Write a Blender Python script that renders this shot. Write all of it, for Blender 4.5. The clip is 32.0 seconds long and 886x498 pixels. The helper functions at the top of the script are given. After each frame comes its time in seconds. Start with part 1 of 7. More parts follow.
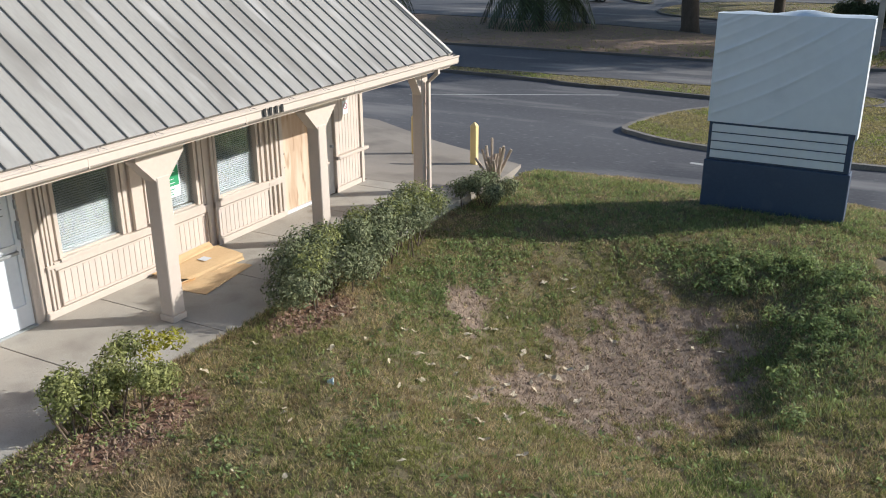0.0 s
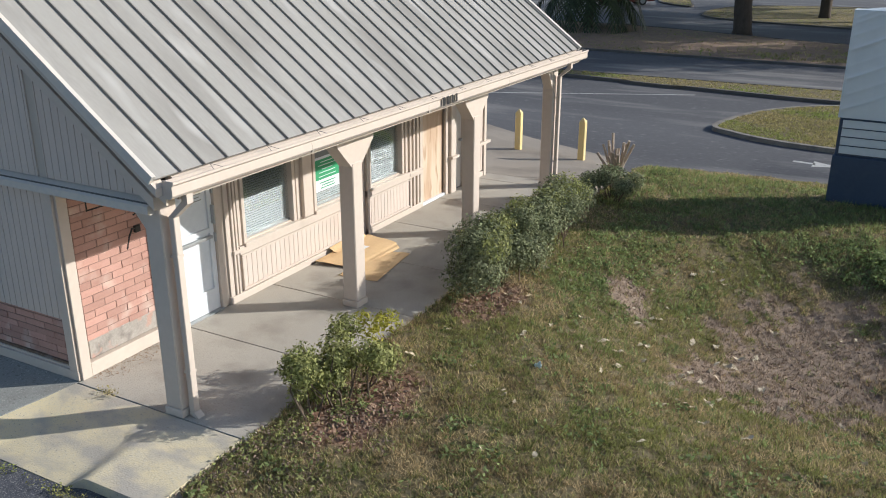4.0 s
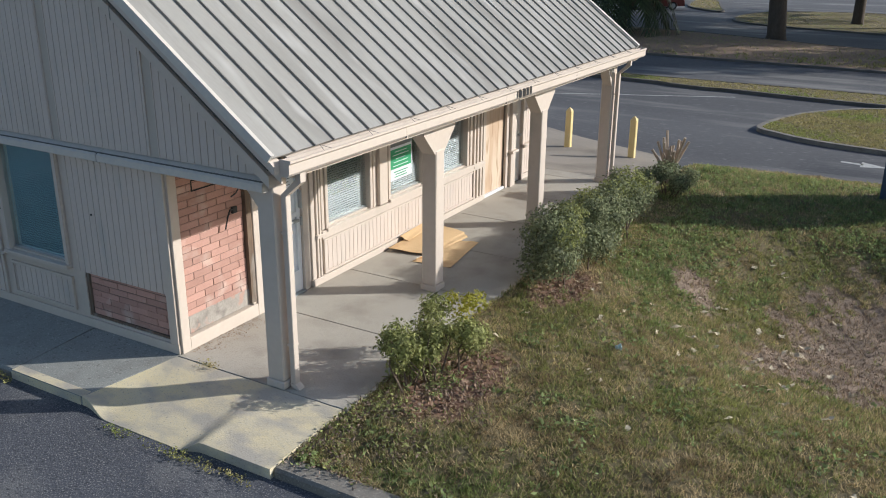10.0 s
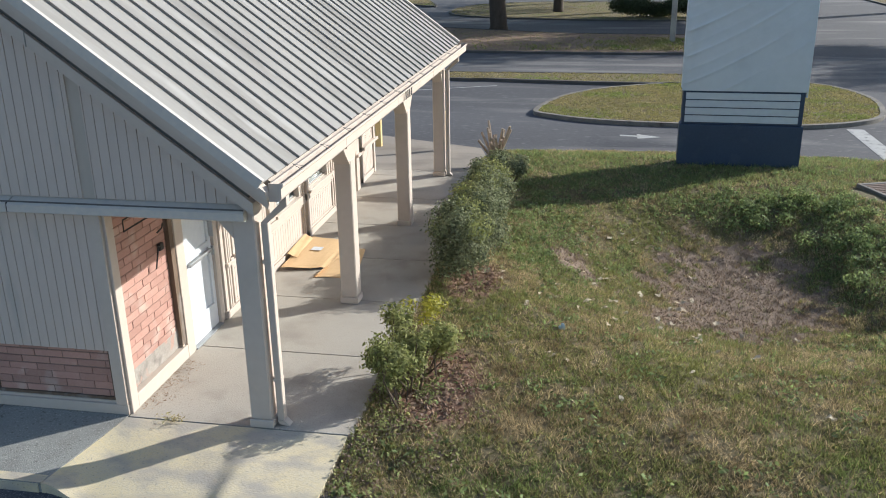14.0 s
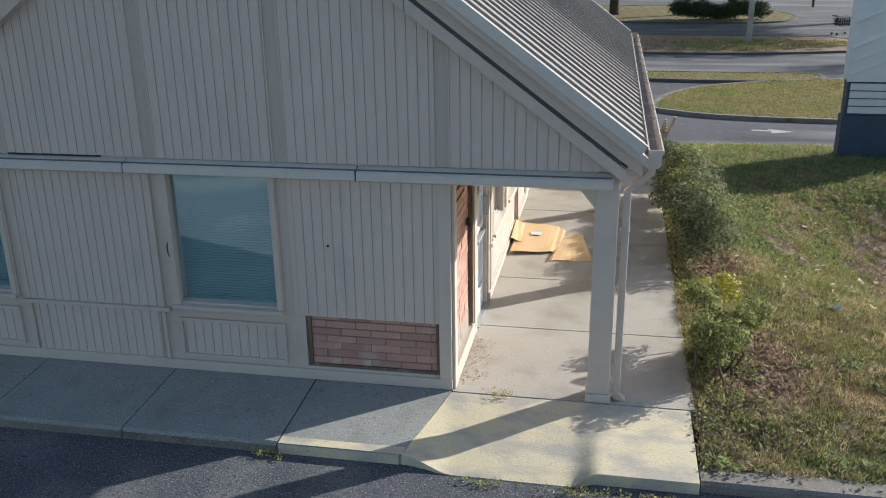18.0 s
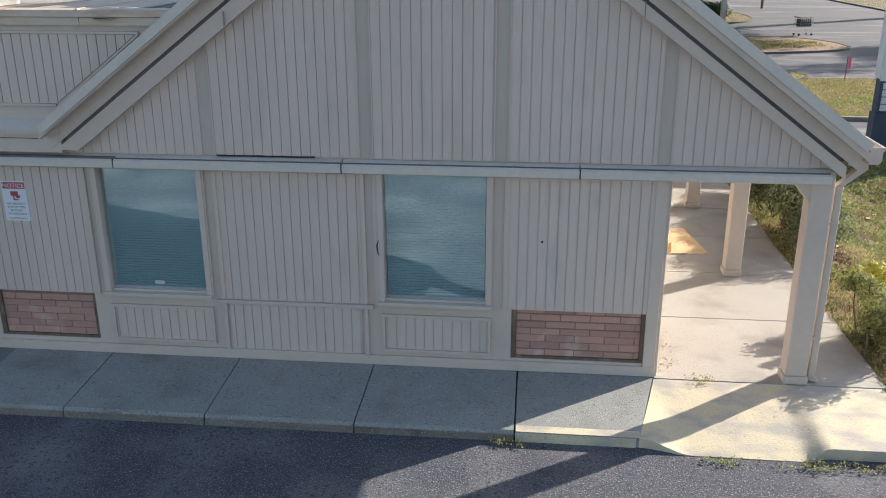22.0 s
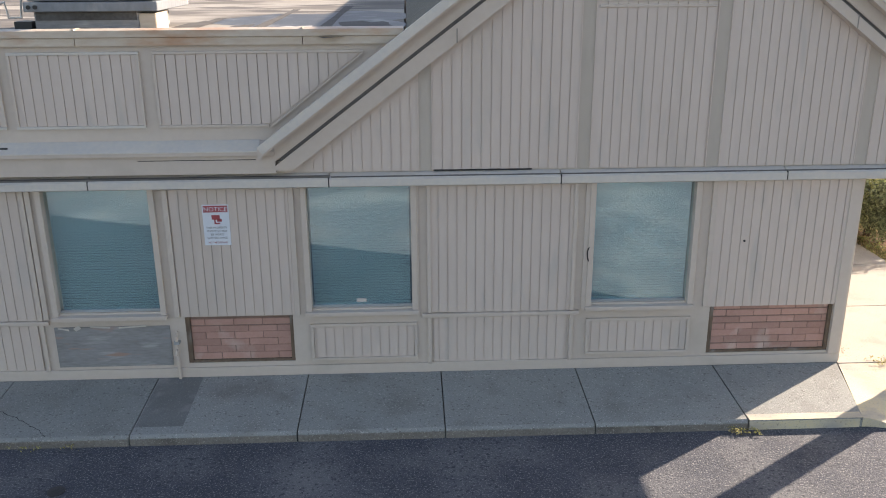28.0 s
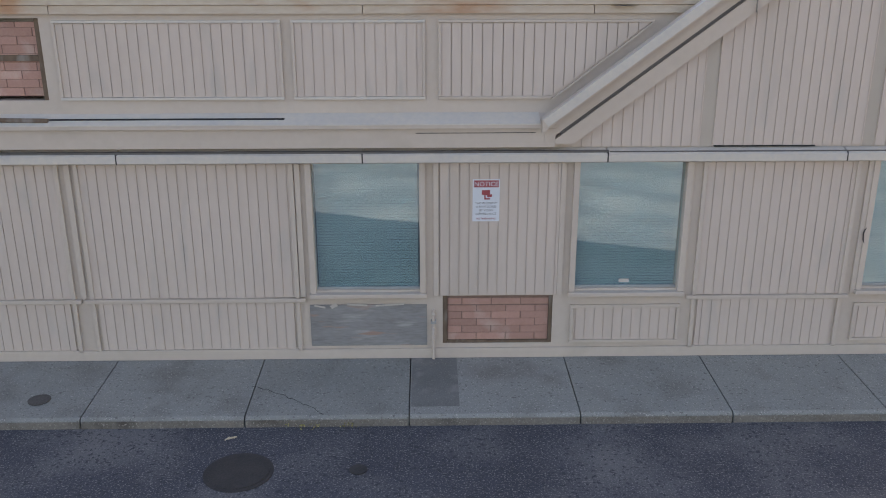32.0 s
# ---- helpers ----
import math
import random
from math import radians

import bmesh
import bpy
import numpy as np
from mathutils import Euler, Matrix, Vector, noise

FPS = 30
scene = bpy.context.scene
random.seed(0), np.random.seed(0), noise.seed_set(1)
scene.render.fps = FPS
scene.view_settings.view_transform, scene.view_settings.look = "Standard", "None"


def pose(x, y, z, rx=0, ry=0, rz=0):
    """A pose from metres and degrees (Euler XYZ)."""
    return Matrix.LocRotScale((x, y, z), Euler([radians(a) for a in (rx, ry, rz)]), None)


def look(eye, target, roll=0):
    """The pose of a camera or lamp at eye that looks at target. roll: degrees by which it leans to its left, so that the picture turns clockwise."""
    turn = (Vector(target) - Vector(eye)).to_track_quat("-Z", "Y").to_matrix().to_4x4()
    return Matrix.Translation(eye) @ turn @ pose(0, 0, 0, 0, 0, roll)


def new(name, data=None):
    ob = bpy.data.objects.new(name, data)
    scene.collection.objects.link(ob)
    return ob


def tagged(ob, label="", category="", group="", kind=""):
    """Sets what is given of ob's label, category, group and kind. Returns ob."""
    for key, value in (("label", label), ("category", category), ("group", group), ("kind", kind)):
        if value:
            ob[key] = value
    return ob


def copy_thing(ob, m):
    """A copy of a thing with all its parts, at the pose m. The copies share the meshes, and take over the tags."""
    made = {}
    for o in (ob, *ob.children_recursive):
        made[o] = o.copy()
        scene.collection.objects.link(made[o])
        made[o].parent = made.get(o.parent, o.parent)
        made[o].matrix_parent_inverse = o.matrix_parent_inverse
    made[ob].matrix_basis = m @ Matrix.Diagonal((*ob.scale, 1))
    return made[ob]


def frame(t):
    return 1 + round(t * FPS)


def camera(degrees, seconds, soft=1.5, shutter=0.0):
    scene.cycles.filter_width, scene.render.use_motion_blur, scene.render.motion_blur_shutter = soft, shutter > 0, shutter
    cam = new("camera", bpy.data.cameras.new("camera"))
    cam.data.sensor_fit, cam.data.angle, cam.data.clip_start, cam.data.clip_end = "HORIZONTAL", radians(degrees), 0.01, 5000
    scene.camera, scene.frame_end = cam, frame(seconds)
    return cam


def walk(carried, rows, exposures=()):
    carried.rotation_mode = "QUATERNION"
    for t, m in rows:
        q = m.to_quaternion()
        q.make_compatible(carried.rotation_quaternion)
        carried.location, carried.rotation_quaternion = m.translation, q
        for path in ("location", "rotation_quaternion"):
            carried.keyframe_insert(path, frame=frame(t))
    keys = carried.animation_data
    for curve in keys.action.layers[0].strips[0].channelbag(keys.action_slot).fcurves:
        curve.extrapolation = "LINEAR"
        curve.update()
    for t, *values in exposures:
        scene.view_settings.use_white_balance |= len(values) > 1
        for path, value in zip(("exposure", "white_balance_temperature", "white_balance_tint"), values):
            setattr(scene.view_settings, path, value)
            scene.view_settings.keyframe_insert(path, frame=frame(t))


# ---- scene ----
cam = camera(54.00, 32.0, 1.0)
PATH = [  # seconds, eye, yaw to the left of +y, pitch, roll
    (0.0, 9.632, -4.373, 4.854, 28.18, -20.17, -0.34),
    (0.5, 9.387, -4.608, 4.872, 28.26, -20.18, -0.22),
    (1.0, 9.045, -4.853, 4.834, 28.91, -20.07, -0.13),
    (1.5, 8.720, -5.062, 4.766, 30.33, -19.92, -0.11),
    (2.0, 8.419, -5.175, 4.727, 29.47, -20.03, -0.03),
    (2.5, 8.202, -5.234, 4.690, 28.95, -20.02, 0.15),
    (3.0, 8.058, -5.337, 4.699, 28.85, -20.05, 0.17),
    (3.5, 7.818, -5.505, 4.704, 28.77, -19.96, 0.14),
    (5.5, 7.586, -5.731, 4.673, 28.52, -19.97, 0.11),
    (6.0, 7.662, -5.710, 4.656, 28.41, -19.96, 0.18),
    (6.5, 7.774, -5.685, 4.636, 28.66, -20.06, 0.30),
    (7.0, 7.896, -5.646, 4.602, 29.14, -20.03, 0.43),
    (7.5, 8.023, -5.584, 4.578, 30.93, -20.04, 0.57),
    (8.0, 8.143, -5.526, 4.580, 31.40, -20.00, 0.72),
    (8.5, 8.034, -5.632, 4.576, 30.13, -19.99, 0.69),
    (9.0, 7.760, -5.848, 4.575, 29.75, -19.91, 0.58),
    (9.5, 7.486, -6.122, 4.585, 29.74, -19.84, 0.57),
    (10.0, 7.177, -6.405, 4.591, 29.87, -19.66, 0.52),
    (10.5, 6.977, -6.653, 4.644, 26.30, -19.69, 0.06),
    (11.0, 6.671, -6.777, 4.681, 16.92, -19.82, -0.41),
    (11.5, 6.419, -6.820, 4.668, 16.79, -19.67, -0.56),
    (12.0, 6.100, -6.918, 4.672, 11.43, -19.82, -0.96),
    (12.5, 5.708, -7.021, 4.652, 10.46, -19.63, -1.13),
    (13.0, 5.250, -7.105, 4.670, 10.39, -19.73, -0.90),
    (13.5, 4.945, -7.187, 4.662, 10.42, -19.72, -0.83),
    (15.5, 3.635, -7.486, 4.485, 10.44, -19.39, -1.08),
    (16.0, 3.183, -7.550, 4.467, 10.54, -19.36, -1.02),
    (16.5, 2.742, -7.606, 4.452, 10.60, -19.33, -0.99),
    (17.0, 2.274, -7.682, 4.401, 10.82, -19.21, -1.08),
    (17.5, 1.820, -7.759, 4.334, 10.86, -19.10, -1.06),
    (18.0, 1.447, -7.861, 4.303, 11.03, -19.16, -0.82),
    (18.5, 1.171, -7.998, 4.259, 11.45, -19.09, -0.74),
    (19.0, 0.852, -8.201, 4.289, 11.22, -19.26, -0.57),
    (19.5, 0.503, -8.359, 4.332, 7.14, -19.40, -0.91),
    (20.0, 0.088, -8.449, 4.344, 6.77, -19.27, -0.63),
    (20.5, -0.313, -8.520, 4.359, 6.78, -19.25, -0.55),
    (21.0, -0.760, -8.597, 4.366, 6.37, -19.11, -0.46),
    (21.5, -1.086, -8.624, 4.409, 6.16, -19.32, -0.33),
    (22.0, -1.369, -8.628, 4.415, 6.08, -19.29, -0.19),
    (22.5, -1.629, -8.717, 4.436, 6.17, -19.11, -0.15),
    (23.0, -1.936, -8.862, 4.435, 6.15, -19.01, 0.12),
    (23.5, -2.186, -8.935, 4.441, 6.04, -19.09, 0.16),
    (24.0, -2.393, -8.942, 4.443, 5.89, -19.13, 0.17),
    (24.5, -2.534, -8.902, 4.436, 6.07, -18.99, 0.12),
    (26.5, -3.830, -8.862, 4.542, -3.71, -19.04, -0.62),
    (27.0, -4.121, -8.950, 4.506, -1.99, -18.77, -0.56),
    (27.5, -4.482, -8.999, 4.453, -1.95, -18.50, -0.42),
    (28.0, -4.918, -8.986, 4.462, -2.24, -18.46, -0.34),
    (28.5, -5.196, -8.959, 4.541, -1.79, -18.59, -0.46),
    (29.0, -5.623, -8.931, 4.652, -2.05, -18.85, -0.34),
    (29.5, -5.992, -8.880, 4.675, -1.98, -18.71, -0.31),
    (30.0, -6.384, -8.813, 4.669, -2.16, -18.75, -0.29),
    (30.5, -6.699, -8.754, 4.631, -2.11, -18.79, -0.26),
    (31.0, -7.050, -8.747, 4.565, -1.49, -18.62, -0.39),
    (31.5, -7.338, -8.747, 4.433, -1.09, -18.51, -0.34),
    (32.0, -7.586, -8.721, 4.141, -1.05, -18.34, -0.06),
]


def aim(x, y, z, yaw, pitch, roll):
    a, p = radians(yaw), radians(pitch)
    eye = Vector((x, y, z))
    return look(eye, eye + Vector((-math.sin(a) * math.cos(p), math.cos(a) * math.cos(p), math.sin(p))), roll)


EXPOSURES = [(0.0, 0.48, 6200, 10), (3.0, 0.42, 6200, 10), (9.0, 0.28, 6150, 10), (11.0, 0.38, 6150, 9), (13.0, 0.56, 6150, 9), (16.0, 0.6, 6150, 9), (18.0, 0.62, 6250, 9), (19.0, 0.74, 6450, 10), (22.0, 1.14, 6700, 13), (24.0, 1.37, 6900, 14), (26.8, 1.34, 7350, 17), (28.0, 1.5, 7550, 18), (30.0, 1.61, 7600, 18), (32.0, 1.7, 8000, 23)]
walk(cam, [(t, aim(*row)) for t, *row in PATH], EXPOSURES)

# ---- light ----
SUN_WAY = Vector((-0.82, -0.575, -0.455)).normalized()
world = bpy.data.worlds.new("sky")
world.use_nodes = True
scene.world = world
sky = world.node_tree.nodes.new("ShaderNodeTexSky")
sky.sky_type, sky.sun_disc = "NISHITA", False
sky.sun_elevation, sky.sun_rotation = radians(24.5), radians(55)
back = world.node_tree.nodes["Background"]
world.node_tree.links.new(sky.outputs[0], back.inputs[0])
back.inputs[1].default_value = 0.105
sun = new("sun", bpy.data.lights.new("sun", "SUN"))
sun.data.energy, sun.data.angle, sun.data.color = 4.35, radians(0.53), (1.0, 0.94, 0.85)
sun.matrix_world = Matrix.Translation((20, 14, 12)) @ SUN_WAY.to_track_quat("-Z", "Y").to_matrix().to_4x4()


# ---- materials ----
def mat(name, colour, second=None, rough=0.8, scale=1.5, fine=40.0, bump=0.15, metal=0.0, spread=0.7, stretch=(1, 1, 1), vary=0.0, island=0.0, third=None, third_scale=0.5, third_cut=(0.55, 0.7), speck=None, speck_scale=110, speck_cut=(0.6, 0.72), pits=None):
    """A worn surface: two colours mixed by coarse and fine noise, a third in stains, and brightness varied piece by piece."""
    m = bpy.data.materials.new(name)
    m.use_nodes = True
    n, l = m.node_tree.nodes, m.node_tree.links
    b = n["Principled BSDF"]
    b.inputs["Roughness"].default_value, b.inputs["Metallic"].default_value = rough, metal
    geo, mp = n.new("ShaderNodeNewGeometry"), n.new("ShaderNodeMapping")
    mp.inputs["Scale"].default_value = stretch
    l.new(geo.outputs["Position"], mp.inputs["Vector"])

    def grain(s, detail):
        t = n.new("ShaderNodeTexNoise")
        t.inputs["Scale"].default_value, t.inputs["Detail"].default_value = s, detail
        l.new(mp.outputs[0], t.inputs["Vector"])
        return t.outputs[0]

    def blend(fac, a, c):
        x = n.new("ShaderNodeMix")
        x.data_type = "RGBA"
        l.new(fac, x.inputs[0])
        for slot, v in ((6, a), (7, c)):
            if isinstance(v, tuple):
                x.inputs[slot].default_value = (*v, 1)
            else:
                l.new(v, x.inputs[slot])
        return x.outputs[2]

    def span(value, lo, hi):
        r = n.new("ShaderNodeMapRange")
        r.inputs[1].default_value, r.inputs[2].default_value = lo, hi
        l.new(value, r.inputs[0])
        return r.outputs[0]

    big, small = grain(scale, 6), grain(fine, 4)
    add = n.new("ShaderNodeMath")
    l.new(big, add.inputs[0])
    l.new(small, add.inputs[1])
    col = blend(span(add.outputs[0], 1 - spread / 2, 1 + spread / 2), colour, second or tuple(c * 0.78 for c in colour))
    if third:
        col = blend(span(grain(third_scale, 7), *third_cut), col, third)
    for dot, size in ((speck, speck_scale), (pits, speck_scale * 0.55)):
        if dot:
            col = blend(span(grain(size, 2), *speck_cut), col, dot)
    if vary or island:
        if vary:
            rnd, amount = n.new("ShaderNodeObjectInfo").outputs["Random"], vary
        else:
            rnd, amount = geo.outputs["Random Per Island"], island
        hsv, mr = n.new("ShaderNodeHueSaturation"), n.new("ShaderNodeMapRange")
        mr.inputs[3].default_value, mr.inputs[4].default_value = 1 - amount, 1 + amount
        l.new(rnd, mr.inputs[0])
        l.new(mr.outputs[0], hsv.inputs["Value"])
        l.new(col, hsv.inputs["Color"])
        col = hsv.outputs[0]
    l.new(col, b.inputs["Base Color"])
    if bump:
        bp = n.new("ShaderNodeBump")
        bp.inputs["Strength"].default_value, bp.inputs["Distance"].default_value = bump, 0.01
        l.new(small, bp.inputs["Height"])
        l.new(bp.outputs[0], b.inputs["Normal"])
    return m


M_SIDING = mat("siding_paint", (0.605, 0.52, 0.456), (0.56, 0.475, 0.415), 0.7, 0.8, 12, 0.12, stretch=(1, 1, 0.25), third=(0.49, 0.424, 0.366), third_scale=1.3, third_cut=(0.56, 0.8), speck=(0.51, 0.455, 0.405), speck_scale=5, speck_cut=(0.6, 0.75))
M_TRIM = mat("trim_paint", (0.58, 0.505, 0.437), (0.535, 0.46, 0.395), 0.65, 0.9, 14, 0.1, third=(0.465, 0.41, 0.345), third_scale=1.6, third_cut=(0.58, 0.8))
M_BATTEN = mat("batten_paint", (0.5, 0.442, 0.38), (0.45, 0.395, 0.335), 0.7, 0.9, 14, 0.1, stretch=(1, 1, 0.3), third=(0.39, 0.34, 0.29), third_scale=1.4, third_cut=(0.55, 0.75))
M_FLASH = mat("flashing_paint", (0.62, 0.57, 0.5), (0.52, 0.5, 0.47), 0.45, 2, 20, 0.05)
M_CAP = mat("cap_metal", (0.6, 0.53, 0.44), (0.5, 0.4, 0.31), 0.5, 0.6, 9, 0.05, stretch=(1, 1, 3), third=(0.45, 0.23, 0.12), third_scale=0.9, third_cut=(0.54, 0.68))
M_ROOF = mat("roof_metal", (0.335, 0.325, 0.3), (0.285, 0.275, 0.253), 0.5, 1.2, 18, 0.05, 0.0, stretch=(0.5, 1.8, 0.5), third=(0.225, 0.213, 0.192), third_scale=1.1, third_cut=(0.5, 0.74), speck=(0.385, 0.375, 0.355), speck_scale=1.9, speck_cut=(0.57, 0.72))
M_SEAM = mat("roof_seam", (0.27, 0.255, 0.23), (0.2, 0.188, 0.17), 0.5, 2, 30, 0.05)
M_GUTTER_IN = mat("gutter_dirt", (0.12, 0.115, 0.11), (0.06, 0.055, 0.05), 0.9, 3, 30, 0.3)
# Dark colour standing for the shade inside the rake gap and band seam.
M_GAP = mat("shadow_gap_paint", (0.15, 0.14, 0.13), (0.1, 0.095, 0.09), 0.9, 2, 20, 0.1)
M_DARK = mat("dark_gap", (0.03, 0.03, 0.03), None, 0.9)
M_CONC = mat("concrete", (0.42, 0.395, 0.345), (0.345, 0.315, 0.27), 0.85, 1.1, 55, 0.3, vary=0.05, third=(0.26, 0.236, 0.2), third_scale=1.5, third_cut=(0.5, 0.74), speck=(0.49, 0.46, 0.4), speck_scale=90, pits=(0.24, 0.22, 0.19))
M_WALK = mat("sidewalk_concrete", (0.29, 0.3, 0.283), (0.228, 0.236, 0.222), 0.85, 1.3, 70, 0.5, vary=0.07, third=(0.178, 0.175, 0.162), third_scale=1.7, third_cut=(0.5, 0.76), speck=(0.44, 0.43, 0.4), speck_scale=62, speck_cut=(0.59, 0.72), pits=(0.15, 0.147, 0.137))
M_PATCH = mat("dark_concrete", (0.2, 0.205, 0.196), (0.14, 0.144, 0.138), 0.85, 3, 60, 0.4, third=(0.24, 0.236, 0.224), third_scale=5, third_cut=(0.55, 0.7), speck=(0.3, 0.29, 0.275), speck_scale=80)
M_YELLOW_CONC = mat("worn_yellow_paint", (0.66, 0.56, 0.33), (0.6, 0.545, 0.43), 0.8, 1.6, 38, 0.3, stretch=(1, 1.6, 1), third=(0.42, 0.385, 0.33), third_scale=1.9, third_cut=(0.47, 0.62), speck=(0.38, 0.345, 0.285), speck_scale=70, speck_cut=(0.62, 0.76), pits=(0.3, 0.27, 0.22))
M_APRON = mat("stained_concrete", (0.3, 0.265, 0.225), (0.22, 0.195, 0.165), 0.85, 0.5, 40, 0.25, third=(0.15, 0.13, 0.11), third_scale=0.7, third_cut=(0.52, 0.75))
M_KERB = mat("kerb_concrete", (0.25, 0.23, 0.2), (0.14, 0.13, 0.115), 0.9, 2, 45, 0.4, third=(0.09, 0.08, 0.07), third_scale=3, third_cut=(0.55, 0.75), speck=(0.34, 0.32, 0.28), speck_scale=60)
M_KERB_DARK = mat("dark_kerb", (0.13, 0.122, 0.112), (0.075, 0.07, 0.065), 0.9, 2, 45, 0.4)
M_CEMENT = mat("rough_cement", (0.4, 0.37, 0.33), (0.29, 0.265, 0.235), 0.9, 4, 30, 0.5, third=(0.22, 0.2, 0.18), third_scale=5, third_cut=(0.55, 0.7), speck=(0.42, 0.28, 0.23), speck_scale=7, speck_cut=(0.6, 0.7))
M_ASPH = mat("asphalt", (0.078, 0.085, 0.104), (0.047, 0.052, 0.066), 0.9, 0.7, 60, 0.7, spread=0.6, third=(0.172, 0.172, 0.174), third_scale=0.8, third_cut=(0.46, 0.72), speck=(0.24, 0.235, 0.23), speck_scale=58, speck_cut=(0.55, 0.68), pits=(0.046, 0.05, 0.06))
M_ROAD = mat("road_asphalt", (0.102, 0.103, 0.111), (0.06, 0.061, 0.069), 0.8, 0.3, 30, 0.3, spread=0.5, stretch=(0.22, 1, 1), third=(0.22, 0.214, 0.207), third_scale=0.7, third_cut=(0.54, 0.72), speck=(0.2, 0.2, 0.2), speck_scale=14, speck_cut=(0.62, 0.75))
M_ROADLINE = mat("road_paint", (0.5, 0.5, 0.48), (0.34, 0.34, 0.33), 0.7, 3, 40, 0.1, third=(0.17, 0.17, 0.17), third_scale=4, third_cut=(0.54, 0.68))


def soil_material():
    """Thatch that gives way to bare earth and to reddish mulch where the sheet's own wear says so."""
    m = bpy.data.materials.new("lawn_soil")
    m.use_nodes = True
    n, l = m.node_tree.nodes, m.node_tree.links
    b = n["Principled BSDF"]
    b.inputs["Roughness"].default_value = 0.95
    geo = n.new("ShaderNodeNewGeometry")

    def grain(s, d):
        t = n.new("ShaderNodeTexNoise")
        t.inputs["Scale"].default_value, t.inputs["Detail"].default_value = s, d
        l.new(geo.outputs["Position"], t.inputs["Vector"])
        return t.outputs[0]

    def blend(fac, a, c):
        x = n.new("ShaderNodeMix")
        x.data_type = "RGBA"
        l.new(fac, x.inputs[0])
        for slot, v in ((6, a), (7, c)):
            if isinstance(v, tuple):
                x.inputs[slot].default_value = (*v, 1)
            else:
                l.new(v, x.inputs[slot])
        return x.outputs[2]

    def wear(name):
        a, s, r = n.new("ShaderNodeAttribute"), n.new("ShaderNodeMath"), n.new("ShaderNodeMapRange")
        a.attribute_name = name
        l.new(a.outputs["Fac"], s.inputs[0])
        l.new(grain(3.5, 6), s.inputs[1])
        r.inputs[1].default_value, r.inputs[2].default_value = 0.8, 1.15
        l.new(s.outputs[0], r.inputs[0])
        return r.outputs[0]
    fine = grain(26, 7)
    col = blend(fine, (0.25, 0.195, 0.105), (0.07, 0.065, 0.032))
    col = blend(wear("bare"), col, blend(fine, (0.37, 0.28, 0.205), (0.155, 0.112, 0.08)))
    col = blend(wear("mulch"), col, blend(fine, (0.27, 0.15, 0.1), (0.12, 0.065, 0.04)))
    l.new(col, b.inputs["Base Color"])
    bp = n.new("ShaderNodeBump")
    bp.inputs["Strength"].default_value, bp.inputs["Distance"].default_value = 0.9, 0.02
    l.new(fine, bp.inputs["Height"])
    l.new(bp.outputs[0], b.inputs["Normal"])
    return m


M_SOIL = soil_material()
M_BARE = mat("bare_dirt", (0.3, 0.225, 0.175), (0.2, 0.145, 0.11), 0.95, 2.5, 35, 0.9)
M_MULCH = mat("mulch", (0.33, 0.225, 0.155), (0.19, 0.125, 0.085), 0.95, 3, 30, 0.8)
M_GRASS = mat("dry_grass", (0.36, 0.29, 0.14), (0.54, 0.43, 0.26), 0.8, 0.9, 6, 0, island=0.7, third=(0.26, 0.19, 0.1), third_scale=2.2, third_cut=(0.48, 0.66))
M_GRASS_GREEN = mat("green_grass", (0.2, 0.225, 0.07), (0.31, 0.3, 0.105), 0.75, 0.9, 6, 0, island=0.65, third=(0.2, 0.25, 0.075), third_scale=0.8, third_cut=(0.48, 0.66))
M_LUSH = mat("weed_leaves", (0.17, 0.235, 0.085), (0.285, 0.335, 0.135), 0.7, 1.5, 9, 0, island=0.6)
M_GRASS_FAR = mat("island_grass", (0.3, 0.285, 0.1), (0.43, 0.35, 0.18), 0.75, 0.7, 5, 0, island=0.6, third=(0.24, 0.3, 0.07), third_scale=0.45, third_cut=(0.48, 0.64))
M_LEAF = mat("shrub_leaves", (0.13, 0.16, 0.075), (0.245, 0.26, 0.15), 0.9, 3, 20, 0, island=0.55)
M_LEAF_BRIGHT = mat("young_leaves", (0.215, 0.25, 0.08), (0.32, 0.32, 0.13), 0.85, 3, 20, 0, island=0.5)
M_LEAF_YELLOW = mat("yellow_leaves", (0.45, 0.4, 0.05), (0.26, 0.28, 0.05), 0.5, 4, 20, 0, island=0.3)
M_TREE_LEAF = mat("tree_leaves", (0.035, 0.055, 0.018), (0.06, 0.08, 0.028), 0.5, 0.6, 4, 0, island=0.4)
M_TWIG = mat("twig_bark", (0.15, 0.11, 0.08), (0.09, 0.065, 0.045), 0.9, 8, 60, 0.4)
M_BARK = mat("tree_bark", (0.09, 0.07, 0.055), (0.05, 0.04, 0.03), 0.95, 5, 25, 1.0, stretch=(1, 1, 0.3))
M_CUTWOOD = mat("pale_bark", (0.46, 0.38, 0.3), (0.32, 0.255, 0.195), 0.85, 6, 40, 0.3)
M_BRICK = mat("brick", (0.48, 0.287, 0.235), (0.42, 0.237, 0.192), 0.9, 4, 45, 0.35, vary=0.14, third=(0.55, 0.43, 0.37), third_scale=3, third_cut=(0.55, 0.74))
M_MORTAR = mat("mortar", (0.29, 0.195, 0.16), (0.2, 0.135, 0.11), 0.95, 6, 60, 0.4)
M_BROWN = mat("exposed_wood", (0.19, 0.135, 0.095), (0.11, 0.075, 0.05), 0.85, 5, 30, 0.3, stretch=(1, 1, 0.3), third=(0.27, 0.24, 0.21), third_scale=5, third_cut=(0.55, 0.7))
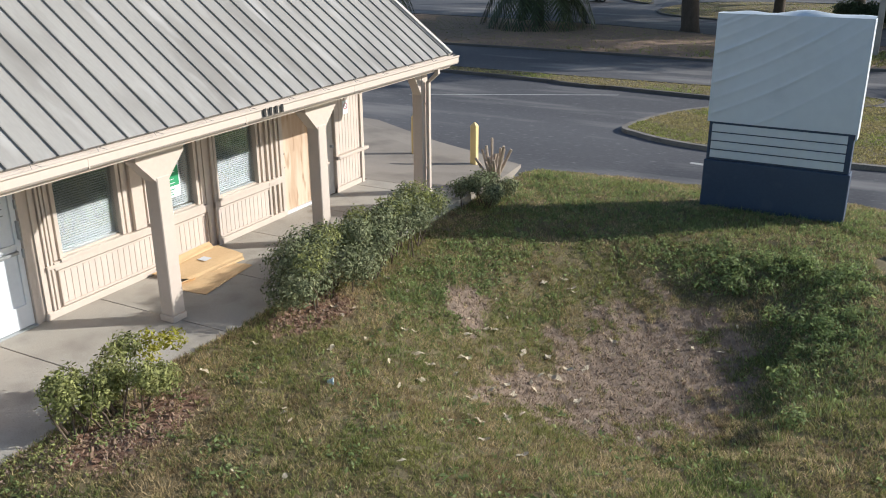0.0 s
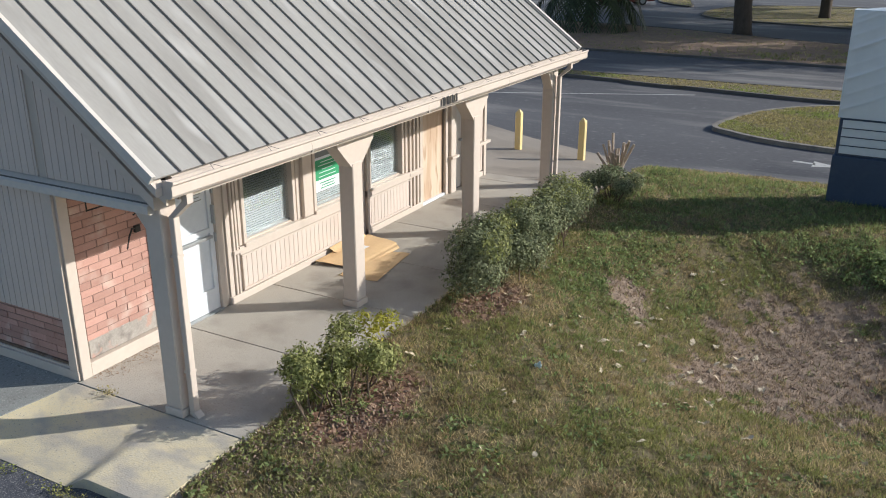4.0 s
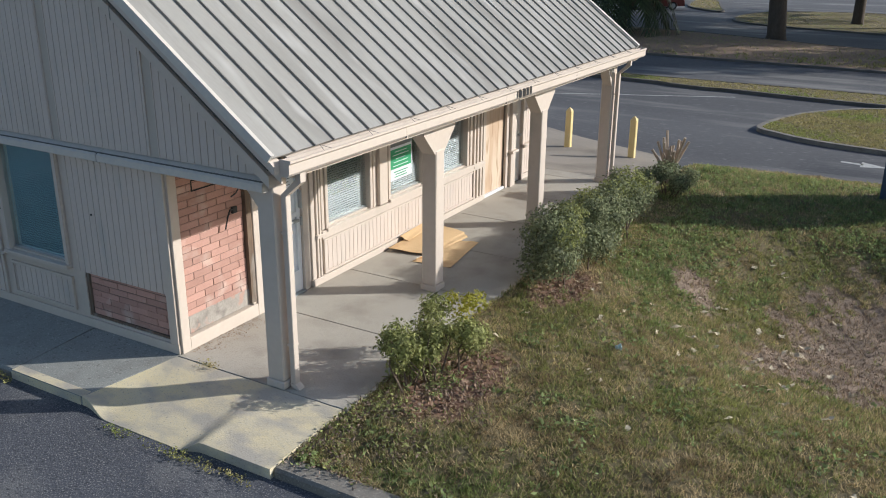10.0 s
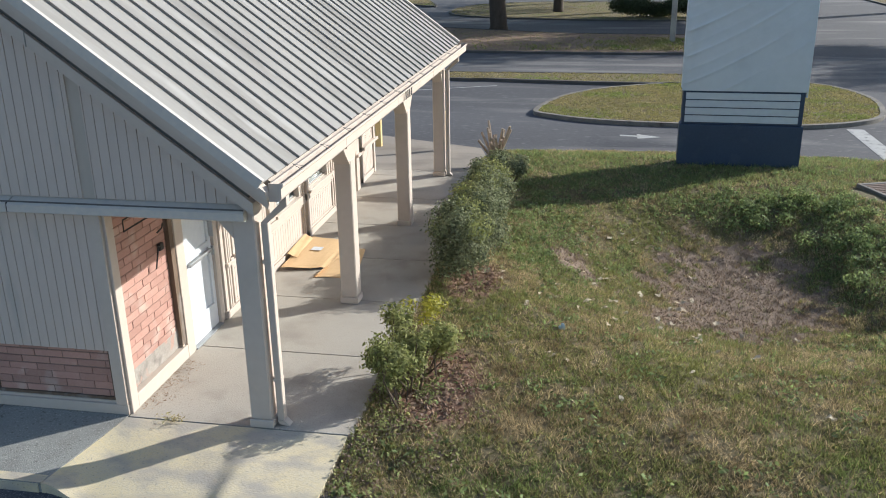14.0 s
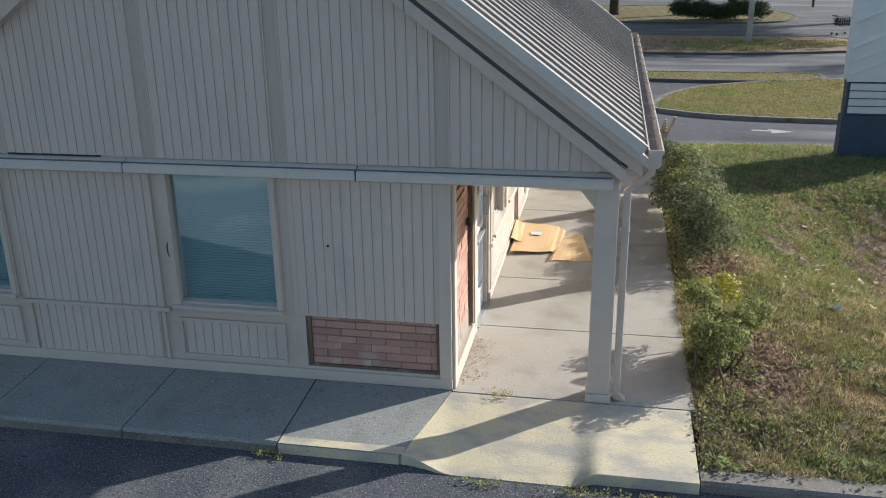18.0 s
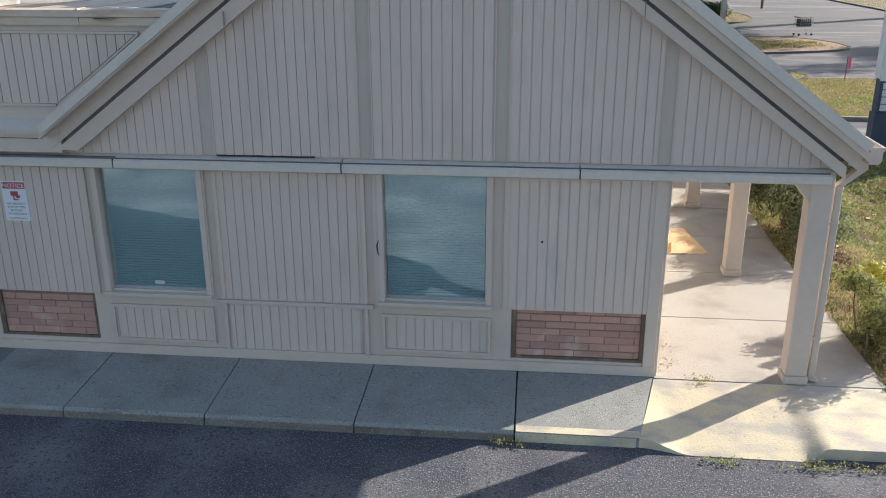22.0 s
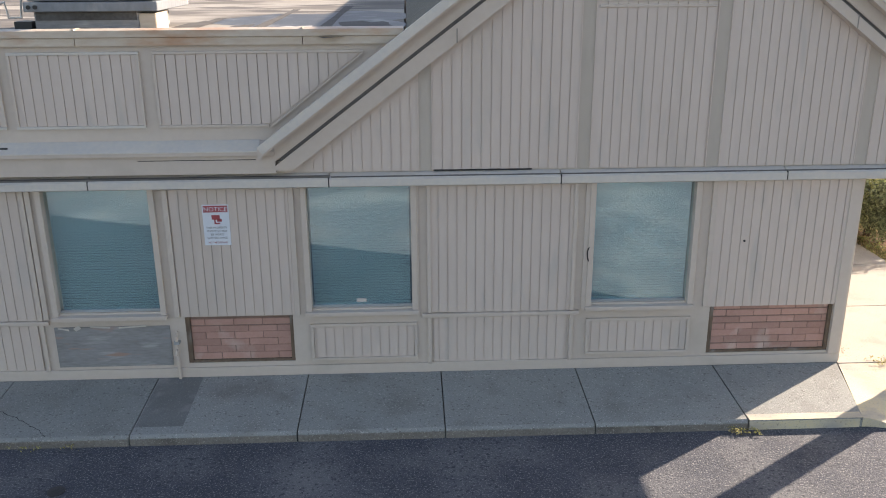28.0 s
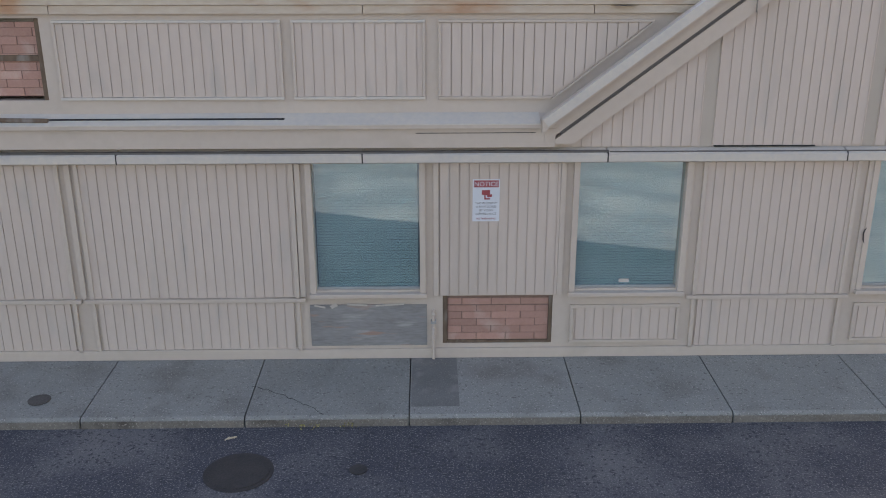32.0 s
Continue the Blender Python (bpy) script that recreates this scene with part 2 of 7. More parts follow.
M_GREY_PATCH = mat("grey_cement", (0.31, 0.31, 0.31), (0.21, 0.205, 0.2), 0.9, 4, 30, 0.5, stretch=(0.35, 1, 2), third=(0.42, 0.41, 0.4), third_scale=5, third_cut=(0.56, 0.7), speck=(0.36, 0.24, 0.2), speck_scale=6, speck_cut=(0.62, 0.7))
M_BLIND = mat("blind_vinyl", (0.64, 0.85, 0.86), (0.58, 0.79, 0.81), 0.5, 1, 8, 0)
M_BLIND_PORCH = mat("blind_vinyl_white", (0.5, 0.53, 0.55), (0.45, 0.48, 0.5), 0.5, 1, 8, 0)
M_ROOM = mat("dark_room", (0.14, 0.18, 0.185), None, 0.9)
M_BLUE = mat("blue_paint", (0.034, 0.062, 0.115), (0.026, 0.048, 0.092), 0.5, 1.2, 20, 0.08, third=(0.06, 0.085, 0.13), third_scale=2, third_cut=(0.58, 0.78))
M_VINYL = mat("white_vinyl", (0.62, 0.68, 0.72), (0.56, 0.62, 0.66), 0.45, 0.8, 6, 0.05, third=(0.5, 0.56, 0.6), third_scale=1.4, third_cut=(0.58, 0.8))
M_READER = mat("reader_panel", (0.6, 0.66, 0.7), (0.53, 0.59, 0.63), 0.35, 1, 10, 0.02)
M_BLACK = mat("black_paint", (0.02, 0.02, 0.022), None, 0.5)
M_STEEL = mat("galvanised_steel", (0.45, 0.47, 0.48), (0.34, 0.36, 0.37), 0.45, 3, 25, 0.05, 0.6)
M_BOLLARD = mat("yellow_bollard", (0.72, 0.56, 0.24), (0.64, 0.51, 0.26), 0.5, 3, 25, 0.1, third=(0.68, 0.62, 0.46), third_scale=5, third_cut=(0.58, 0.75))
M_PLY = mat("plywood", (0.55, 0.41, 0.295), (0.47, 0.33, 0.22), 0.75, 2, 20, 0.12, stretch=(1, 1, 0.18), third=(0.62, 0.5, 0.38), third_scale=5, third_cut=(0.46, 0.62), speck=(0.38, 0.25, 0.16), speck_scale=9, speck_cut=(0.6, 0.72))
M_WHITE = mat("white_paint", (0.7, 0.73, 0.76), (0.64, 0.67, 0.7), 0.45, 1.5, 14, 0.04)
M_PAPER = mat("white_paper", (0.68, 0.72, 0.76), (0.6, 0.64, 0.69), 0.6, 2, 15, 0.03)
M_GREY_PRINT = mat("grey_print", (0.2, 0.21, 0.22), None, 0.6)
M_GREEN = mat("green_print", (0.03, 0.32, 0.14), (0.03, 0.27, 0.12), 0.5, 2, 15, 0)
M_RED_PRINT = mat("red_print", (0.4, 0.07, 0.08), (0.34, 0.06, 0.07), 0.5, 3, 20, 0)
M_CARD = mat("cardboard", (0.68, 0.48, 0.27), (0.61, 0.42, 0.22), 0.85, 2, 30, 0.15, third=(0.52, 0.34, 0.18), third_scale=3, third_cut=(0.58, 0.75))
M_STRAW = mat("dry_straw", (0.44, 0.34, 0.235), (0.27, 0.2, 0.14), 0.85, 3, 30, 0, island=0.5)
M_FLATROOF = mat("coated_flat_roof", (0.43, 0.4, 0.35), (0.27, 0.245, 0.21), 0.75, 0.8, 9, 0.3, stretch=(0.5, 1.0, 1), third=(0.15, 0.133, 0.115), third_scale=0.7, third_cut=(0.48, 0.58), speck=(0.11, 0.1, 0.09), speck_scale=1.3, speck_cut=(0.54, 0.6))
M_IRON = mat("cast_iron", (0.03, 0.031, 0.034), (0.055, 0.052, 0.05), 0.7, 8, 60, 0.4)
M_RUST = mat("rusty_grate", (0.2, 0.14, 0.11), (0.12, 0.085, 0.068), 0.9, 5, 40, 0.4)
M_DRYLEAF = mat("dry_leaf", (0.63, 0.55, 0.4), (0.5, 0.41, 0.28), 0.8, 6, 40, 0.2, vary=0.2)
M_CARPAINT = mat("dark_red_paint", (0.16, 0.02, 0.02), (0.13, 0.018, 0.018), 0.3, 1, 5, 0)
M_UNIT = mat("weathered_casing", (0.25, 0.27, 0.29), (0.16, 0.175, 0.19), 0.6, 1.6, 18, 0.15, stretch=(1, 1, 0.5), third=(0.38, 0.38, 0.37), third_scale=3, third_cut=(0.56, 0.72))
M_BITUMEN = mat("glossy_bitumen", (0.055, 0.06, 0.07), (0.085, 0.09, 0.1), 0.45, 2.5, 20, 0.35, third=(0.2, 0.2, 0.2), third_scale=2.2, third_cut=(0.56, 0.7))
M_RUBBER = mat("rubber", (0.02, 0.02, 0.02), None, 0.8)


def let_light_through(m, amount):
    """Thin leaves: part of the light that falls on one side comes out on the other."""
    n, l = m.node_tree.nodes, m.node_tree.links
    b = n["Principled BSDF"]
    t, x = n.new("ShaderNodeBsdfTranslucent"), n.new("ShaderNodeMixShader")
    l.new(b.inputs["Base Color"].links[0].from_socket, t.inputs["Color"])
    x.inputs[0].default_value = amount
    l.new(b.outputs[0], x.inputs[1])
    l.new(t.outputs[0], x.inputs[2])
    l.new(x.outputs[0], n["Material Output"].inputs["Surface"])


for m, amount in ((M_GRASS, 0.45), (M_GRASS_GREEN, 0.45), (M_LUSH, 0.5), (M_GRASS_FAR, 0.4), (M_LEAF, 0.3), (M_LEAF_BRIGHT, 0.42), (M_LEAF_YELLOW, 0.45), (M_TREE_LEAF, 0.25)):
    let_light_through(m, amount)


def glass(name, tint, film=0.25):
    """Tinted window glass with a faintly mirroring film."""
    m = bpy.data.materials.new(name)
    m.use_nodes = True
    n, l = m.node_tree.nodes, m.node_tree.links
    b = n["Principled BSDF"]
    b.inputs["Base Color"].default_value = (*tint, 1)
    b.inputs["Roughness"].default_value = 0.015
    b.inputs["Transmission Weight"].default_value = 1.0
    b.inputs["IOR"].default_value = 1.5
    g, x = n.new("ShaderNodeBsdfGlossy"), n.new("ShaderNodeMixShader")
    g.inputs["Roughness"].default_value = 0.02
    g.inputs["Color"].default_value = (0.74, 0.95, 1.0, 1)
    x.inputs[0].default_value = film
    l.new(b.outputs[0], x.inputs[1])
    l.new(g.outputs[0], x.inputs[2])
    l.new(x.outputs[0], n["Material Output"].inputs["Surface"])
    return m


M_GLASS = glass("window_glass", (0.9, 0.98, 0.98), 0.34)
M_GLASS_PORCH = glass("porch_glass", (0.9, 0.92, 0.92), 0.12)


# ---- building blocks ----
def box(bm, x0, x1, y0, y1, z0, z1, m=None):
    v = [bm.verts.new((x, y, z)) for x in (x0, x1) for y in (y0, y1) for z in (z0, z1)]
    for f in ((0, 1, 3, 2), (4, 6, 7, 5), (0, 4, 5, 1), (2, 3, 7, 6), (0, 2, 6, 4), (1, 5, 7, 3)):
        bm.faces.new([v[i] for i in f])
    if m:
        bmesh.ops.transform(bm, matrix=m, verts=v)
    return v


def prism(bm, outline, a, b, axis="y"):
    """A solid with the given outline (two coordinates a corner) between a and b along the axis."""
    def at(p, c):
        return {"y": (p[0], c, p[1]), "x": (c, p[0], p[1]), "z": (p[0], p[1], c)}[axis]
    v0, v1 = [bm.verts.new(at(p, a)) for p in outline], [bm.verts.new(at(p, b)) for p in outline]
    bm.faces.new(v0)
    bm.faces.new(v1[::-1])
    for i in range(len(outline)):
        j = (i + 1) % len(outline)
        bm.faces.new((v0[i], v1[i], v1[j], v0[j]))
    return v0 + v1


def tube(bm, points, radii, sides=6):
    """A tapered, bent round bar through the points."""
    rings = []
    for i, p in enumerate(points):
        p = Vector(p)
        way = (Vector(points[min(i + 1, len(points) - 1)]) - Vector(points[max(i - 1, 0)])).normalized()
        side = way.cross(Vector((0.13, 0.31, 0.94))).normalized()
        up = side.cross(way)
        r = radii[i] if isinstance(radii, (list, tuple)) else radii
        rings.append([bm.verts.new(p + r * (math.cos(a) * side + math.sin(a) * up)) for a in [2 * math.pi * k / sides for k in range(sides)]])
    for r0, r1 in zip(rings, rings[1:]):
        for k in range(sides):
            bm.faces.new((r0[k], r0[(k + 1) % sides], r1[(k + 1) % sides], r1[k]))
    bm.faces.new(rings[0][::-1])
    bm.faces.new(rings[-1])


def disc(bm, x, y, z0, z1, r, sides=16, r1=None):
    r1 = r if r1 is None else r1
    lo = [bm.verts.new((x + r * math.cos(2 * math.pi * k / sides), y + r * math.sin(2 * math.pi * k / sides), z0)) for k in range(sides)]
    hi = [bm.verts.new((x + r1 * math.cos(2 * math.pi * k / sides), y + r1 * math.sin(2 * math.pi * k / sides), z1)) for k in range(sides)]
    bm.faces.new(lo[::-1])
    bm.faces.new(hi)
    for k in range(sides):
        bm.faces.new((lo[k], lo[(k + 1) % sides], hi[(k + 1) % sides], hi[k]))


def bevelled(bm, width):
    bmesh.ops.recalc_face_normals(bm, faces=bm.faces)
    bmesh.ops.bevel(bm, geom=list(bm.edges), offset=width, segments=1, affect="EDGES", profile=0.5)


def part(name, bm, material, parent=None, label="", smooth=False, kind=""):
    bmesh.ops.recalc_face_normals(bm, faces=bm.faces)
    me = bpy.data.meshes.new(name)
    bm.to_mesh(me)
    bm.free()
    me.materials.append(material)
    if smooth:
        me.polygons.foreach_set("use_smooth", [True] * len(me.polygons))
    ob = new(name, me)
    if parent:
        ob.parent = parent
    return tagged(ob, label=label, kind=kind)


def slab(name, material, dims, parent=None, label="", bevel=0.0, kind=""):
    bm = bmesh.new()
    box(bm, *dims)
    if bevel:
        bevelled(bm, bevel)
    return part(name, bm, material, parent, label, kind=kind)


def thing(name, at, label, category, group="", kind=""):
    ob = new(name)
    ob.location = at
    ob.empty_display_size = 0.1
    return tagged(ob, label, category, group, kind)


def shared(name, me, parent, x=0, y=0, z=0, rx=0, ry=0, rz=0):
    ob = new(name, me)
    ob.parent = parent
    ob.matrix_local = pose(x, y, z, rx, ry, rz)
    return ob


def raw_mesh(name, verts, faces, material, parent=None, kind="", label=""):
    """A mesh straight from arrays of corners and of equal-sided faces."""
    verts, faces = np.asarray(verts, np.float32), np.asarray(faces, np.int32)
    me = bpy.data.meshes.new(name)
    me.vertices.add(len(verts))
    me.vertices.foreach_set("co", verts.ravel())
    n, k = faces.shape
    me.loops.add(n * k)
    me.loops.foreach_set("vertex_index", faces.ravel())
    me.polygons.add(n)
    me.polygons.foreach_set("loop_start", np.arange(0, n * k, k, dtype=np.int32))
    me.polygons.foreach_set("loop_total", np.full(n, k, np.int32))
    me.update(calc_edges=True)
    me.materials.append(material)
    ob = new(name, me)
    if parent:
        ob.parent = parent
    return tagged(ob, label=label, kind=kind)


def smooth_step(a, b, v):
    t = np.clip((np.asarray(v, float) - a) / (b - a), 0, 1)
    return t * t * (3 - 2 * t)


RNG = np.random.default_rng(7)


def wobble(x, y, scale, seed=0):
    """Cheap smooth noise between -1 and 1."""
    x, y = np.asarray(x, float) * scale, np.asarray(y, float) * scale
    s = seed * 1.7
    return (np.sin(1.3 * x + 2.1 * y + s) + np.sin(2.7 * x - 1.1 * y + 2 * s) + np.sin(-0.8 * x + 3.1 * y + 3 * s) + np.sin(3.9 * x + 2.3 * y - s)) / 4


# ---- ground ----
def lawn_height(x, y):
    """The lawn with its hollow; it meets the porch slab and the kerbs."""
    x, y = np.asarray(x, float), np.asarray(y, float)
    edge = -0.075 + 0.085 * smooth_step(-1.0, 0.5, y) - 0.024 * np.clip(y - 4.0, 0, 14) - 0.16 * smooth_step(12.6, 14.4, y)
    r2 = ((x - 7.0) / np.where(x < 7, 2.75, 2.6)) ** 2 + ((y - 6.2) / 3.3) ** 2
    bank = (1 - smooth_step(8.55, 9.0, x + 0.14 * wobble(x, y, 2.1, 7))) * (1 - smooth_step(8.9, 9.8, y + 0.14 * wobble(x, y, 2.3, 4)))
    return edge - (0.72 + 0.18 * bank) * np.exp(-(r2 ** 1.5)) + 0.025 * wobble(x, y, 1.7) + 0.012 * wobble(x, y, 5.1, 2)


def plain_height(x, y):
    """The asphalt: the front lot lies higher than the road behind."""
    return -0.18 - 0.32 * smooth_step(1.0, 13.0, y)




def lawn_north(x):
    """Where the lawn ends at the road behind."""
    return 13.9 + 0.45 * smooth_step(2.4, 4.8, x) - 1.2 * smooth_step(8.5, 13.0, x) + 0.06 * wobble(x, 0 * np.asarray(x, float), 2.3)


gx = np.unique(np.concatenate([np.linspace(-400, -20, 8), np.linspace(-20, 2.3, 12), np.linspace(2.5, 15.4, 40), np.linspace(15.6, 60, 14), np.linspace(60, 400, 7)]))
gy = np.unique(np.concatenate([np.linspace(-400, -15, 8), np.linspace(-15, -1.1, 8), np.linspace(-0.86, 14.2, 46), np.linspace(14.4, 60, 16), np.linspace(60, 400, 7)]))
X, Y = np.meshgrid(gx, gy)
Z = plain_height(X, Y)
inside = (X > 2.45) & (X < 15.5) & (Y > -0.9) & (Y < lawn_north(X) - 0.1)
Z = np.where(inside, np.minimum(Z, lawn_height(X, Y)) - 0.14, Z)
Z = np.where((X < 2.3) & (Y > -1.1) & (Y < 10.2), Z - 0.25, Z)
idx = np.arange(X.size).reshape(X.shape)
quads = np.stack([idx[:-1, :-1], idx[:-1, 1:], idx[1:, 1:], idx[1:, :-1]], -1).reshape(-1, 4)
tagged(raw_mesh("ground", np.stack([X, Y, Z], -1).reshape(-1, 3), quads, M_ROAD), "worn dark grey asphalt of the road and parking lot", "asphalt", kind="structure")

# the front lot has coarser, darker asphalt with pale stones
fx, fy = np.linspace(-40, 60, 60), np.linspace(-30, -1.15, 20)
X, Y = np.meshgrid(fx, fy)
idx = np.arange(X.size).reshape(X.shape)
quads = np.stack([idx[:-1, :-1], idx[:-1, 1:], idx[1:, 1:], idx[1:, :-1]], -1).reshape(-1, 4)
tagged(raw_mesh("road_front", np.stack([X, Y, plain_height(X, Y) + 0.006 + 0 * X], -1).reshape(-1, 3), quads, M_ASPH), "coarse grey asphalt of the front parking lot", "asphalt", kind="structure")

# the lawn sheet
lx, ly = np.linspace(2.42, 15.5, 300), np.linspace(0, 1, 330)
X, V = np.meshgrid(lx, ly)
Y = -0.94 + V * (lawn_north(X) + 0.94)
Z = lawn_height(X, Y)
idx = np.arange(X.size).reshape(X.shape)
quads = np.stack([idx[:-1, :-1], idx[:-1, 1:], idx[1:, 1:], idx[1:, :-1]], -1).reshape(-1, 4)
lawn = tagged(raw_mesh("lawn", np.stack([X, Y, Z], -1).reshape(-1, 3), quads, M_SOIL), "patchy lawn with a hollow between the porch and the road", "lawn", kind="structure")


def bare_amount(x, y):
    """How bare the lawn is: 1 in the dry hollow, 0 where grass grows."""
    x, y = np.asarray(x, float), np.asarray(y, float)
    ragged = 0.7 * wobble(x, y, 2.2, 3) + 0.5 * wobble(x, y, 4.7, 5) + 0.3 * wobble(x, y, 9.1, 1)

    def spot(cx, cy, rx, ry):
        return 1.25 - np.sqrt(((x - cx) / rx) ** 2 + ((y - cy) / ry) ** 2) + ragged * 0.6
    return np.clip(2.1 * np.maximum.reduce([np.where(x > 8.5, -1.0, spot(7.05, 6.3, 1.3, 2.05)), 0.95 * spot(4.1 + 0.32 * (7.0 - y), 6.25, 0.42, 1.0) - 0.7 * np.abs(y - 6.25), 0.85 * spot(5.95, 4.9, 0.6, 0.8)]), 0, 1)


def mulch_amount(x, y):
    x, y = np.asarray(x, float), np.asarray(y, float)
    a = 1.2 - np.hypot((x - 3.1) / 0.55, (y - 1.0) / 1.0)
    b = 1.1 - np.hypot((x - 3.0) / 0.5, (y - 4.3) / 1.0)
    return np.clip(1.6 * np.maximum(a, b) + 0.3 * wobble(x, y, 4.4, 9), 0, 1)


co = np.empty(len(lawn.data.vertices) * 3)
lawn.data.vertices.foreach_get("co", co)
co = co.reshape(-1, 3)
co[:, 2] += bare_amount(co[:, 0], co[:, 1]) * (0.014 * wobble(co[:, 0], co[:, 1], 7.3, 8) + 0.016 * np.minimum(0, wobble(co[:, 0], co[:, 1], 11.0, 4)))
lawn.data.vertices.foreach_set("co", co.ravel())
for name, amount in (("bare", bare_amount), ("mulch", mulch_amount)):
    co = np.empty(len(lawn.data.vertices) * 3)
    lawn.data.vertices.foreach_get("co", co)
    co = co.reshape(-1, 3)
    layer = lawn.data.attributes.new(name, "FLOAT", "POINT")
    layer.data.foreach_set("value", amount(co[:, 0], co[:, 1]).astype(np.float32))


def blades(name, x, y, z, low, high, material, per=4, width=0.006, label="", lean=0.6):
    """Tufts of grass at the places given: a few thin leaning triangles each."""
    n = len(x) * per
    bx, by, bz = [np.repeat(v, per) for v in (x, y, z)]
    bx, by = bx + RNG.normal(0, 0.014, n), by + RNG.normal(0, 0.014, n)
    a, h, l = RNG.uniform(0, 2 * np.pi, n), RNG.uniform(low, high, n), RNG.uniform(0.3 * lean, lean, n)
    f = RNG.uniform(0, 2 * np.pi, n)
    w = width * RNG.uniform(0.7, 1.6, n)
    p0 = np.stack([bx - w * np.cos(f), by - w * np.sin(f), bz - 0.012], -1)
    p1 = np.stack([bx + w * np.cos(f), by + w * np.sin(f), bz - 0.012], -1)
    p2 = np.stack([bx + h * l * np.cos(a), by + h * l * np.sin(a), bz + h * np.sqrt(np.clip(1 - (l * 0.8) ** 2, 0.1, 1))], -1)
    verts = np.stack([p0, p1, p2], 1).reshape(-1, 3)
    return tagged(raw_mesh(name, verts, np.arange(3 * n).reshape(n, 3), material), label, "grass", kind="stuff")


def leaf_cloud(name, centres, normals, size, material, parent=None, label="", kind=""):
    """Folded diamond leaves at the centres, each facing about along its normal."""
    n = len(centres)
    t = np.cross(normals, RNG.normal(0, 1, (n, 3)))
    t /= np.linalg.norm(t, axis=1, keepdims=True) + 1e-9
    b = np.cross(normals, t)
    s = (size * RNG.uniform(0.6, 1.35, n))[:, None]
    tip, tail = centres + t * s, centres - t * s
    left, right = centres + b * s * 0.48 - normals * s * 0.16, centres - b * s * 0.48 - normals * s * 0.16
    verts = np.stack([tail, left, tip, right], 1).reshape(-1, 3)
    i = np.arange(n)[:, None] * 4
    faces = np.concatenate([i + [0, 1, 2], i + [0, 2, 3]], 1).reshape(-1, 3)
    ob = raw_mesh(name, verts, faces, material, parent, kind, label)
    return ob


def lumps_to_leaves(lumps, count, gap=0.0):
    """Places and outward ways of leaves spread in the outer shell of lumps (x, y, z, rx, ry, rz)."""
    lumps = np.asarray(lumps, float)
    area = (lumps[:, 3] * lumps[:, 4] + lumps[:, 3] * lumps[:, 5] + lumps[:, 4] * lumps[:, 5])
    pick = RNG.choice(len(lumps), count, p=area / area.sum())
    d = RNG.normal(0, 1, (count, 3))
    d /= np.linalg.norm(d, axis=1, keepdims=True)
    r = 1 - 0.45 * RNG.random(count) ** 1.6 + 0.14 * RNG.normal(0, 1, count)
    c = lumps[pick, :3] + d * lumps[pick, 3:] * r[:, None]
    nrm = d + RNG.normal(0, 0.55, (count, 3)) + [0, 0, 0.35]
    return c, nrm / np.linalg.norm(nrm, axis=1, keepdims=True)


# ---- pavements ----
def walk_z(y):
    """The front pavement falls a little towards its kerb."""
    return 0.058 * min(y, 0.0)


pavement = slab("pavement", M_PATCH, (-17.0, -0.35, -1.12, -0.02, -0.4, -0.11), kind="structure")
tagged(pavement, "grey concrete pavement along the gable wall", "pavement")
JOINTS = (-1.47, -3.06, -4.6, -6.1, -7.78, -9.38, -10.97, -12.5, -14.0, -15.5, -17.0)
for i, (x1, x0) in enumerate(zip(JOINTS, JOINTS[1:])):
    bm = bmesh.new()
    prism(bm, ((-1.19, -0.35), (-0.012, -0.35), (-0.012, 0.0), (-1.155, walk_z(-1.155)), (-1.185, walk_z(-1.19) - 0.022)), x0 + 0.006, x1 - 0.006, "x")
    part("paving_slab", bm, M_WALK, pavement)
    # Kerb face strip: its darker colour carries both dirt and the face's shade.
    bm = bmesh.new()
    prism(bm, ((-1.194, -0.35), (-1.187, -0.35), (-1.187, walk_z(-1.19) - 0.03), (-1.194, walk_z(-1.19) - 0.034)), x0 + 0.009, x1 - 0.009, "x")
    part("kerb_face", bm, M_KERB, pavement, "dirty kerb face, darkened for its shade too")
# the slab beside the ramp, cut along its flare, with a yellow kerb face
bm = bmesh.new()
prism(bm, ((-1.46, -1.182), (-0.27, -1.182), (-0.008, -0.012), (-1.46, -0.012)), -0.35, -0.004, "z")
for v in bm.verts:
    if v.co.z > -0.1 and v.co.y < -1:
        v.co.z = walk_z(-1.18)
part("paving_slab", bm, M_WALK, pavement)
slab("kerb_paint", M_YELLOW_CONC, (-1.46, -0.3, -1.192, -1.182, -0.3, -0.08), pavement, "worn yellow paint on the kerb face")
bm = bmesh.new()
prism(bm, ((-1.1815, walk_z(-1.18) - 0.02), (-1.07, walk_z(-1.07) - 0.02), (-1.07, walk_z(-1.07) + 0.0005), (-1.1815, walk_z(-1.18) + 0.003)), -1.455, -0.26, "x")
part("kerb_paint", bm, M_YELLOW_CONC, pavement, "worn yellow paint on the kerb lip")
dark_patch = slab("dark_patch", M_PATCH, (-7.765, -7.28, -1.02, -0.03, -0.2, 0.004), pavement, "darker repaired concrete")
for v in dark_patch.data.vertices:
    if v.co.z > 0:
        v.co.z = walk_z(v.co.y) + 0.0015
bm = bmesh.new()
crack = ((-9.4, -0.6), (-9.2, -0.7), (-9.03, -0.8), (-8.86, -0.93), (-8.77, -1.0), (-8.67, -1.09), (-8.62, -1.152))
line = []
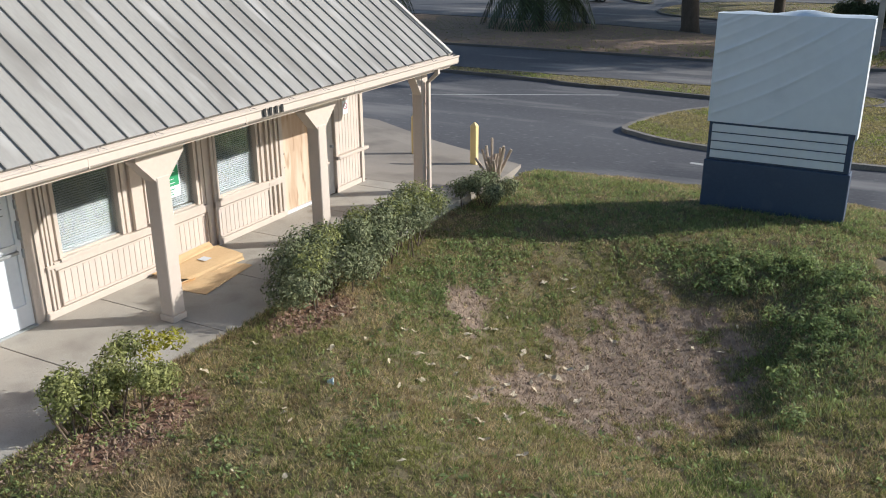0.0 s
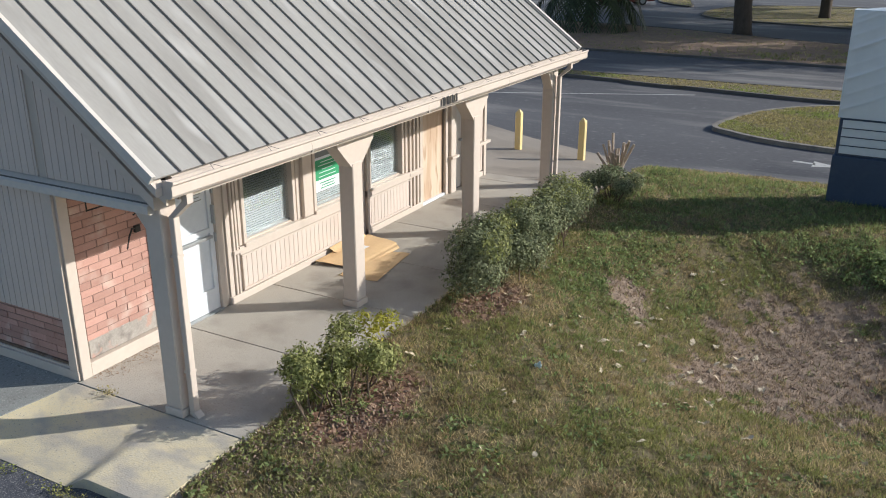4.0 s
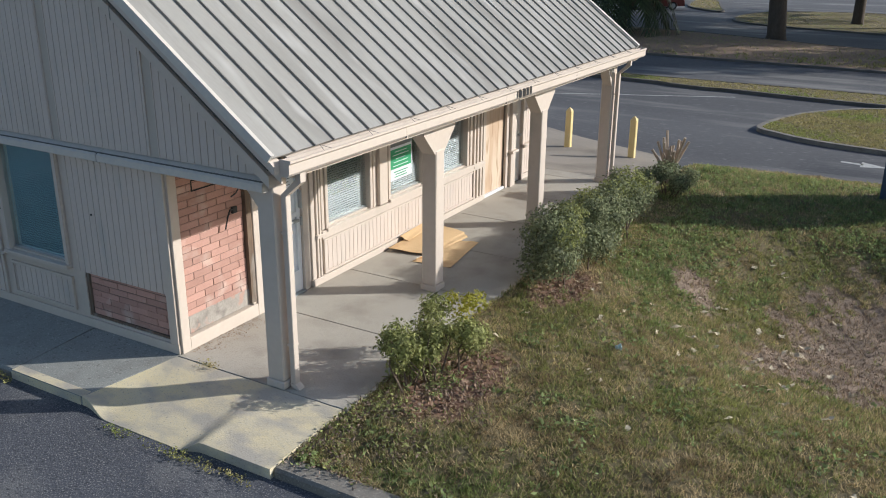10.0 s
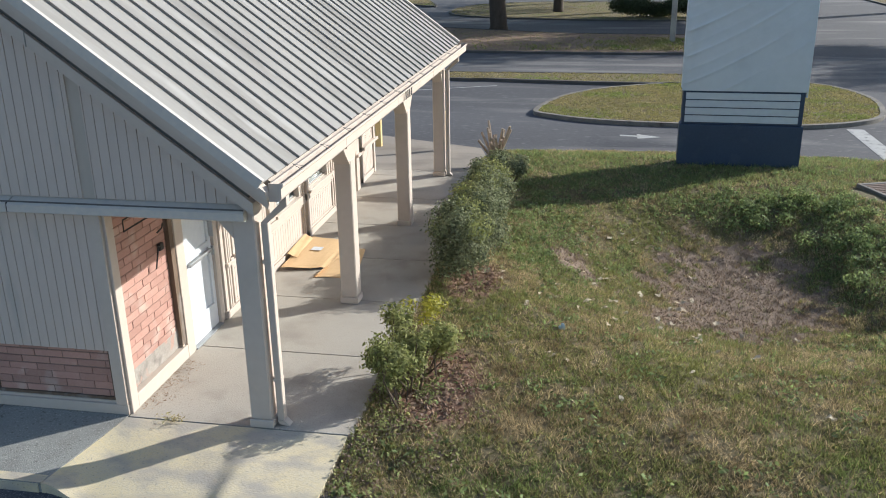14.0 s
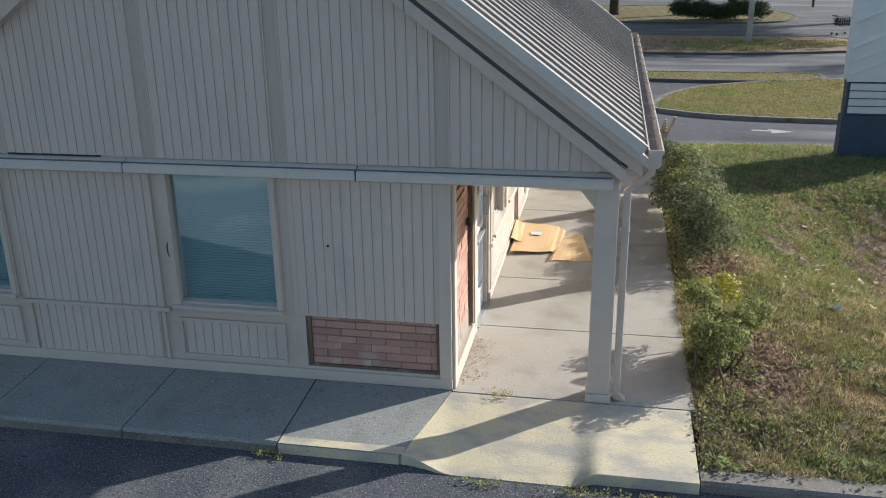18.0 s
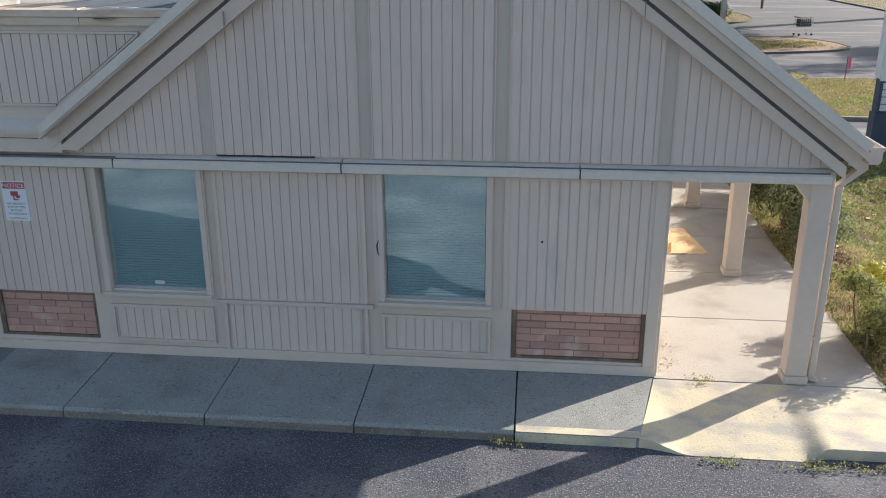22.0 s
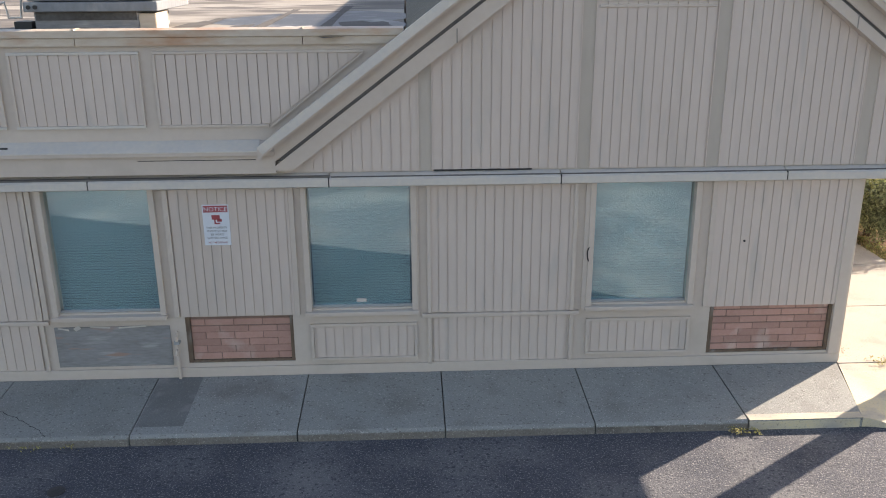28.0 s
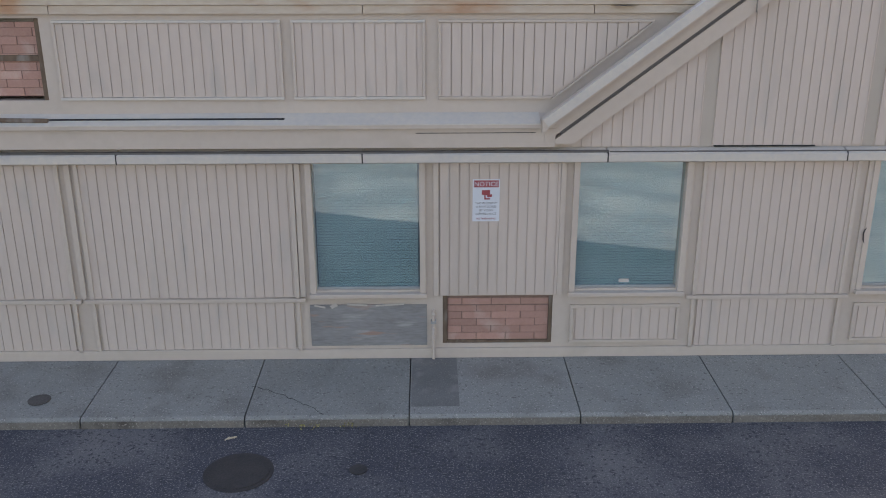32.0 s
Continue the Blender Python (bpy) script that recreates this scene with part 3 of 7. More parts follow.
for (xa, ya), (xb, yb) in zip(crack, crack[1:]):
    line += [(xa + (xb - xa) * k / 4 + 0.012 * math.sin(37 * (xa + k)), ya + (yb - ya) * k / 4 + 0.012 * math.sin(53 * (ya + k)), 0.0025 + 0.003 * abs(math.sin(5 * (xa + 3 * k)))) for k in range(4)]
line.append((*crack[-1], 0.006))
for (xa, ya, wa), (xb, yb, wb) in zip(line, line[1:]):
    bm.faces.new([bm.verts.new((x, y + d, walk_z(y) + 0.003)) for x, y, d in ((xa, ya, -wa), (xb, yb, -wb), (xb, yb, wb), (xa, ya, wa))])
part("crack", bm, M_DARK, pavement, "dark winding crack")

ramp = thing("pavement_ramp", (0, 0, 0), "concrete kerb ramp with worn yellow paint", "ramp", kind="structure")
NU, NV = 44, 22
grid = []
for iv in range(NV + 1):
    row, s = [], iv / NV
    for iu in range(NU + 1):
        u = iu / NU
        x = -0.008 - 0.262 * s + u * (2.368 + 0.262 * s)
        right = float(smooth_step(1.26, 1.5, x))
        left = 1 - float(smooth_step(-0.25, 0.12 + 0.1 * s, x))
        front = -1.285 + 0.075 * right + 0.1 * left
        side = max(right * float(smooth_step(0.0, 0.5, s)), left)
        drop = 0.165 * s ** 1.15 * (1 - side) + side * (0.06 if right > left else 0.072) * s
        row.append((x, -0.07 + (front + 0.07) * s, -drop - 0.002 + 0.0025 * float(wobble(x, s, 5.0))))
    grid.append(row)
bm = bmesh.new()
vs = [[bm.verts.new(p) for p in row] for row in grid]
for r0, r1 in zip(vs, vs[1:]):
    for k in range(NU):
        bm.faces.new((r0[k], r1[k], r1[k + 1], r0[k + 1]))
rim = [bm.verts.new(v.co) for v in vs[-1]]
low = [bm.verts.new((v.co.x, v.co.y, -0.34)) for v in rim]
for k in range(NU):
    bm.faces.new((rim[k], low[k], low[k + 1], rim[k + 1]))
end = [bm.verts.new(r[-1].co) for r in vs]
lowe = [bm.verts.new((v.co.x, v.co.y, -0.34)) for v in end]
for k in range(NV):
    bm.faces.new((end[k], end[k + 1], lowe[k + 1], lowe[k]))
part("ramp_face", bm, M_YELLOW_CONC, ramp, smooth=True)

porch = slab("porch_floor", M_PATCH, (0.05, 2.38, 0.0, 10.1, -0.4, -0.03), kind="structure")
tagged(porch, "grey concrete porch floor with cut joints", "porch floor")
for i in range(7):
    y0, y1 = (-0.062 if i == 0 else 1.64 * i - 0.01), min(1.64 * (i + 1) - 0.01, 10.3)
    bm = bmesh.new()
    box(bm, 0.0, 2.41, y0 + 0.006, y1 - 0.006, -0.3, 0.0)
    bevelled(bm, 0.006)
    part("floor_slab", bm, M_CONC, porch)
apron = bmesh.new()
for xa, xb, za, zb in ((-8.0, 2.3, 0.0, 0.0),):
    v = [apron.verts.new(p) for p in ((xa, 10.31, -0.004), (xb, 10.31, -0.004), (2.1, 12.6, -0.24), (1.75, 14.3, -0.42), (-1.2, 15.6, -0.44), (-4.2, 17.4, -0.47), (-8.0, 18.0, -0.48), (xa, 12.6, -0.24))]
    apron.faces.new(v[:3] + [v[7]])
    apron.faces.new([v[7], v[2], v[3], v[4], v[5], v[6]])
    ed = bmesh.ops.extrude_edge_only(apron, edges=[e for e in apron.edges if e.is_boundary])
    for w in ed["geom"]:
        if isinstance(w, bmesh.types.BMVert):
            w.co.z -= 0.3
tagged(part("pavement_apron", apron, M_APRON), "stained concrete apron behind the porch", "apron", kind="structure")
front_kerb = thing("kerb_front", (0, 0, 0), "weathered grey concrete kerb between lawn and lot", "kerb", kind="structure")
for i in range(5):
    bm = bmesh.new()
    prism(bm, ((-1.17, -0.4), (-0.93, -0.4), (-0.93, -0.075), (-1.14, -0.075), (-1.17, -0.1)), 2.375 + i * 3.05, 2.375 + (i + 1) * 3.05 - 0.008, "x")
    part("kerb_stone", bm, M_KERB, front_kerb)


# ---- gable wall ----
SLOPE = 0.752
RIDGE_X = -2.33


def rake_under(x):
    """Height of the lower edge of the gable's trim."""
    return 2.36 + SLOPE * (3.83 - abs(x - RIDGE_X))


def wall_with_holes(name, plane, spans, thick, z0, z1, holes, material, label):
    """An upright wall cut into blocks round its openings; plane 'y' runs along x, plane 'x' along y."""
    bm = bmesh.new()
    a0, a1 = spans
    cuts = sorted({a0, a1, *[h[0] for h in holes], *[h[1] for h in holes]})
    for c0, c1 in zip(cuts, cuts[1:]):
        bands = sorted([(h[2], h[3]) for h in holes if h[0] <= c0 and h[1] >= c1])
        z = z0
        for lo, hi in bands + [(z1, z1)]:
            if lo > z + 1e-4:
                if plane == "y":
                    box(bm, c0, c1, thick[0], thick[1], z, lo)
                else:
                    box(bm, thick[0], thick[1], c0, c1, z, lo)
            z = hi
    return tagged(part(name, bm, material), label, "wall", kind="structure")


WINDOWS = ((-2.93, -1.82), (-6.03, -4.9), (-8.79, -7.66))
BRICKS = ((-1.55, -0.13, 0.14, 0.715), (-7.43, -6.24, 0.16, 0.72))
holes = [(a, b, 0.79, 2.2) for a, b in WINDOWS] + [b for b in BRICKS] + [(-12.9, -11.33, 2.83, 3.62)]
wall_south = wall_with_holes("wall_south", "y", (-17.0, -0.12), (0.0, 0.2), 0.0, 3.68, holes, M_TRIM, "beige painted gable wall with grooved plywood siding")
slab("corner_stud", M_TRIM, (-0.12, 0.0, 0.0, 0.13, 0.0, 2.42), wall_south)
bm = bmesh.new()
prism(bm, ((-6.1, 3.68), (-5.02, 3.66), (-2.33, 5.2), (0.3, 3.5), (1.45, 2.42), (-0.2, 2.42), (-0.2, 3.68)), 0.0, 0.12)
part("gable_sheet", bm, M_TRIM, wall_south)


def siding(parent, plane, a0, a1, z0, top, front, phase=0.0, label=""):
    """A sheet of grooved plywood: upright boards with narrow grooves; top is a height or a function of place."""
    bm = bmesh.new()
    pitch, gap = 0.1016, 0.0095
    n0 = math.floor((a0 - phase) / pitch)
    x = phase + n0 * pitch
    while x < a1:
        b0, b1 = max(x + gap / 2, a0), min(x + pitch - gap / 2, a1)
        c0, c1 = max(x, a0), min(x + pitch, a1)
        z, sgn = z0 + random.uniform(-0.002, 0.002), 1 if plane == "y" else -1
        if c1 - c0 > 0.001:
            t0, t1 = (top(c0), top(c1)) if callable(top) else (top, top)
            if min(t0, t1) > z + 0.02:
                prism(bm, ((c0, z + 0.002), (c1, z + 0.002), (c1, t1), (c0, t0)), front + 0.0095 * sgn, front + 0.02 * sgn, plane)
        if b1 - b0 > 0.012:
            t0, t1 = (top(b0), top(b1)) if callable(top) else (top, top)
            if min(t0, t1) > z + 0.02:
                prism(bm, ((b0, z), (b1, z), (b1, t1), (b0, t0)), front, front + 0.0095 * sgn, plane)
        x += pitch
    return part("siding_panel", bm, M_SIDING, parent, label)


def trim(parent, dims, name="trim_board", material=None, label="", bevel=0.004):
    return slab(name, material or M_TRIM, dims, parent, label, bevel)


# full-height siding fields between the windows, with a rail
for x0, x1, low in ((-1.6, -0.125, 0.725), (-7.46, -6.21, 0.735)):
    siding(wall_south, "y", x0, x1, low, 2.24, -0.022, x0)
    trim(wall_south, (x0, x1, -0.012, 0.0, low - 0.004, low + 0.02), bevel=0)
for x0, x1 in ((-4.72, -3.13), (-11.16, -8.98), (-13.0, -11.36), (-14.9, -13.2), (-16.9, -15.1)):
    siding(wall_south, "y", x0 + 0.02, x1 - 0.02, 0.72, 2.24, -0.018, x0)
    siding(wall_south, "y", x0 + 0.05, x1 - 0.05, 0.12, 0.66, -0.018, x0)
    trim(wall_south, (x0 - 0.085, x1 + 0.085, -0.05, 0.0, 0.672, 0.715), "rail")
    for xe in (x0, x1):
        trim(wall_south, (xe - 0.022, xe + 0.022, -0.036, 0.0, 0.72, 2.24), bevel=0.003)
        trim(wall_south, (xe - 0.02, xe + 0.02, -0.034, 0.0, 0.1, 0.67), bevel=0.003)
    trim(wall_south, (x0 - 0.02, x1 + 0.02, -0.034, 0.0, 0.085, 0.118), bevel=0.003)
for x in (-1.62, -1.79, -3.0, -4.86, -6.18, -7.5, -8.92, -11.25):
    trim(wall_south, (x - 0.028, x + 0.028, -0.03, 0.0, 0.73, 2.24), bevel=0.003)
trim(wall_south, (-17.0, 0.0, -0.032, -0.0, 0.0, 0.113), "baseboard")
trim(wall_south, (-0.13, -0.004, -0.034, -0.0, 0.114, 2.24), "corner_board")
# framed panels under the windows
for x0, x1 in ((-2.96, -1.77), (-6.05, -4.86)):
    siding(wall_south, "y", x0 + 0.04, x1 - 0.04, 0.2, 0.575, -0.016, x0 + 0.06)
    for d in ((x0, x1, 0.575, 0.612), (x0, x1, 0.165, 0.198)):
        trim(wall_south, (d[0], d[1], -0.034, 0.0, d[2], d[3]), "panel_frame", bevel=0.003)
    for xe in (x0, x1 - 0.035):
        trim(wall_south, (xe, xe + 0.035, -0.034, 0.0, 0.2, 0.574), "panel_frame", bevel=0.003)
# a cement patch under the third window
bm = bmesh.new()
for i in range(12):
    for j in range(5):
        xa, xb, za, zb = -8.84 + i * 0.1017, -8.84 + (i + 1) * 0.1017, 0.165 + j * 0.09, 0.165 + (j + 1) * 0.09
        d = [-0.012 - 0.008 * float(wobble(x, z, 6.0)) for x, z in ((xa, za), (xb, za), (xb, zb), (xa, zb))]
        bm.faces.new([bm.verts.new((x, dd, z)) for (x, z), dd in zip(((xa, za), (xb, za), (xb, zb), (xa, zb)), d)])
bmesh.ops.remove_doubles(bm, verts=bm.verts, dist=0.001)
part("cement_patch", bm, M_GREY_PATCH, wall_south, "rough grey cement patch", smooth=True)


for d in ((-8.86, -7.6, 0.148, 0.166), (-8.86, -7.6, 0.614, 0.628), (-8.86, -8.84, 0.166, 0.614), (-7.62, -7.6, 0.166, 0.614)):
    slab("patch_edge", M_GREY_PATCH, (d[0], d[1], -0.012, -0.001, d[2], d[3]), wall_south, "ragged cement edge round the patch")
for x, z, w, h, a in ((-8.6, 0.625, 0.07, 0.045, -30), (-8.35, 0.635, 0.22, 0.02, 4), (-8.0, 0.632, 0.3, 0.018, -3), (-8.75, 0.618, 0.12, 0.02, 12)):
    bm = bmesh.new()
    box(bm, -w / 2, w / 2, -0.004, 0.0, -h / 2, h / 2)
    o = part("paint_flake", bm, M_FLASH, wall_south, "curled flake of pale paint")
    o.matrix_local = pose(x, -0.03, z, 12, a, 0)


def brick_field(parent, plane, a0, a1, z0, z1, depth, length=0.318, course=0.083):
    """Single bricks in running bond, a few standing a little proud, on a mortar bed."""
    bm = bmesh.new()
    sgn = 1 if plane == "y" else -1
    dims = (a0, a1, depth + 0.007, depth + 0.06, z0, z1) if plane == "y" else (depth - 0.06, depth - 0.007, a0, a1, z0, z1)
    box(bm, *dims)
    part("mortar_bed", bm, M_MORTAR, parent)
    meshes = {}
    rows = int((z1 - z0) / course + 0.5)
    for r in range(rows):
        zc = z0 + r * course
        zt = min(zc + course - 0.008, z1)
        x = a0 - (r % 2) * length / 2
        while x < a1 - 0.02:
            b0, b1 = max(x, a0) + 0.004, min(x + length - 0.007, a1)
            x += length
            if b1 - b0 < 0.03 or zt - zc < 0.02:
                continue
            key = (round(b1 - b0, 2), round(zt - zc, 2))
            if key not in meshes:
                b = bmesh.new()
                w, h = key
                box(b, 0, w, 0, 0.04, 0, h) if plane == "y" else box(b, -0.04, 0, 0, w, 0, h)
                bevelled(b, 0.0025)
                me = bpy.data.meshes.new("brick")
                bmesh.ops.recalc_face_normals(b, faces=b.faces)
                b.to_mesh(me)
                b.free()
                me.materials.append(M_BRICK)
                meshes[key] = me
            off = depth + sgn * random.uniform(-0.003, 0.004)
            if plane == "y":
                shared("brick", meshes[key], parent, b0, off, zc)
            else:
                shared("brick", meshes[key], parent, off, b0, zc)


for x0, x1, z0, z1 in BRICKS:
    brick_field(wall_south, "y", x0 + 0.05, x1 - 0.04, z0 + 0.03, z1, 0.035)
    for d in ((x0, x0 + 0.05, z0, z1), (x1 - 0.04, x1, z0, z1), (x0 + 0.05, x1 - 0.04, z0, z0 + 0.03)):
        trim(wall_south, (d[0], d[1], 0.012, 0.06, d[2], d[3]), "exposed_stud", M_BROWN, bevel=0.002)
brick_field(wall_south, "y", -12.85, -11.38, 2.87, 3.58, 0.04)
trim(wall_south, (-11.38, -11.33, 0.01, 0.06, 2.83, 3.62), "exposed_stud", M_BROWN)
trim(wall_south, (-12.9, -11.38, 0.02, 0.05, 3.21, 3.27), "exposed_stud", M_BROWN)


def sash_window(number, plane, a0, a1, z0, z1, face, label, blind_material, blind_drop=1.0, tilt=-70):
    """A single-pane window set back in the wall, with frame, sill, glass, blinds and a dark room behind."""
    sgn = 1 if plane == "y" else -1

    def put(name, b0, b1, d0, d1, c0, c1, material, parent, text="", bevel=0.004):
        lo, hi = sorted((face + sgn * d0, face + sgn * d1))
        dims = (b0, b1, lo, hi, c0, c1) if plane == "y" else (lo, hi, b0, b1, c0, c1)
        return slab(name, material, dims, parent, text, bevel)
    w = thing(f"window_{number}", (0, 0, 0), label, "window", kind="structure")
    put("frame_side", a0 - 0.05, a0 + 0.012, -0.045, 0.1, z0 - 0.02, z1 + 0.03, M_TRIM, w)
    put("frame_side", a1 - 0.012, a1 + 0.05, -0.045, 0.1, z0 - 0.02, z1 + 0.03, M_TRIM, w)
    put("frame_head", a0 + 0.012, a1 - 0.012, -0.02, 0.1, z1 - 0.02, z1 + 0.03, M_TRIM, w)
    put("window_sill", a0 - 0.06, a1 + 0.06, -0.085, 0.1, z0 - 0.065, z0 - 0.02, M_TRIM, w)
    put("sash", a0 + 0.012, a1 - 0.012, 0.035, 0.07, z0 - 0.018, z0 + 0.025, M_STEEL, w, "thin metal sash", 0.002)
    pane = put("pane", a0 + 0.012, a1 - 0.012, 0.045, 0.051, z0 + 0.026, z1 - 0.021, M_GLASS if plane == "y" else M_GLASS_PORCH, w, "", 0)
    pane.visible_shadow = False
    room = bmesh.new()
    lo, hi = sorted((face + sgn * 0.21, face + sgn * 0.6))
    if plane == "y":
        box(room, a0 - 0.1, a1 + 0.1, lo, hi, z0 - 0.1, z1 + 0.1)
        near = [f for f in room.faces if all(abs(v.co.y - (face + sgn * 0.21)) < 1e-5 for v in f.verts)]
    else:
        box(room, lo, hi, a0 - 0.1, a1 + 0.1, z0 - 0.1, z1 + 0.1)
        near = [f for f in room.faces if all(abs(v.co.x - (face + sgn * 0.21)) < 1e-5 for v in f.verts)]
    bmesh.ops.delete(room, geom=near, context="FACES")
    part("room_shell", room, M_ROOM, w)
    blind = thing("window_blind", ((a0 + a1) / 2, face + sgn * 0.085, z0) if plane == "y" else (face + sgn * 0.085, (a0 + a1) / 2, z0), "closed horizontal vinyl blinds behind the glass", "window blind", "blinds of the windows")
    half, bm = (a1 - a0) / 2 - 0.03, bmesh.new()
    box(bm, *((-half, half, -0.016, 0.016, -0.0012, 0.0012) if plane == "y" else (-0.016, 0.016, -half, half, -0.0012, 0.0012)))
    bmesh.ops.recalc_face_normals(bm, faces=bm.faces)
    me = bpy.data.meshes.new("slat")
    bm.to_mesh(me)
    bm.free()
    me.materials.append(blind_material)
    z = z1 - z0 - 0.03
    while z > (z1 - z0) * (1 - blind_drop) + 0.03:
        shared("slat", me, blind, 0, random.uniform(-0.0004, 0.0004), z, sgn * tilt if plane == "y" else 0, -sgn * tilt if plane == "x" else 0)
        z -= 0.0305 if plane == "y" else 0.034
    slab("bottom_rail", blind_material, (-half, half, -0.012, 0.012, 0.0, 0.02) if plane == "y" else (-0.012, 0.012, -half, half, 0.0, 0.02), blind)
    return w


for i, (a, b) in enumerate(WINDOWS):
    sash_window(i + 1, "y", a, b, 0.79, 2.2, 0.0, "single-pane window with beige frame and blue-grey blinds", M_BLIND)
slab("sticker", M_FLASH, (-5.53, -5.42, 0.043, 0.0445, 0.845, 0.885), bpy.data.objects["window_2"], "small white sticker", 0)

# drip band along the wall head, in lengths
band = thing("drip_band", (0, 0, 2.2), "beige metal drip band over the windows, in butted lengths", "metal trim", kind="structure")
CUTS = (1.52, -0.9, -3.32, -5.76, -8.24, -10.7, -13.1, -15.5, -17.0)
for x1, x0 in zip(CUTS, CUTS[1:]):
    bm = bmesh.new()
    prism(bm, ((0.0, 0.0), (-0.11, 0.0), (-0.135, 0.012), (-0.135, 0.085), (-0.115, 0.1), (0.0, 0.135)), x0 + 0.007, x1 - 0.007, "x")
    part("band_length", bm, M_FLASH, band)
    slab("joint_sleeve", M_DARK, (x0 - 0.009, x0 + 0.009, -0.125, -0.005, 0.004, 0.1), band)
# Solid strips; the darkness of the open seam is put into their colour.
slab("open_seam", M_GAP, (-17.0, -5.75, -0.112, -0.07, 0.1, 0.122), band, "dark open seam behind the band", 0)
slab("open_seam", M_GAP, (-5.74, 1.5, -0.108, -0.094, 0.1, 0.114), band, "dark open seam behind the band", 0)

# gable siding above the band, with broad battens
BATTENS = (-0.08, -1.69, -3.075, -4.745)
edges = [1.62, *BATTENS, -6.5]
for b1, b0 in zip(edges, edges[1:]):
    hi = lambda x: min(rake_under(x) + 0.06, 5.15)
    siding(wall_south, "y", b0 + 0.075, b1 - 0.075, 2.345 if b1 != -3.075 else 2.352, hi, -0.02, b0 + 0.075)
for b in BATTENS:
    bm = bmesh.new()
    prism(bm, ((b - 0.07, 2.34), (b + 0.07, 2.34), (b + 0.07, rake_under(b + 0.07) + 0.05), (b - 0.07, rake_under(b - 0.07) + 0.05)), -0.011, -0.002)
    part("batten", bm, M_BATTEN, wall_south)
    for s in (-0.078, 0.066):
        bm = bmesh.new()
        prism(bm, ((b + s, 2.34), (b + s + 0.012, 2.34), (b + s + 0.012, rake_under(b + s) + 0.05), (b + s, rake_under(b + s) + 0.05)), -0.027, -0.002)
        part("batten_bead", bm, M_SIDING, wall_south)
slab("loose_gap", M_DARK, (-4.66, -3.62, -0.026, -0.0, 2.338, 2.352), wall_south, "dark gap under a loose panel", 0)
trim(wall_south, (-2.98, -1.78, -0.034, 0.0, 3.99, 4.02), "panel_frame")
trim(wall_south, (-2.98, -1.78, -0.03, 0.0, 4.05, 4.09), "panel_frame")

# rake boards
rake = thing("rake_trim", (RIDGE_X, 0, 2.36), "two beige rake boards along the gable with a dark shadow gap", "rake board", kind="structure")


def rake_board(side, y0, y1, drop0, drop1, name, material, x_end, rise, floor=None):
    bm = bmesh.new()
    xe = x_end - RIDGE_X if side > 0 else RIDGE_X - x_end
    zr = SLOPE * 3.83 + rise

    def h(x, d):
        return zr - SLOPE * x - d
    out = [(0, h(0, drop0)), (side * xe, h(xe, drop0)), (side * (xe - 0.0), h(xe, drop1)), (0, h(0, drop1))]
    if floor is not None and h(xe, drop1) < floor < h(xe, drop0):
        xf = (zr - drop1 - floor) / SLOPE
        out[2:3] = [(side * xe, floor), (side * xf, floor)]
    prism(bm, out, y0, y1)
    return part(name, bm, material, rake)


for side, end_low, end_up, rise, d1, d2 in ((1, 1.62, 1.8, 0.49, 0.17, 0.32), (-1, -6.3, -6.45, 0.52, 0.13, 0.29)):
    rake_board(side, -0.27, -0.14, 0.085 if side > 0 else 0.0, d1, "upper_board", M_TRIM, end_up, rise)
    rake_board(side, -0.128, -0.1, d1 - 0.03, d2, "upper_board_inner", M_TRIM, end_up - side * 0.04, rise)
    # Dark strip painted as the shade between upper and lower board.
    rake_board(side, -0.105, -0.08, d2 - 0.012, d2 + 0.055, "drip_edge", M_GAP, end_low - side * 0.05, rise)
    rake_board(side, -0.15 if side > 0 else -0.125, -0.005, d2 + 0.045, rise, "lower_board", M_TRIM, end_low, rise, 0.03 if side < 0 else None)
for side, xs in ((1, -0.38), (-1, -4.42)):
    bm = bmesh.new()
    xx = abs(xs - RIDGE_X)
    zz = SLOPE * 3.83 + 0.54 - SLOPE * xx
    box(bm, -0.005, 0.005, -0.154, -0.14, -0.54, -0.4, pose(xs - RIDGE_X, 0, zz))
    part("butt_joint", bm, M_SEAM, rake)

# ---- low parapet beside the gable ----
parapet = thing("parapet_trim", (-6.4, 0, 2.36), "beige parapet trim with framed siding panels and sloped flashing", "parapet", kind="structure")
bm = bmesh.new()
prism(bm, ((-0.0, 0.0), (-0.12, 0.0), (-0.12, 0.19), (-0.165, 0.2), (-0.165, 0.24), (-0.0, 0.33)), -10.6, 0.1, "x")
part("fascia_box", bm, M_TRIM, parapet)
bm = bmesh.new()
prism(bm, ((-0.168, 0.243), (-0.17, 0.236), (-0.17, 0.246), (-0.002, 0.336), (-0.002, 0.331)), -10.6, -0.06, "x")
part("flashing", bm, M_FLASH, parapet, "bluish grey painted flashing")
open_seam = slab("open_seam", M_DARK, (-6.0, -2.6, -0.128, -0.119, 0.255, 0.27), parapet, "", 0)
for v in open_seam.data.vertices:
    v.co.y, v.co.z = (-0.1 if v.co.y < -0.12 else -0.09), v.co.z + 0.03 + (v.co.y + 0.12) * 0.5
slab("split_board", M_DARK, (-1.3, -0.1, -0.1225, -0.118, 0.145, 0.152), parapet, "dark split in the board", 0)


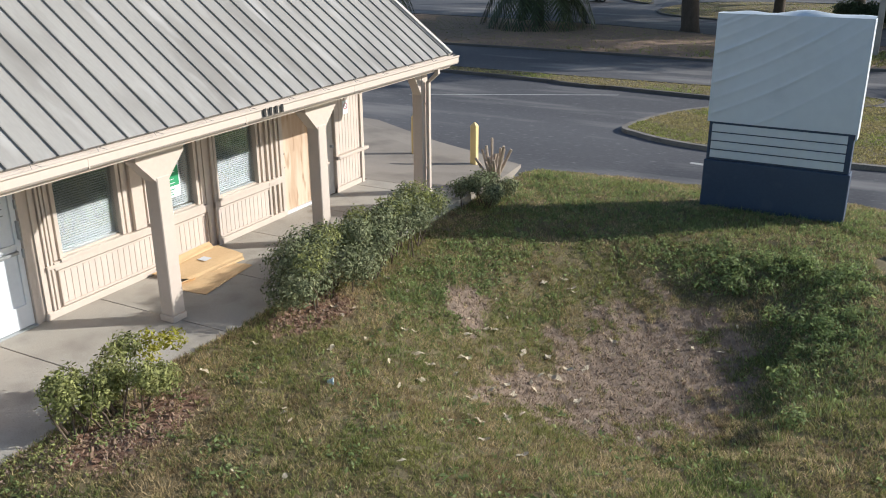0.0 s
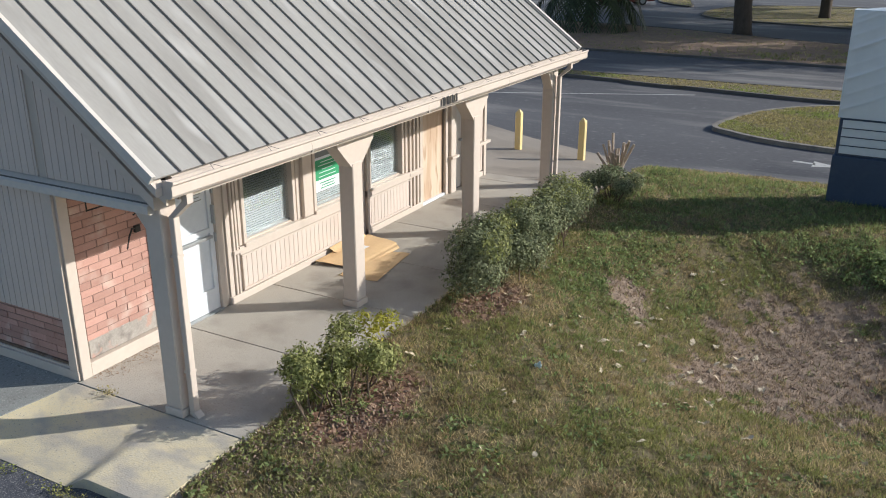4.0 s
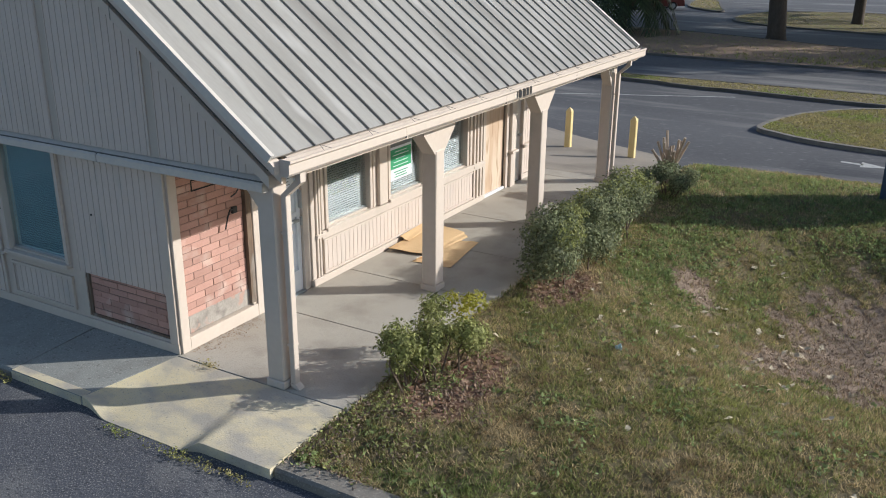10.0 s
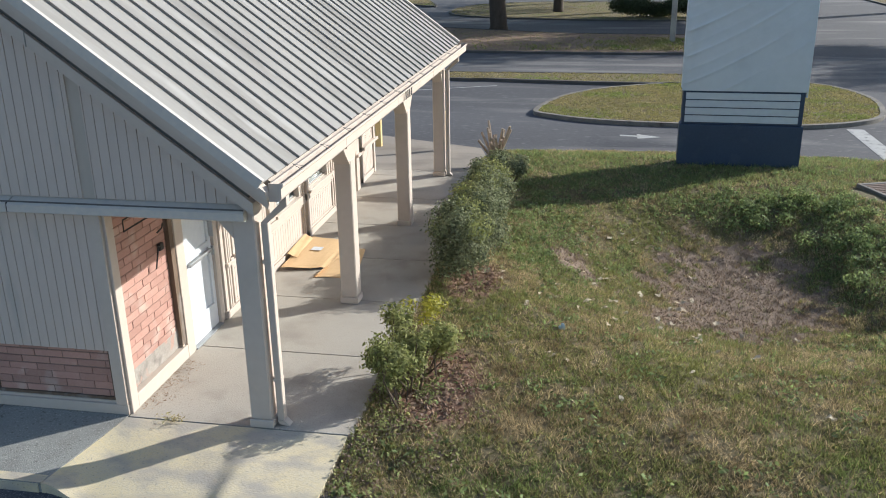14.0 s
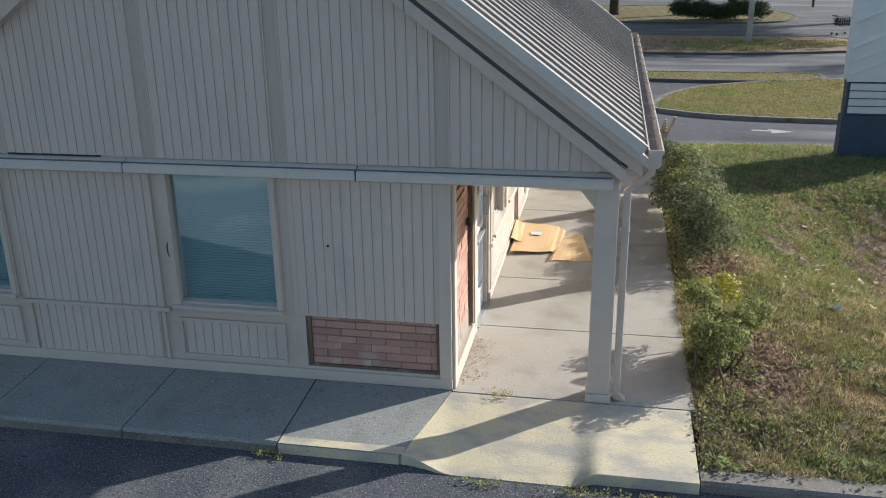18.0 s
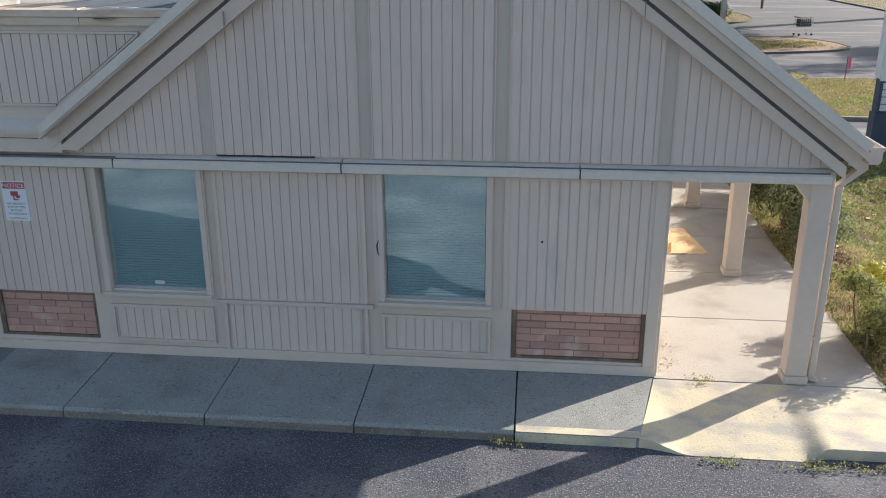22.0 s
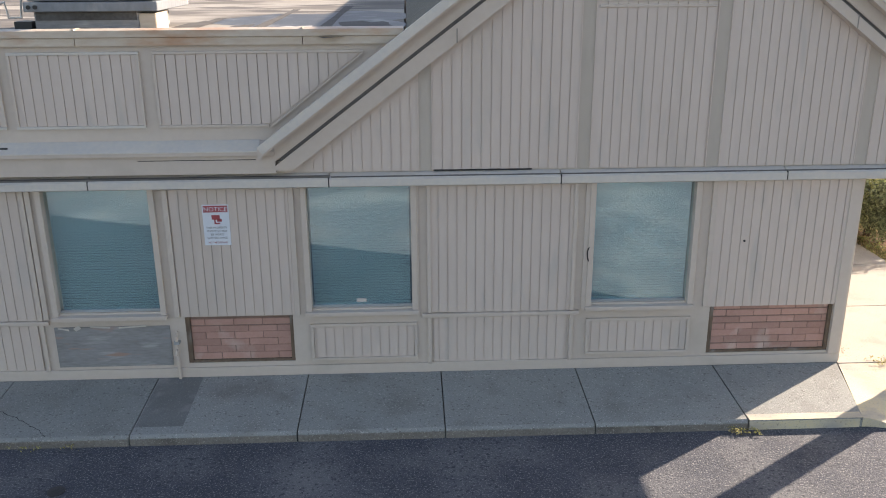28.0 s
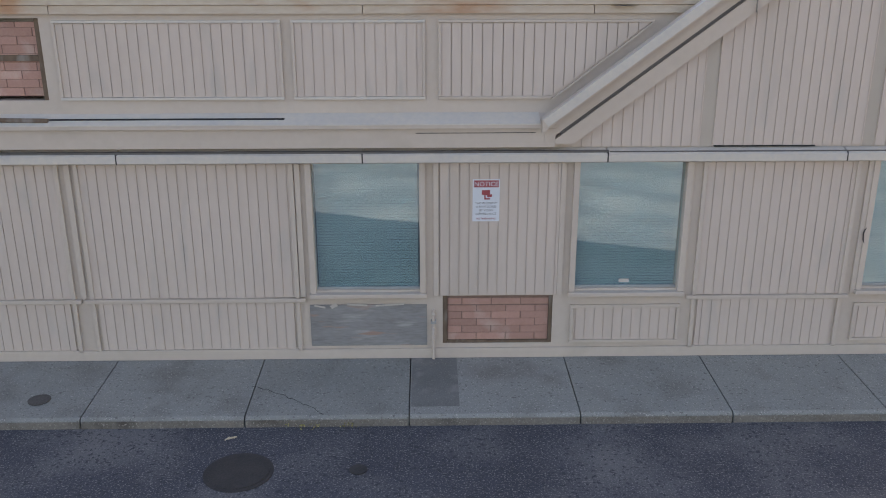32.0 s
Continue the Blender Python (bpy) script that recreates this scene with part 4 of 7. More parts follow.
def parapet_field(x0, x1, clip=None):
    z0, z1 = 2.83, 3.6
    if clip is None:
        siding(wall_south, "y", x0 + 0.03, x1 - 0.03, z0 + 0.03, z1 - 0.03, -0.016, x0)
        for d in ((x0, x1, z0, z0 + 0.028), (x0, x1, z1 - 0.028, z1)):
            trim(wall_south, (d[0], d[1], -0.032, 0.0, d[2], d[3]), "panel_frame", M_FLASH, bevel=0.003)
        for xe in (x0, x1 - 0.028):
            trim(wall_south, (xe, xe + 0.028, -0.032, 0.0, z0 + 0.03, z1 - 0.03), "panel_frame", bevel=0.003)
    else:
        low = lambda x: max(z0 + 0.03, 3.585 + SLOPE * (x - clip))
        bm = bmesh.new()
        x = x0 + 0.03
        while x < clip - 0.03:
            b1 = min(x + 0.093, clip - 0.03)
            prism(bm, ((x, low(x)), (b1, low(b1)), (b1, z1 - 0.03), (x, z1 - 0.03)), -0.016, 0.004)
            x += 0.1016
        part("siding_panel", bm, M_SIDING, wall_south)
        xs = clip - (3.585 - z0 - 0.03) / SLOPE
        trim(wall_south, (x0, x0 + 0.028, -0.032, 0.0, z0 + 0.03, z1 - 0.03), "panel_frame")
        trim(wall_south, (x0, xs, -0.032, 0.0, z0, z0 + 0.028), "panel_frame")
        trim(wall_south, (x0, clip + 0.02, -0.032, 0.0, z1 - 0.028, z1), "panel_frame")
        bm = bmesh.new()
        prism(bm, ((xs, z0), (xs + 0.03, z0), (clip + 0.03, 3.572), (clip, 3.572)), -0.032, 0.0)
        part("panel_frame", bm, M_TRIM, wall_south)


parapet_field(-7.47, 0, clip=-5.38)
parapet_field(-8.9, -7.6)
parapet_field(-11.2, -9.0)
parapet_field(-14.6, -13.05)
parapet_field(-16.8, -14.8)
cap = thing("parapet_cap", (0, 0, 3.66), "beige and rust-stained metal edge of the flat roof", "roof edge", kind="structure")
CAPS = (-4.95, -5.96, -8.2, -11.2, -14.2, -17.1)
for x1, x0 in zip(CAPS, CAPS[1:]):
    bm = bmesh.new()
    prism(bm, ((0.0, 0.0), (-0.05, 0.0), (-0.05, 0.075), (-0.075, 0.085), (-0.075, 0.15), (0.03, 0.165), (0.12, 0.13), (0.12, 0.0)), x0 + 0.004, x1 - 0.004, "x")
    part("edge_metal", bm, M_CAP, cap)
    slab("cover_strip", M_CAP, (x0 - 0.012, x0 + 0.012, -0.077, 0.1, 0.08, 0.1665), cap)

# ---- flat roof ----
flat = slab("roof_flat", M_FLATROOF, (-17.1, -4.95, 0.12, 10.0, 3.5, 3.73), kind="structure")
tagged(flat, "weathered flat roof with pale coating and dark seams", "flat roof")
for x, y0, y1 in ((-6.6, 0.14, 5.0), (-5.85, 0.14, 6.0), (-7.35, 0.14, 3.0)):
    bm = bmesh.new()
    n = 14
    for i in range(n):
        ya, yb = y0 + (y1 - y0) * i / n, y0 + (y1 - y0) * (i + 1) / n
        wa, wb = 0.06 + 0.012 * math.sin(1.3 * ya + x), 0.06 + 0.012 * math.sin(1.3 * yb + x)
        bm.faces.new([bm.verts.new(p) for p in ((x - wa, ya, 3.734), (x + wa, ya, 3.734), (x + wb, yb, 3.734), (x - wb, yb, 3.734))])
    part("tar_seam", bm, M_GUTTER_IN, flat)

for x0, x1, y0, y1, m in ((-7.3, -4.6, 0.1, 4.6, M_BITUMEN), (-6.5, -5.95, 0.2, 1.6, M_FLASH), (-7.25, -6.75, 0.16, 0.75, M_FLASH), (-5.75, -5.1, 0.3, 2.4, M_GUTTER_IN), (-6.95, -6.7, 0.2, 1.9, M_GUTTER_IN), (-8.0, -7.7, 0.2, 0.6, M_GUTTER_IN), (-5.6, -5.2, 0.2, 0.9, M_FLASH), (-9.6, -9.0, 0.16, 0.5, M_FLASH), (-11.5, -10.2, 0.15, 0.42, M_FLASH), (-7.6, -7.35, 0.7, 2.6, M_GUTTER_IN), (-10.6, -9.9, 1.4, 1.9, M_GUTTER_IN)):
    bm = bmesh.new()
    ring = []
    for k in range(22):
        a = 2 * math.pi * k / 22
        r = 0.9 + 0.18 * math.sin(3 * a + x0) + 0.12 * math.sin(7 * a + y1)
        ring.append(bm.verts.new(((x0 + x1) / 2 + (x1 - x0) / 2 * r * math.cos(a), (y0 + y1) / 2 + (y1 - y0) / 2 * r * math.sin(a), 3.7312 if m is M_BITUMEN else 3.7328)))
    bm.faces.new(ring)
    part("coating_patch", bm, m, flat, "ragged patch of pale roof coating" if m is M_FLASH else "ragged patch of black tar" if m is M_GUTTER_IN else "glossy dark bitumen sheet")

unit = thing("rooftop_unit", (-8.88, 0.75, 3.73), "grey rooftop air handler on a tarred curb", "air conditioner")
slab("curb", M_GREY_PATCH, (0, 1.1, 0, 1.25, 0, 0.22), unit, "tar-smeared grey curb", 0.01)
slab("tar_smear", M_GUTTER_IN, (0.02, 1.08, -0.006, 0.0, 0.13, 0.218), unit, "black tar smear")
slab("curb_flashing", M_CAP, (1.1, 1.28, 0.0, 0.5, 0, 0.2), unit, "pale patched flashing", 0.01)
slab("base_rail", M_UNIT, (-0.08, 1.32, -0.06, 1.35, 0.22, 0.32), unit, "", 0.008)
slab("casing", M_UNIT, (-0.05, 1.28, -0.02, 1.3, 0.33, 1.15), unit, "", 0.012)
for i in range(6):
    slab("louvre", M_UNIT, (0.08 + i * 0.19, 0.22 + i * 0.19, -0.035, -0.02, 0.42, 1.05), unit, "", 0.003)
for x in (0.0, 0.07):
    bm = bmesh.new()
    disc(bm, 0, 0, 0, 0.02, 0.022, 10)
    bmesh.ops.transform(bm, matrix=pose(x - 0.02, -0.06, 0.27, 90), verts=bm.verts)
    part("knockout", bm, M_BLACK, unit)
slab("service_box", M_BLACK, (-0.22, -0.04, 0.0, 0.22, 0.0, 0.12), unit)
pipe = thing("conduit", (-9.75, 0.35, 3.73), "pale bent conduit running to the rooftop unit", "conduit")
bm = bmesh.new()
tube(bm, [(-0.12, -0.02, 0.0), (-0.1, 0.0, 0.1), (0.4, 0.3, 0.26), (0.58, 0.4, 0.32), (0.6, 0.41, 0.16), (0.72, 0.44, 0.16), (0.74, 0.45, 0.38)], 0.015)
part("pipe", bm, M_FLASH, pipe)
vent = thing("roof_vent", (-12.0, 2.2, 3.73), "white vent pipe with flared base on the flat roof", "vent pipe", "vents on the flat roof")
bm = bmesh.new()
disc(bm, 0, 0, 0, 0.12, 0.2, 16, 0.09)
disc(bm, 0, 0, 0.12, 0.75, 0.085, 16)
part("pipe", bm, M_WHITE, vent, smooth=False)
for x, y, r, h, m, text in ((-9.95, 0.4, 0.06, 0.11, M_BLACK, "short black vent stub on the flat roof"), (-11.2, 2.1, 0.045, 0.12, M_WHITE, "short white vent stub on the flat roof"), (-9.6, 4.2, 0.06, 0.3, M_STEEL, "small grey vent on the flat roof")):
    v = thing("roof_vent", (x, y, 3.73), text, "vent pipe", "vents on the flat roof")
    bm = bmesh.new()
    disc(bm, 0, 0, 0, h, r, 12, r * 0.9)
    disc(bm, 0, 0, 0, 0.02, r * 1.5, 12)
    part("stub", bm, m, v)

# ---- pitched metal roof ----
EAVE_X, EAVE_Z = 1.77, 2.62
ROOF_Y0, ROOF_Y1 = -0.26, 10.68
RIDGE_Z = EAVE_Z + SLOPE * (EAVE_X - RIDGE_X)
roof = thing("roof_metal", (RIDGE_X, 0, EAVE_Z), "pitched standing-seam metal roof, weathered grey", "metal roof", kind="structure")
ANG = math.degrees(math.atan(SLOPE))
RUN = (EAVE_X - RIDGE_X) / math.cos(math.radians(ANG))
ys = [ROOF_Y0] + [0.07 + 0.317 * k for k in range(34)]
ys = [y for y in ys if ROOF_Y0 <= y < ROOF_Y1 - 0.05] + [ROOF_Y1]
pan_mesh, rib_mesh = {}, None
for side in (1, -1):
    length = RUN if side > 0 else RUN - 1.9
    turn = pose(0, 0, RIDGE_Z - EAVE_Z, 0, ANG, 0) if side > 0 else pose(0, 0, RIDGE_Z - EAVE_Z, 0, -ANG, 0)
    for k, (y0, y1) in enumerate(zip(ys, ys[1:])):
        key = (side, round(y1 - y0, 3))
        if key not in pan_mesh:
            bm = bmesh.new()
            box(bm, *((0, length, 0.0, y1 - y0, -0.02, 0.0) if side > 0 else (-length, 0, 0.0, y1 - y0, -0.02, 0.0)))
            me = bpy.data.meshes.new("roof_pan")
            bm.to_mesh(me)
            bm.free()
            me.materials.append(M_ROOF)
            pan_mesh[key] = me
        o = new("roof_pan", pan_mesh[key])
        o.parent = roof
        o.matrix_local = turn @ pose(0, y0, random.uniform(-0.002, 0.002))
    bm = bmesh.new()
    prism(bm, ((-0.01, 0.0), (0.01, 0.0), (0.007, 0.025), (-0.007, 0.025)), *((0.0, length + 0.012) if side > 0 else (-length, 0.0)), "x")
    me = bpy.data.meshes.new("seam")
    bmesh.ops.recalc_face_normals(bm, faces=bm.faces)
    bm.to_mesh(me)
    bm.free()
    me.materials.append(M_SEAM)
    for y in ys[1:-1]:
        o = new("seam", me)
        o.parent = roof
        o.matrix_local = turn @ pose(0, y, 0.0)
    for y0, y1 in ((ROOF_Y0 - 0.03, ROOF_Y0 + 0.018), (ROOF_Y1 - 0.06, ROOF_Y1 + 0.03)):
        if side < 0 and y0 < 0:
            length_e = RUN - 0.01
        else:
            length_e = length
        bm = bmesh.new()
        box(bm, *((0, length_e, y0, y1, -0.06, 0.035) if side > 0 else (-length_e, 0, y0, y1, -0.04, 0.05)))
        e = part("edge_trim", bm, M_FLASH, roof)
        e.matrix_local = turn
bm = bmesh.new()
prism(bm, ((-0.16, -0.1), (0.0, 0.03), (0.16, -0.1), (0.14, -0.12), (0.0, 0.0), (-0.14, -0.12)), ROOF_Y0, ROOF_Y1)
rc = part("ridge_cap", bm, M_ROOF, roof)
rc.location.z = RIDGE_Z - EAVE_Z + 0.03
# closing boards under the roof and the far gable
bm = bmesh.new()
prism(bm, ((-6.4, 2.42), (1.5, 2.42), (RIDGE_X, 2.42 + SLOPE * 3.83)), 10.2, 10.28)
tagged(part("wall_north", bm, M_SIDING), "beige far gable wall above the porch", "wall", kind="structure")
slab("ceiling_porch", M_TRIM, (-0.1, 1.68, 0.13, 10.2, 2.33, 2.36), kind="structure")
bm = bmesh.new()
prism(bm, ((1.68, 2.37), (1.797, 2.37), (1.797, 2.54), (1.74, 2.57), (1.4, 2.78), (1.4, 2.72), (1.68, 2.53)), 0.0, 10.6)
tagged(part("trim_eave", bm, M_TRIM), "cream eave board behind the gutter", "eave board", kind="structure")

# ---- gutter and downspouts ----
gutter = thing("gutter", (1.8, 0, 2.43), "cream metal gutter, open on top, with leaf dirt inside", "gutter")
bm = bmesh.new()
prism(bm, ((0.0, 0.0), (0.09, 0.0), (0.115, 0.03), (0.115, 0.12), (0.135, 0.14), (0.135, 0.165), (0.122, 0.165), (0.122, 0.146), (0.105, 0.128), (0.105, 0.04), (0.085, 0.012), (0.012, 0.012), (0.012, 0.16), (0.0, 0.16)), -0.18, 10.7)
part("trough", bm, M_TRIM, gutter)
slab("leaf_dirt", M_GREY_PATCH, (0.013, 0.104, -0.17, 10.68, 0.014, 0.04), gutter, "grey silt and leaf dirt")
for y0 in (-0.19, 10.695):
    bm = bmesh.new()
    prism(bm, ((0.0, 0.0), (0.09, 0.0), (0.117, 0.03), (0.117, 0.12), (0.137, 0.14), (0.137, 0.167), (0.0, 0.167)), y0, y0 + 0.012)
    part("end_cap", bm, M_TRIM, gutter)
for k in range(13):
    bm = bmesh.new()
    tube(bm, [(0.13, 0.35 + k * 0.85, 0.165), (0.02, 0.41 + k * 0.85, 0.2)], 0.003, 5)
    tube(bm, [(0.13, 0.47 + k * 0.85, 0.165), (0.02, 0.41 + k * 0.85, 0.2)], 0.003, 5)
    part("hanger", bm, M_SEAM, gutter)
for k in range(4):
    slab("joint_sleeve", M_TRIM, (0.08, 0.1175, 1.9 + 2.6 * k, 1.915 + 2.6 * k, -0.002, 0.121), gutter)
number = thing("house_number", (1.938, 4.84, 2.455), "dark metal house number on the gutter board", "house number")
for k in range(4):
    slab("digit_bar", M_BLACK, (0.0, 0.008, k * 0.125, k * 0.125 + 0.055, 0.01, 0.125), number, "", 0.003)


def downspout(y, foot):
    d = thing("downspout", (1.645, y, 0.0), "cream square downspout running down beside the porch post", "downspout", "porch downspouts")
    bm = bmesh.new()
    box(bm, -0.035, 0.035, -0.04, 0.04, 0.06, 2.16)
    bevelled(bm, 0.006)
    part("pipe", bm, M_TRIM, d)
    bm = bmesh.new()
    prism(bm, ((-0.035, 2.16), (0.035, 2.16), (0.235, 2.33), (0.235, 2.44), (0.165, 2.44), (0.165, 2.35)), -0.04, 0.04)
    part("elbow", bm, M_TRIM, d)
    bm = bmesh.new()
    prism(bm, ((-0.035, 0.06), (0.035, 0.06), (0.09, 0.005), (0.06, 0.0), (-0.02, 0.02)), -0.045, 0.045)
    part("shoe", bm, M_TRIM, d, foot)
    for z in (0.5, 1.75):
        slab("strap", M_TRIM, (-0.05, 0.038, -0.044, 0.044, z, z + 0.03), d)
    return d


downspout(0.055, "crumpled shoe with flaked paint")
downspout(9.98, "")

# ---- porch posts ----
def porch_post(y, flared, brace=0):
    p = thing("porch_post", (1.465, y, 0.0), "square cream porch post with flared capital" if flared else "square cream corner post under the gable beam", "porch post", "row of porch posts")
    bm = bmesh.new()
    box(bm, -0.11, 0.11, -0.11, 0.11, 0.09, 1.98 if flared else 2.32)
    bevelled(bm, 0.012)
    part("shaft", bm, M_TRIM, p)
    bm = bmesh.new()
    box(bm, -0.125, 0.125, -0.125, 0.125, 0.0, 0.09)
    bevelled(bm, 0.01)
    part("base", bm, M_TRIM, p)
    bm = bmesh.new()
    if flared:
        prism(bm, ((-0.112, 1.93), (0.112, 1.93), (0.4, 2.23), (0.4, 2.325), (-0.4, 2.325), (-0.4, 2.23)), -0.1, 0.1, "x")
        part("capital", bm, M_TRIM, p)
    else:
        prism(bm, ((-0.11, 2.0 - 0.07 * brace), (-0.1, 2.0 - 0.07 * brace), (-0.1, 2.2 + 0.12 * brace), (-0.27 - 0.09 * brace, 2.2 + 0.12 * brace)), -0.09, 0.09, "x" if brace else "y")
        part("knee_brace", bm, M_TRIM, p)
    return p


porch_post(0.06, False)
post = porch_post(3.26, True)
copy_thing(post, pose(1.465, 6.66, 0))
tagged(porch_post(9.98, False, 1), "square cream post at the porch end")
trim_beam = slab("beam_porch", M_TRIM, (1.38, 1.56, 0.0, 10.4, 2.325, 2.44), kind="structure")
tagged(trim_beam, "cream porch beam over the posts", "beam")
slab("beam_gable", M_TRIM, (-0.1, 1.5, -0.0, 0.13, 2.2, 2.42), kind="structure", label="cream beam under the gable", bevel=0.005)


# ---- porch facade ----
wall_east = wall_with_holes("wall_east", "x", (0.13, 10.1), (-0.2, 0.0), 0.0, 2.42,
                            [(0.131, 1.249, 0.16, 2.25), (1.511, 2.317, 0.0, 2.1), (2.801, 3.848, 0.8, 2.1), (4.379, 5.379, 0.82, 2.1), (5.863, 6.86, 0.8, 2.1), (7.58, 8.41, 0.0, 2.1), (8.762, 9.144, 0.0, 2.1)],
                            M_TRIM, "cream porch front with windows, doors and grooved panels")
brick_field(wall_east, "x", 0.18, 1.2, 0.38, 2.22, -0.035, 0.3, 0.088)
slab("cement_patch", M_CEMENT, (-0.08, -0.03, 0.181, 1.229, 0.17, 0.4), wall_east, "rough grey cement at the foot", 0.01)
slab("mortar_bed", M_MORTAR, (-0.1, -0.075, 0.131, 1.249, 0.16, 2.25), wall_east)
slab("exposed_stud", M_BROWN, (-0.06, 0.018, 1.209, 1.3, 0.2, 2.25), wall_east, "bare brown stud", 0.003)
slab("corner_board", M_TRIM, (0.0, 0.03, 0.0, 0.131, 0.0, 2.25), wall_east, "", 0.005)
slab("baseboard", M_TRIM, (0.0, 0.028, 0.131, 1.31, 0.0, 0.165), wall_east, "", 0.005)
slab("wall_strip", M_TRIM, (0.0, 0.03, 1.31, 1.471, 0.0, 2.25), wall_east, "", 0.005)
slab("wire_box", M_BLACK, (-0.02, 0.02, 0.987, 1.068, 1.45, 1.53), wall_east, "dark torn cable box", 0.006)
bm = bmesh.new()
tube(bm, [(0.0, 1.0, 1.5), (0.03, 0.93, 1.52), (0.04, 0.87, 1.44), (0.03, 0.83, 1.3)], 0.01)
tube(bm, [(0.0, 0.99, 1.66), (0.03, 1.05, 1.7), (0.02, 1.1, 1.74)], 0.009)
part("loose_cable", bm, M_BLACK, wall_east, "dark dangling cable")
# bare outline of a removed sign box on the bricks
for d in ((0.4, 0.95, 1.86, 1.875), (0.4, 0.95, 1.98, 1.995), (0.4, 0.415, 1.875, 1.98)):
    slab("mark", M_DARK, (-0.034, -0.029, *d), wall_east, "", 0)

white_door = thing("door_1", (0, 1.5, 0), "white glazed door papered over from inside, with notices", "door", kind="structure")
slab("jamb", M_TRIM, (-0.1, 0.02, -0.05, 0.02, 0, 2.12), white_door, "", 0.004)
slab("jamb", M_TRIM, (-0.1, 0.02, 0.78, 0.85, 0, 2.12), white_door, "", 0.004)
slab("head", M_TRIM, (-0.1, 0.02, 0.02, 0.78, 2.06, 2.12), white_door, "", 0.004)
slab("kick_panel", M_WHITE, (-0.06, -0.02, 0.025, 0.775, 0.02, 0.32), white_door, "", 0.004)
slab("stile", M_WHITE, (-0.06, -0.02, 0.025, 0.1, 0.32, 2.05), white_door, "", 0.004)
slab("stile", M_WHITE, (-0.06, -0.02, 0.7, 0.775, 0.32, 2.05), white_door, "", 0.004)
slab("rail", M_WHITE, (-0.06, -0.02, 0.1, 0.7, 1.96, 2.05), white_door, "", 0.004)
slab("rail", M_WHITE, (-0.06, -0.02, 0.1, 0.7, 1.08, 1.15), white_door, "", 0.004)
slab("paper", M_PAPER, (-0.055, -0.05, 0.1, 0.7, 0.32, 1.96), white_door, "white paper behind the glass", 0)
slab("push_bar", M_STEEL, (-0.02, 0.03, 0.1, 0.7, 1.02, 1.06), white_door, "", 0.004)
slab("hinge", M_STEEL, (-0.02, 0.012, 0.76, 0.785, 1.6, 1.72), white_door)
slab("hinge", M_STEEL, (-0.02, 0.012, 0.76, 0.785, 0.95, 1.07), white_door)
slab("pull_handle", M_STEEL, (-0.02, 0.04, 0.735, 0.76, 1.2, 1.45), white_door, "", 0.006)
slab("threshold", M_STEEL, (-0.1, 0.04, 0.02, 0.78, 0.0, 0.018), white_door)
slab("notice", M_PAPER, (-0.018, -0.015, 0.42, 0.62, 1.5, 1.78), white_door, "white paper notice", 0)
slab("notice", M_GREY_PRINT, (-0.018, -0.0145, 0.45, 0.66, 1.79, 1.93), white_door, "dark printed notice", 0)
bm = bmesh.new()
for k in range(5):
    box(bm, -0.0148, -0.0142, 0.445, 0.595 - 0.03 * (k % 2), 1.55 + k * 0.042, 1.562 + k * 0.042)
part("print_lines", bm, M_GREY_PRINT, white_door)


def facade_panel(y0, y1, z0, z1):
    siding(wall_east, "x", y0 + 0.03, y1 - 0.03, z0 + 0.03, z1 - 0.03, 0.02, y0)
    for d in ((y0, y1, z0, z0 + 0.03), (y0, y1, z1 - 0.03, z1)):
        slab("panel_frame", M_TRIM, (0.0, 0.038, *d), wall_east, "", 0.004)
    for ye in (y0, y1 - 0.03):
        slab("panel_frame", M_TRIM, (0.0, 0.038, ye, ye + 0.03, z0 + 0.031, z1 - 0.031), wall_east, "", 0.004)


slab("baseboard", M_TRIM, (0.0, 0.054, 2.418, 5.611, 0.0, 0.1), wall_east, "", 0.006)
slab("baseboard", M_TRIM, (0.0, 0.054, 5.738, 7.481, 0.0, 0.1), wall_east, "", 0.006)
facade_panel(2.7, 5.548, 0.11, 0.62)
facade_panel(5.78, 7.158, 0.11, 0.62)
slab("sill_board", M_TRIM, (0.0, 0.062, 2.639, 5.611, 0.64, 0.755), wall_east, "", 0.006)
slab("sill_board", M_TRIM, (0.0, 0.062, 5.738, 7.481, 0.64, 0.755), wall_east, "", 0.006)
for y0, y1, dx, z0 in ((2.438, 2.519, 0.03, 0.0), (2.539, 2.579, 0.045, 0.1), (2.599, 2.639, 0.045, 0.1), (2.66, 2.72, 0.04, 0.77), (3.929, 3.989, 0.035, 0.77), (4.07, 4.285, 0.06, 0.77), (5.463, 5.548, 0.04, 0.77),
                       (5.558, 5.611, 0.05, 0.0), (5.738, 5.801, 0.05, 0.0), (6.959, 7.034, 0.045, 0.77), (7.108, 7.17, 0.045, 0.1), (7.232, 7.294, 0.045, 0.1), (7.369, 7.431, 0.04, 0.1), (7.481, 7.58, 0.035, 0.0)):
    slab("trim_board", M_TRIM, (0.0, dx, y0, y1, z0, 2.3), wall_east, "", 0.005)
slab("rail", M_TRIM, (0.0, 0.07, 2.519, 2.72, 0.68, 0.73), wall_east, "", 0.005)
slab("rail", M_TRIM, (0.0, 0.07, 7.083, 7.53, 0.68, 0.73), wall_east, "", 0.005)
sash_window(4, "x", 2.801, 3.848, 0.8, 2.1, 0.0, "porch window with white blinds and deep cream sill", M_BLIND_PORCH)
sash_window(5, "x", 4.379, 5.379, 0.82, 2.1, 0.0, "porch window with a green and white poster and blinds", M_BLIND_PORCH)
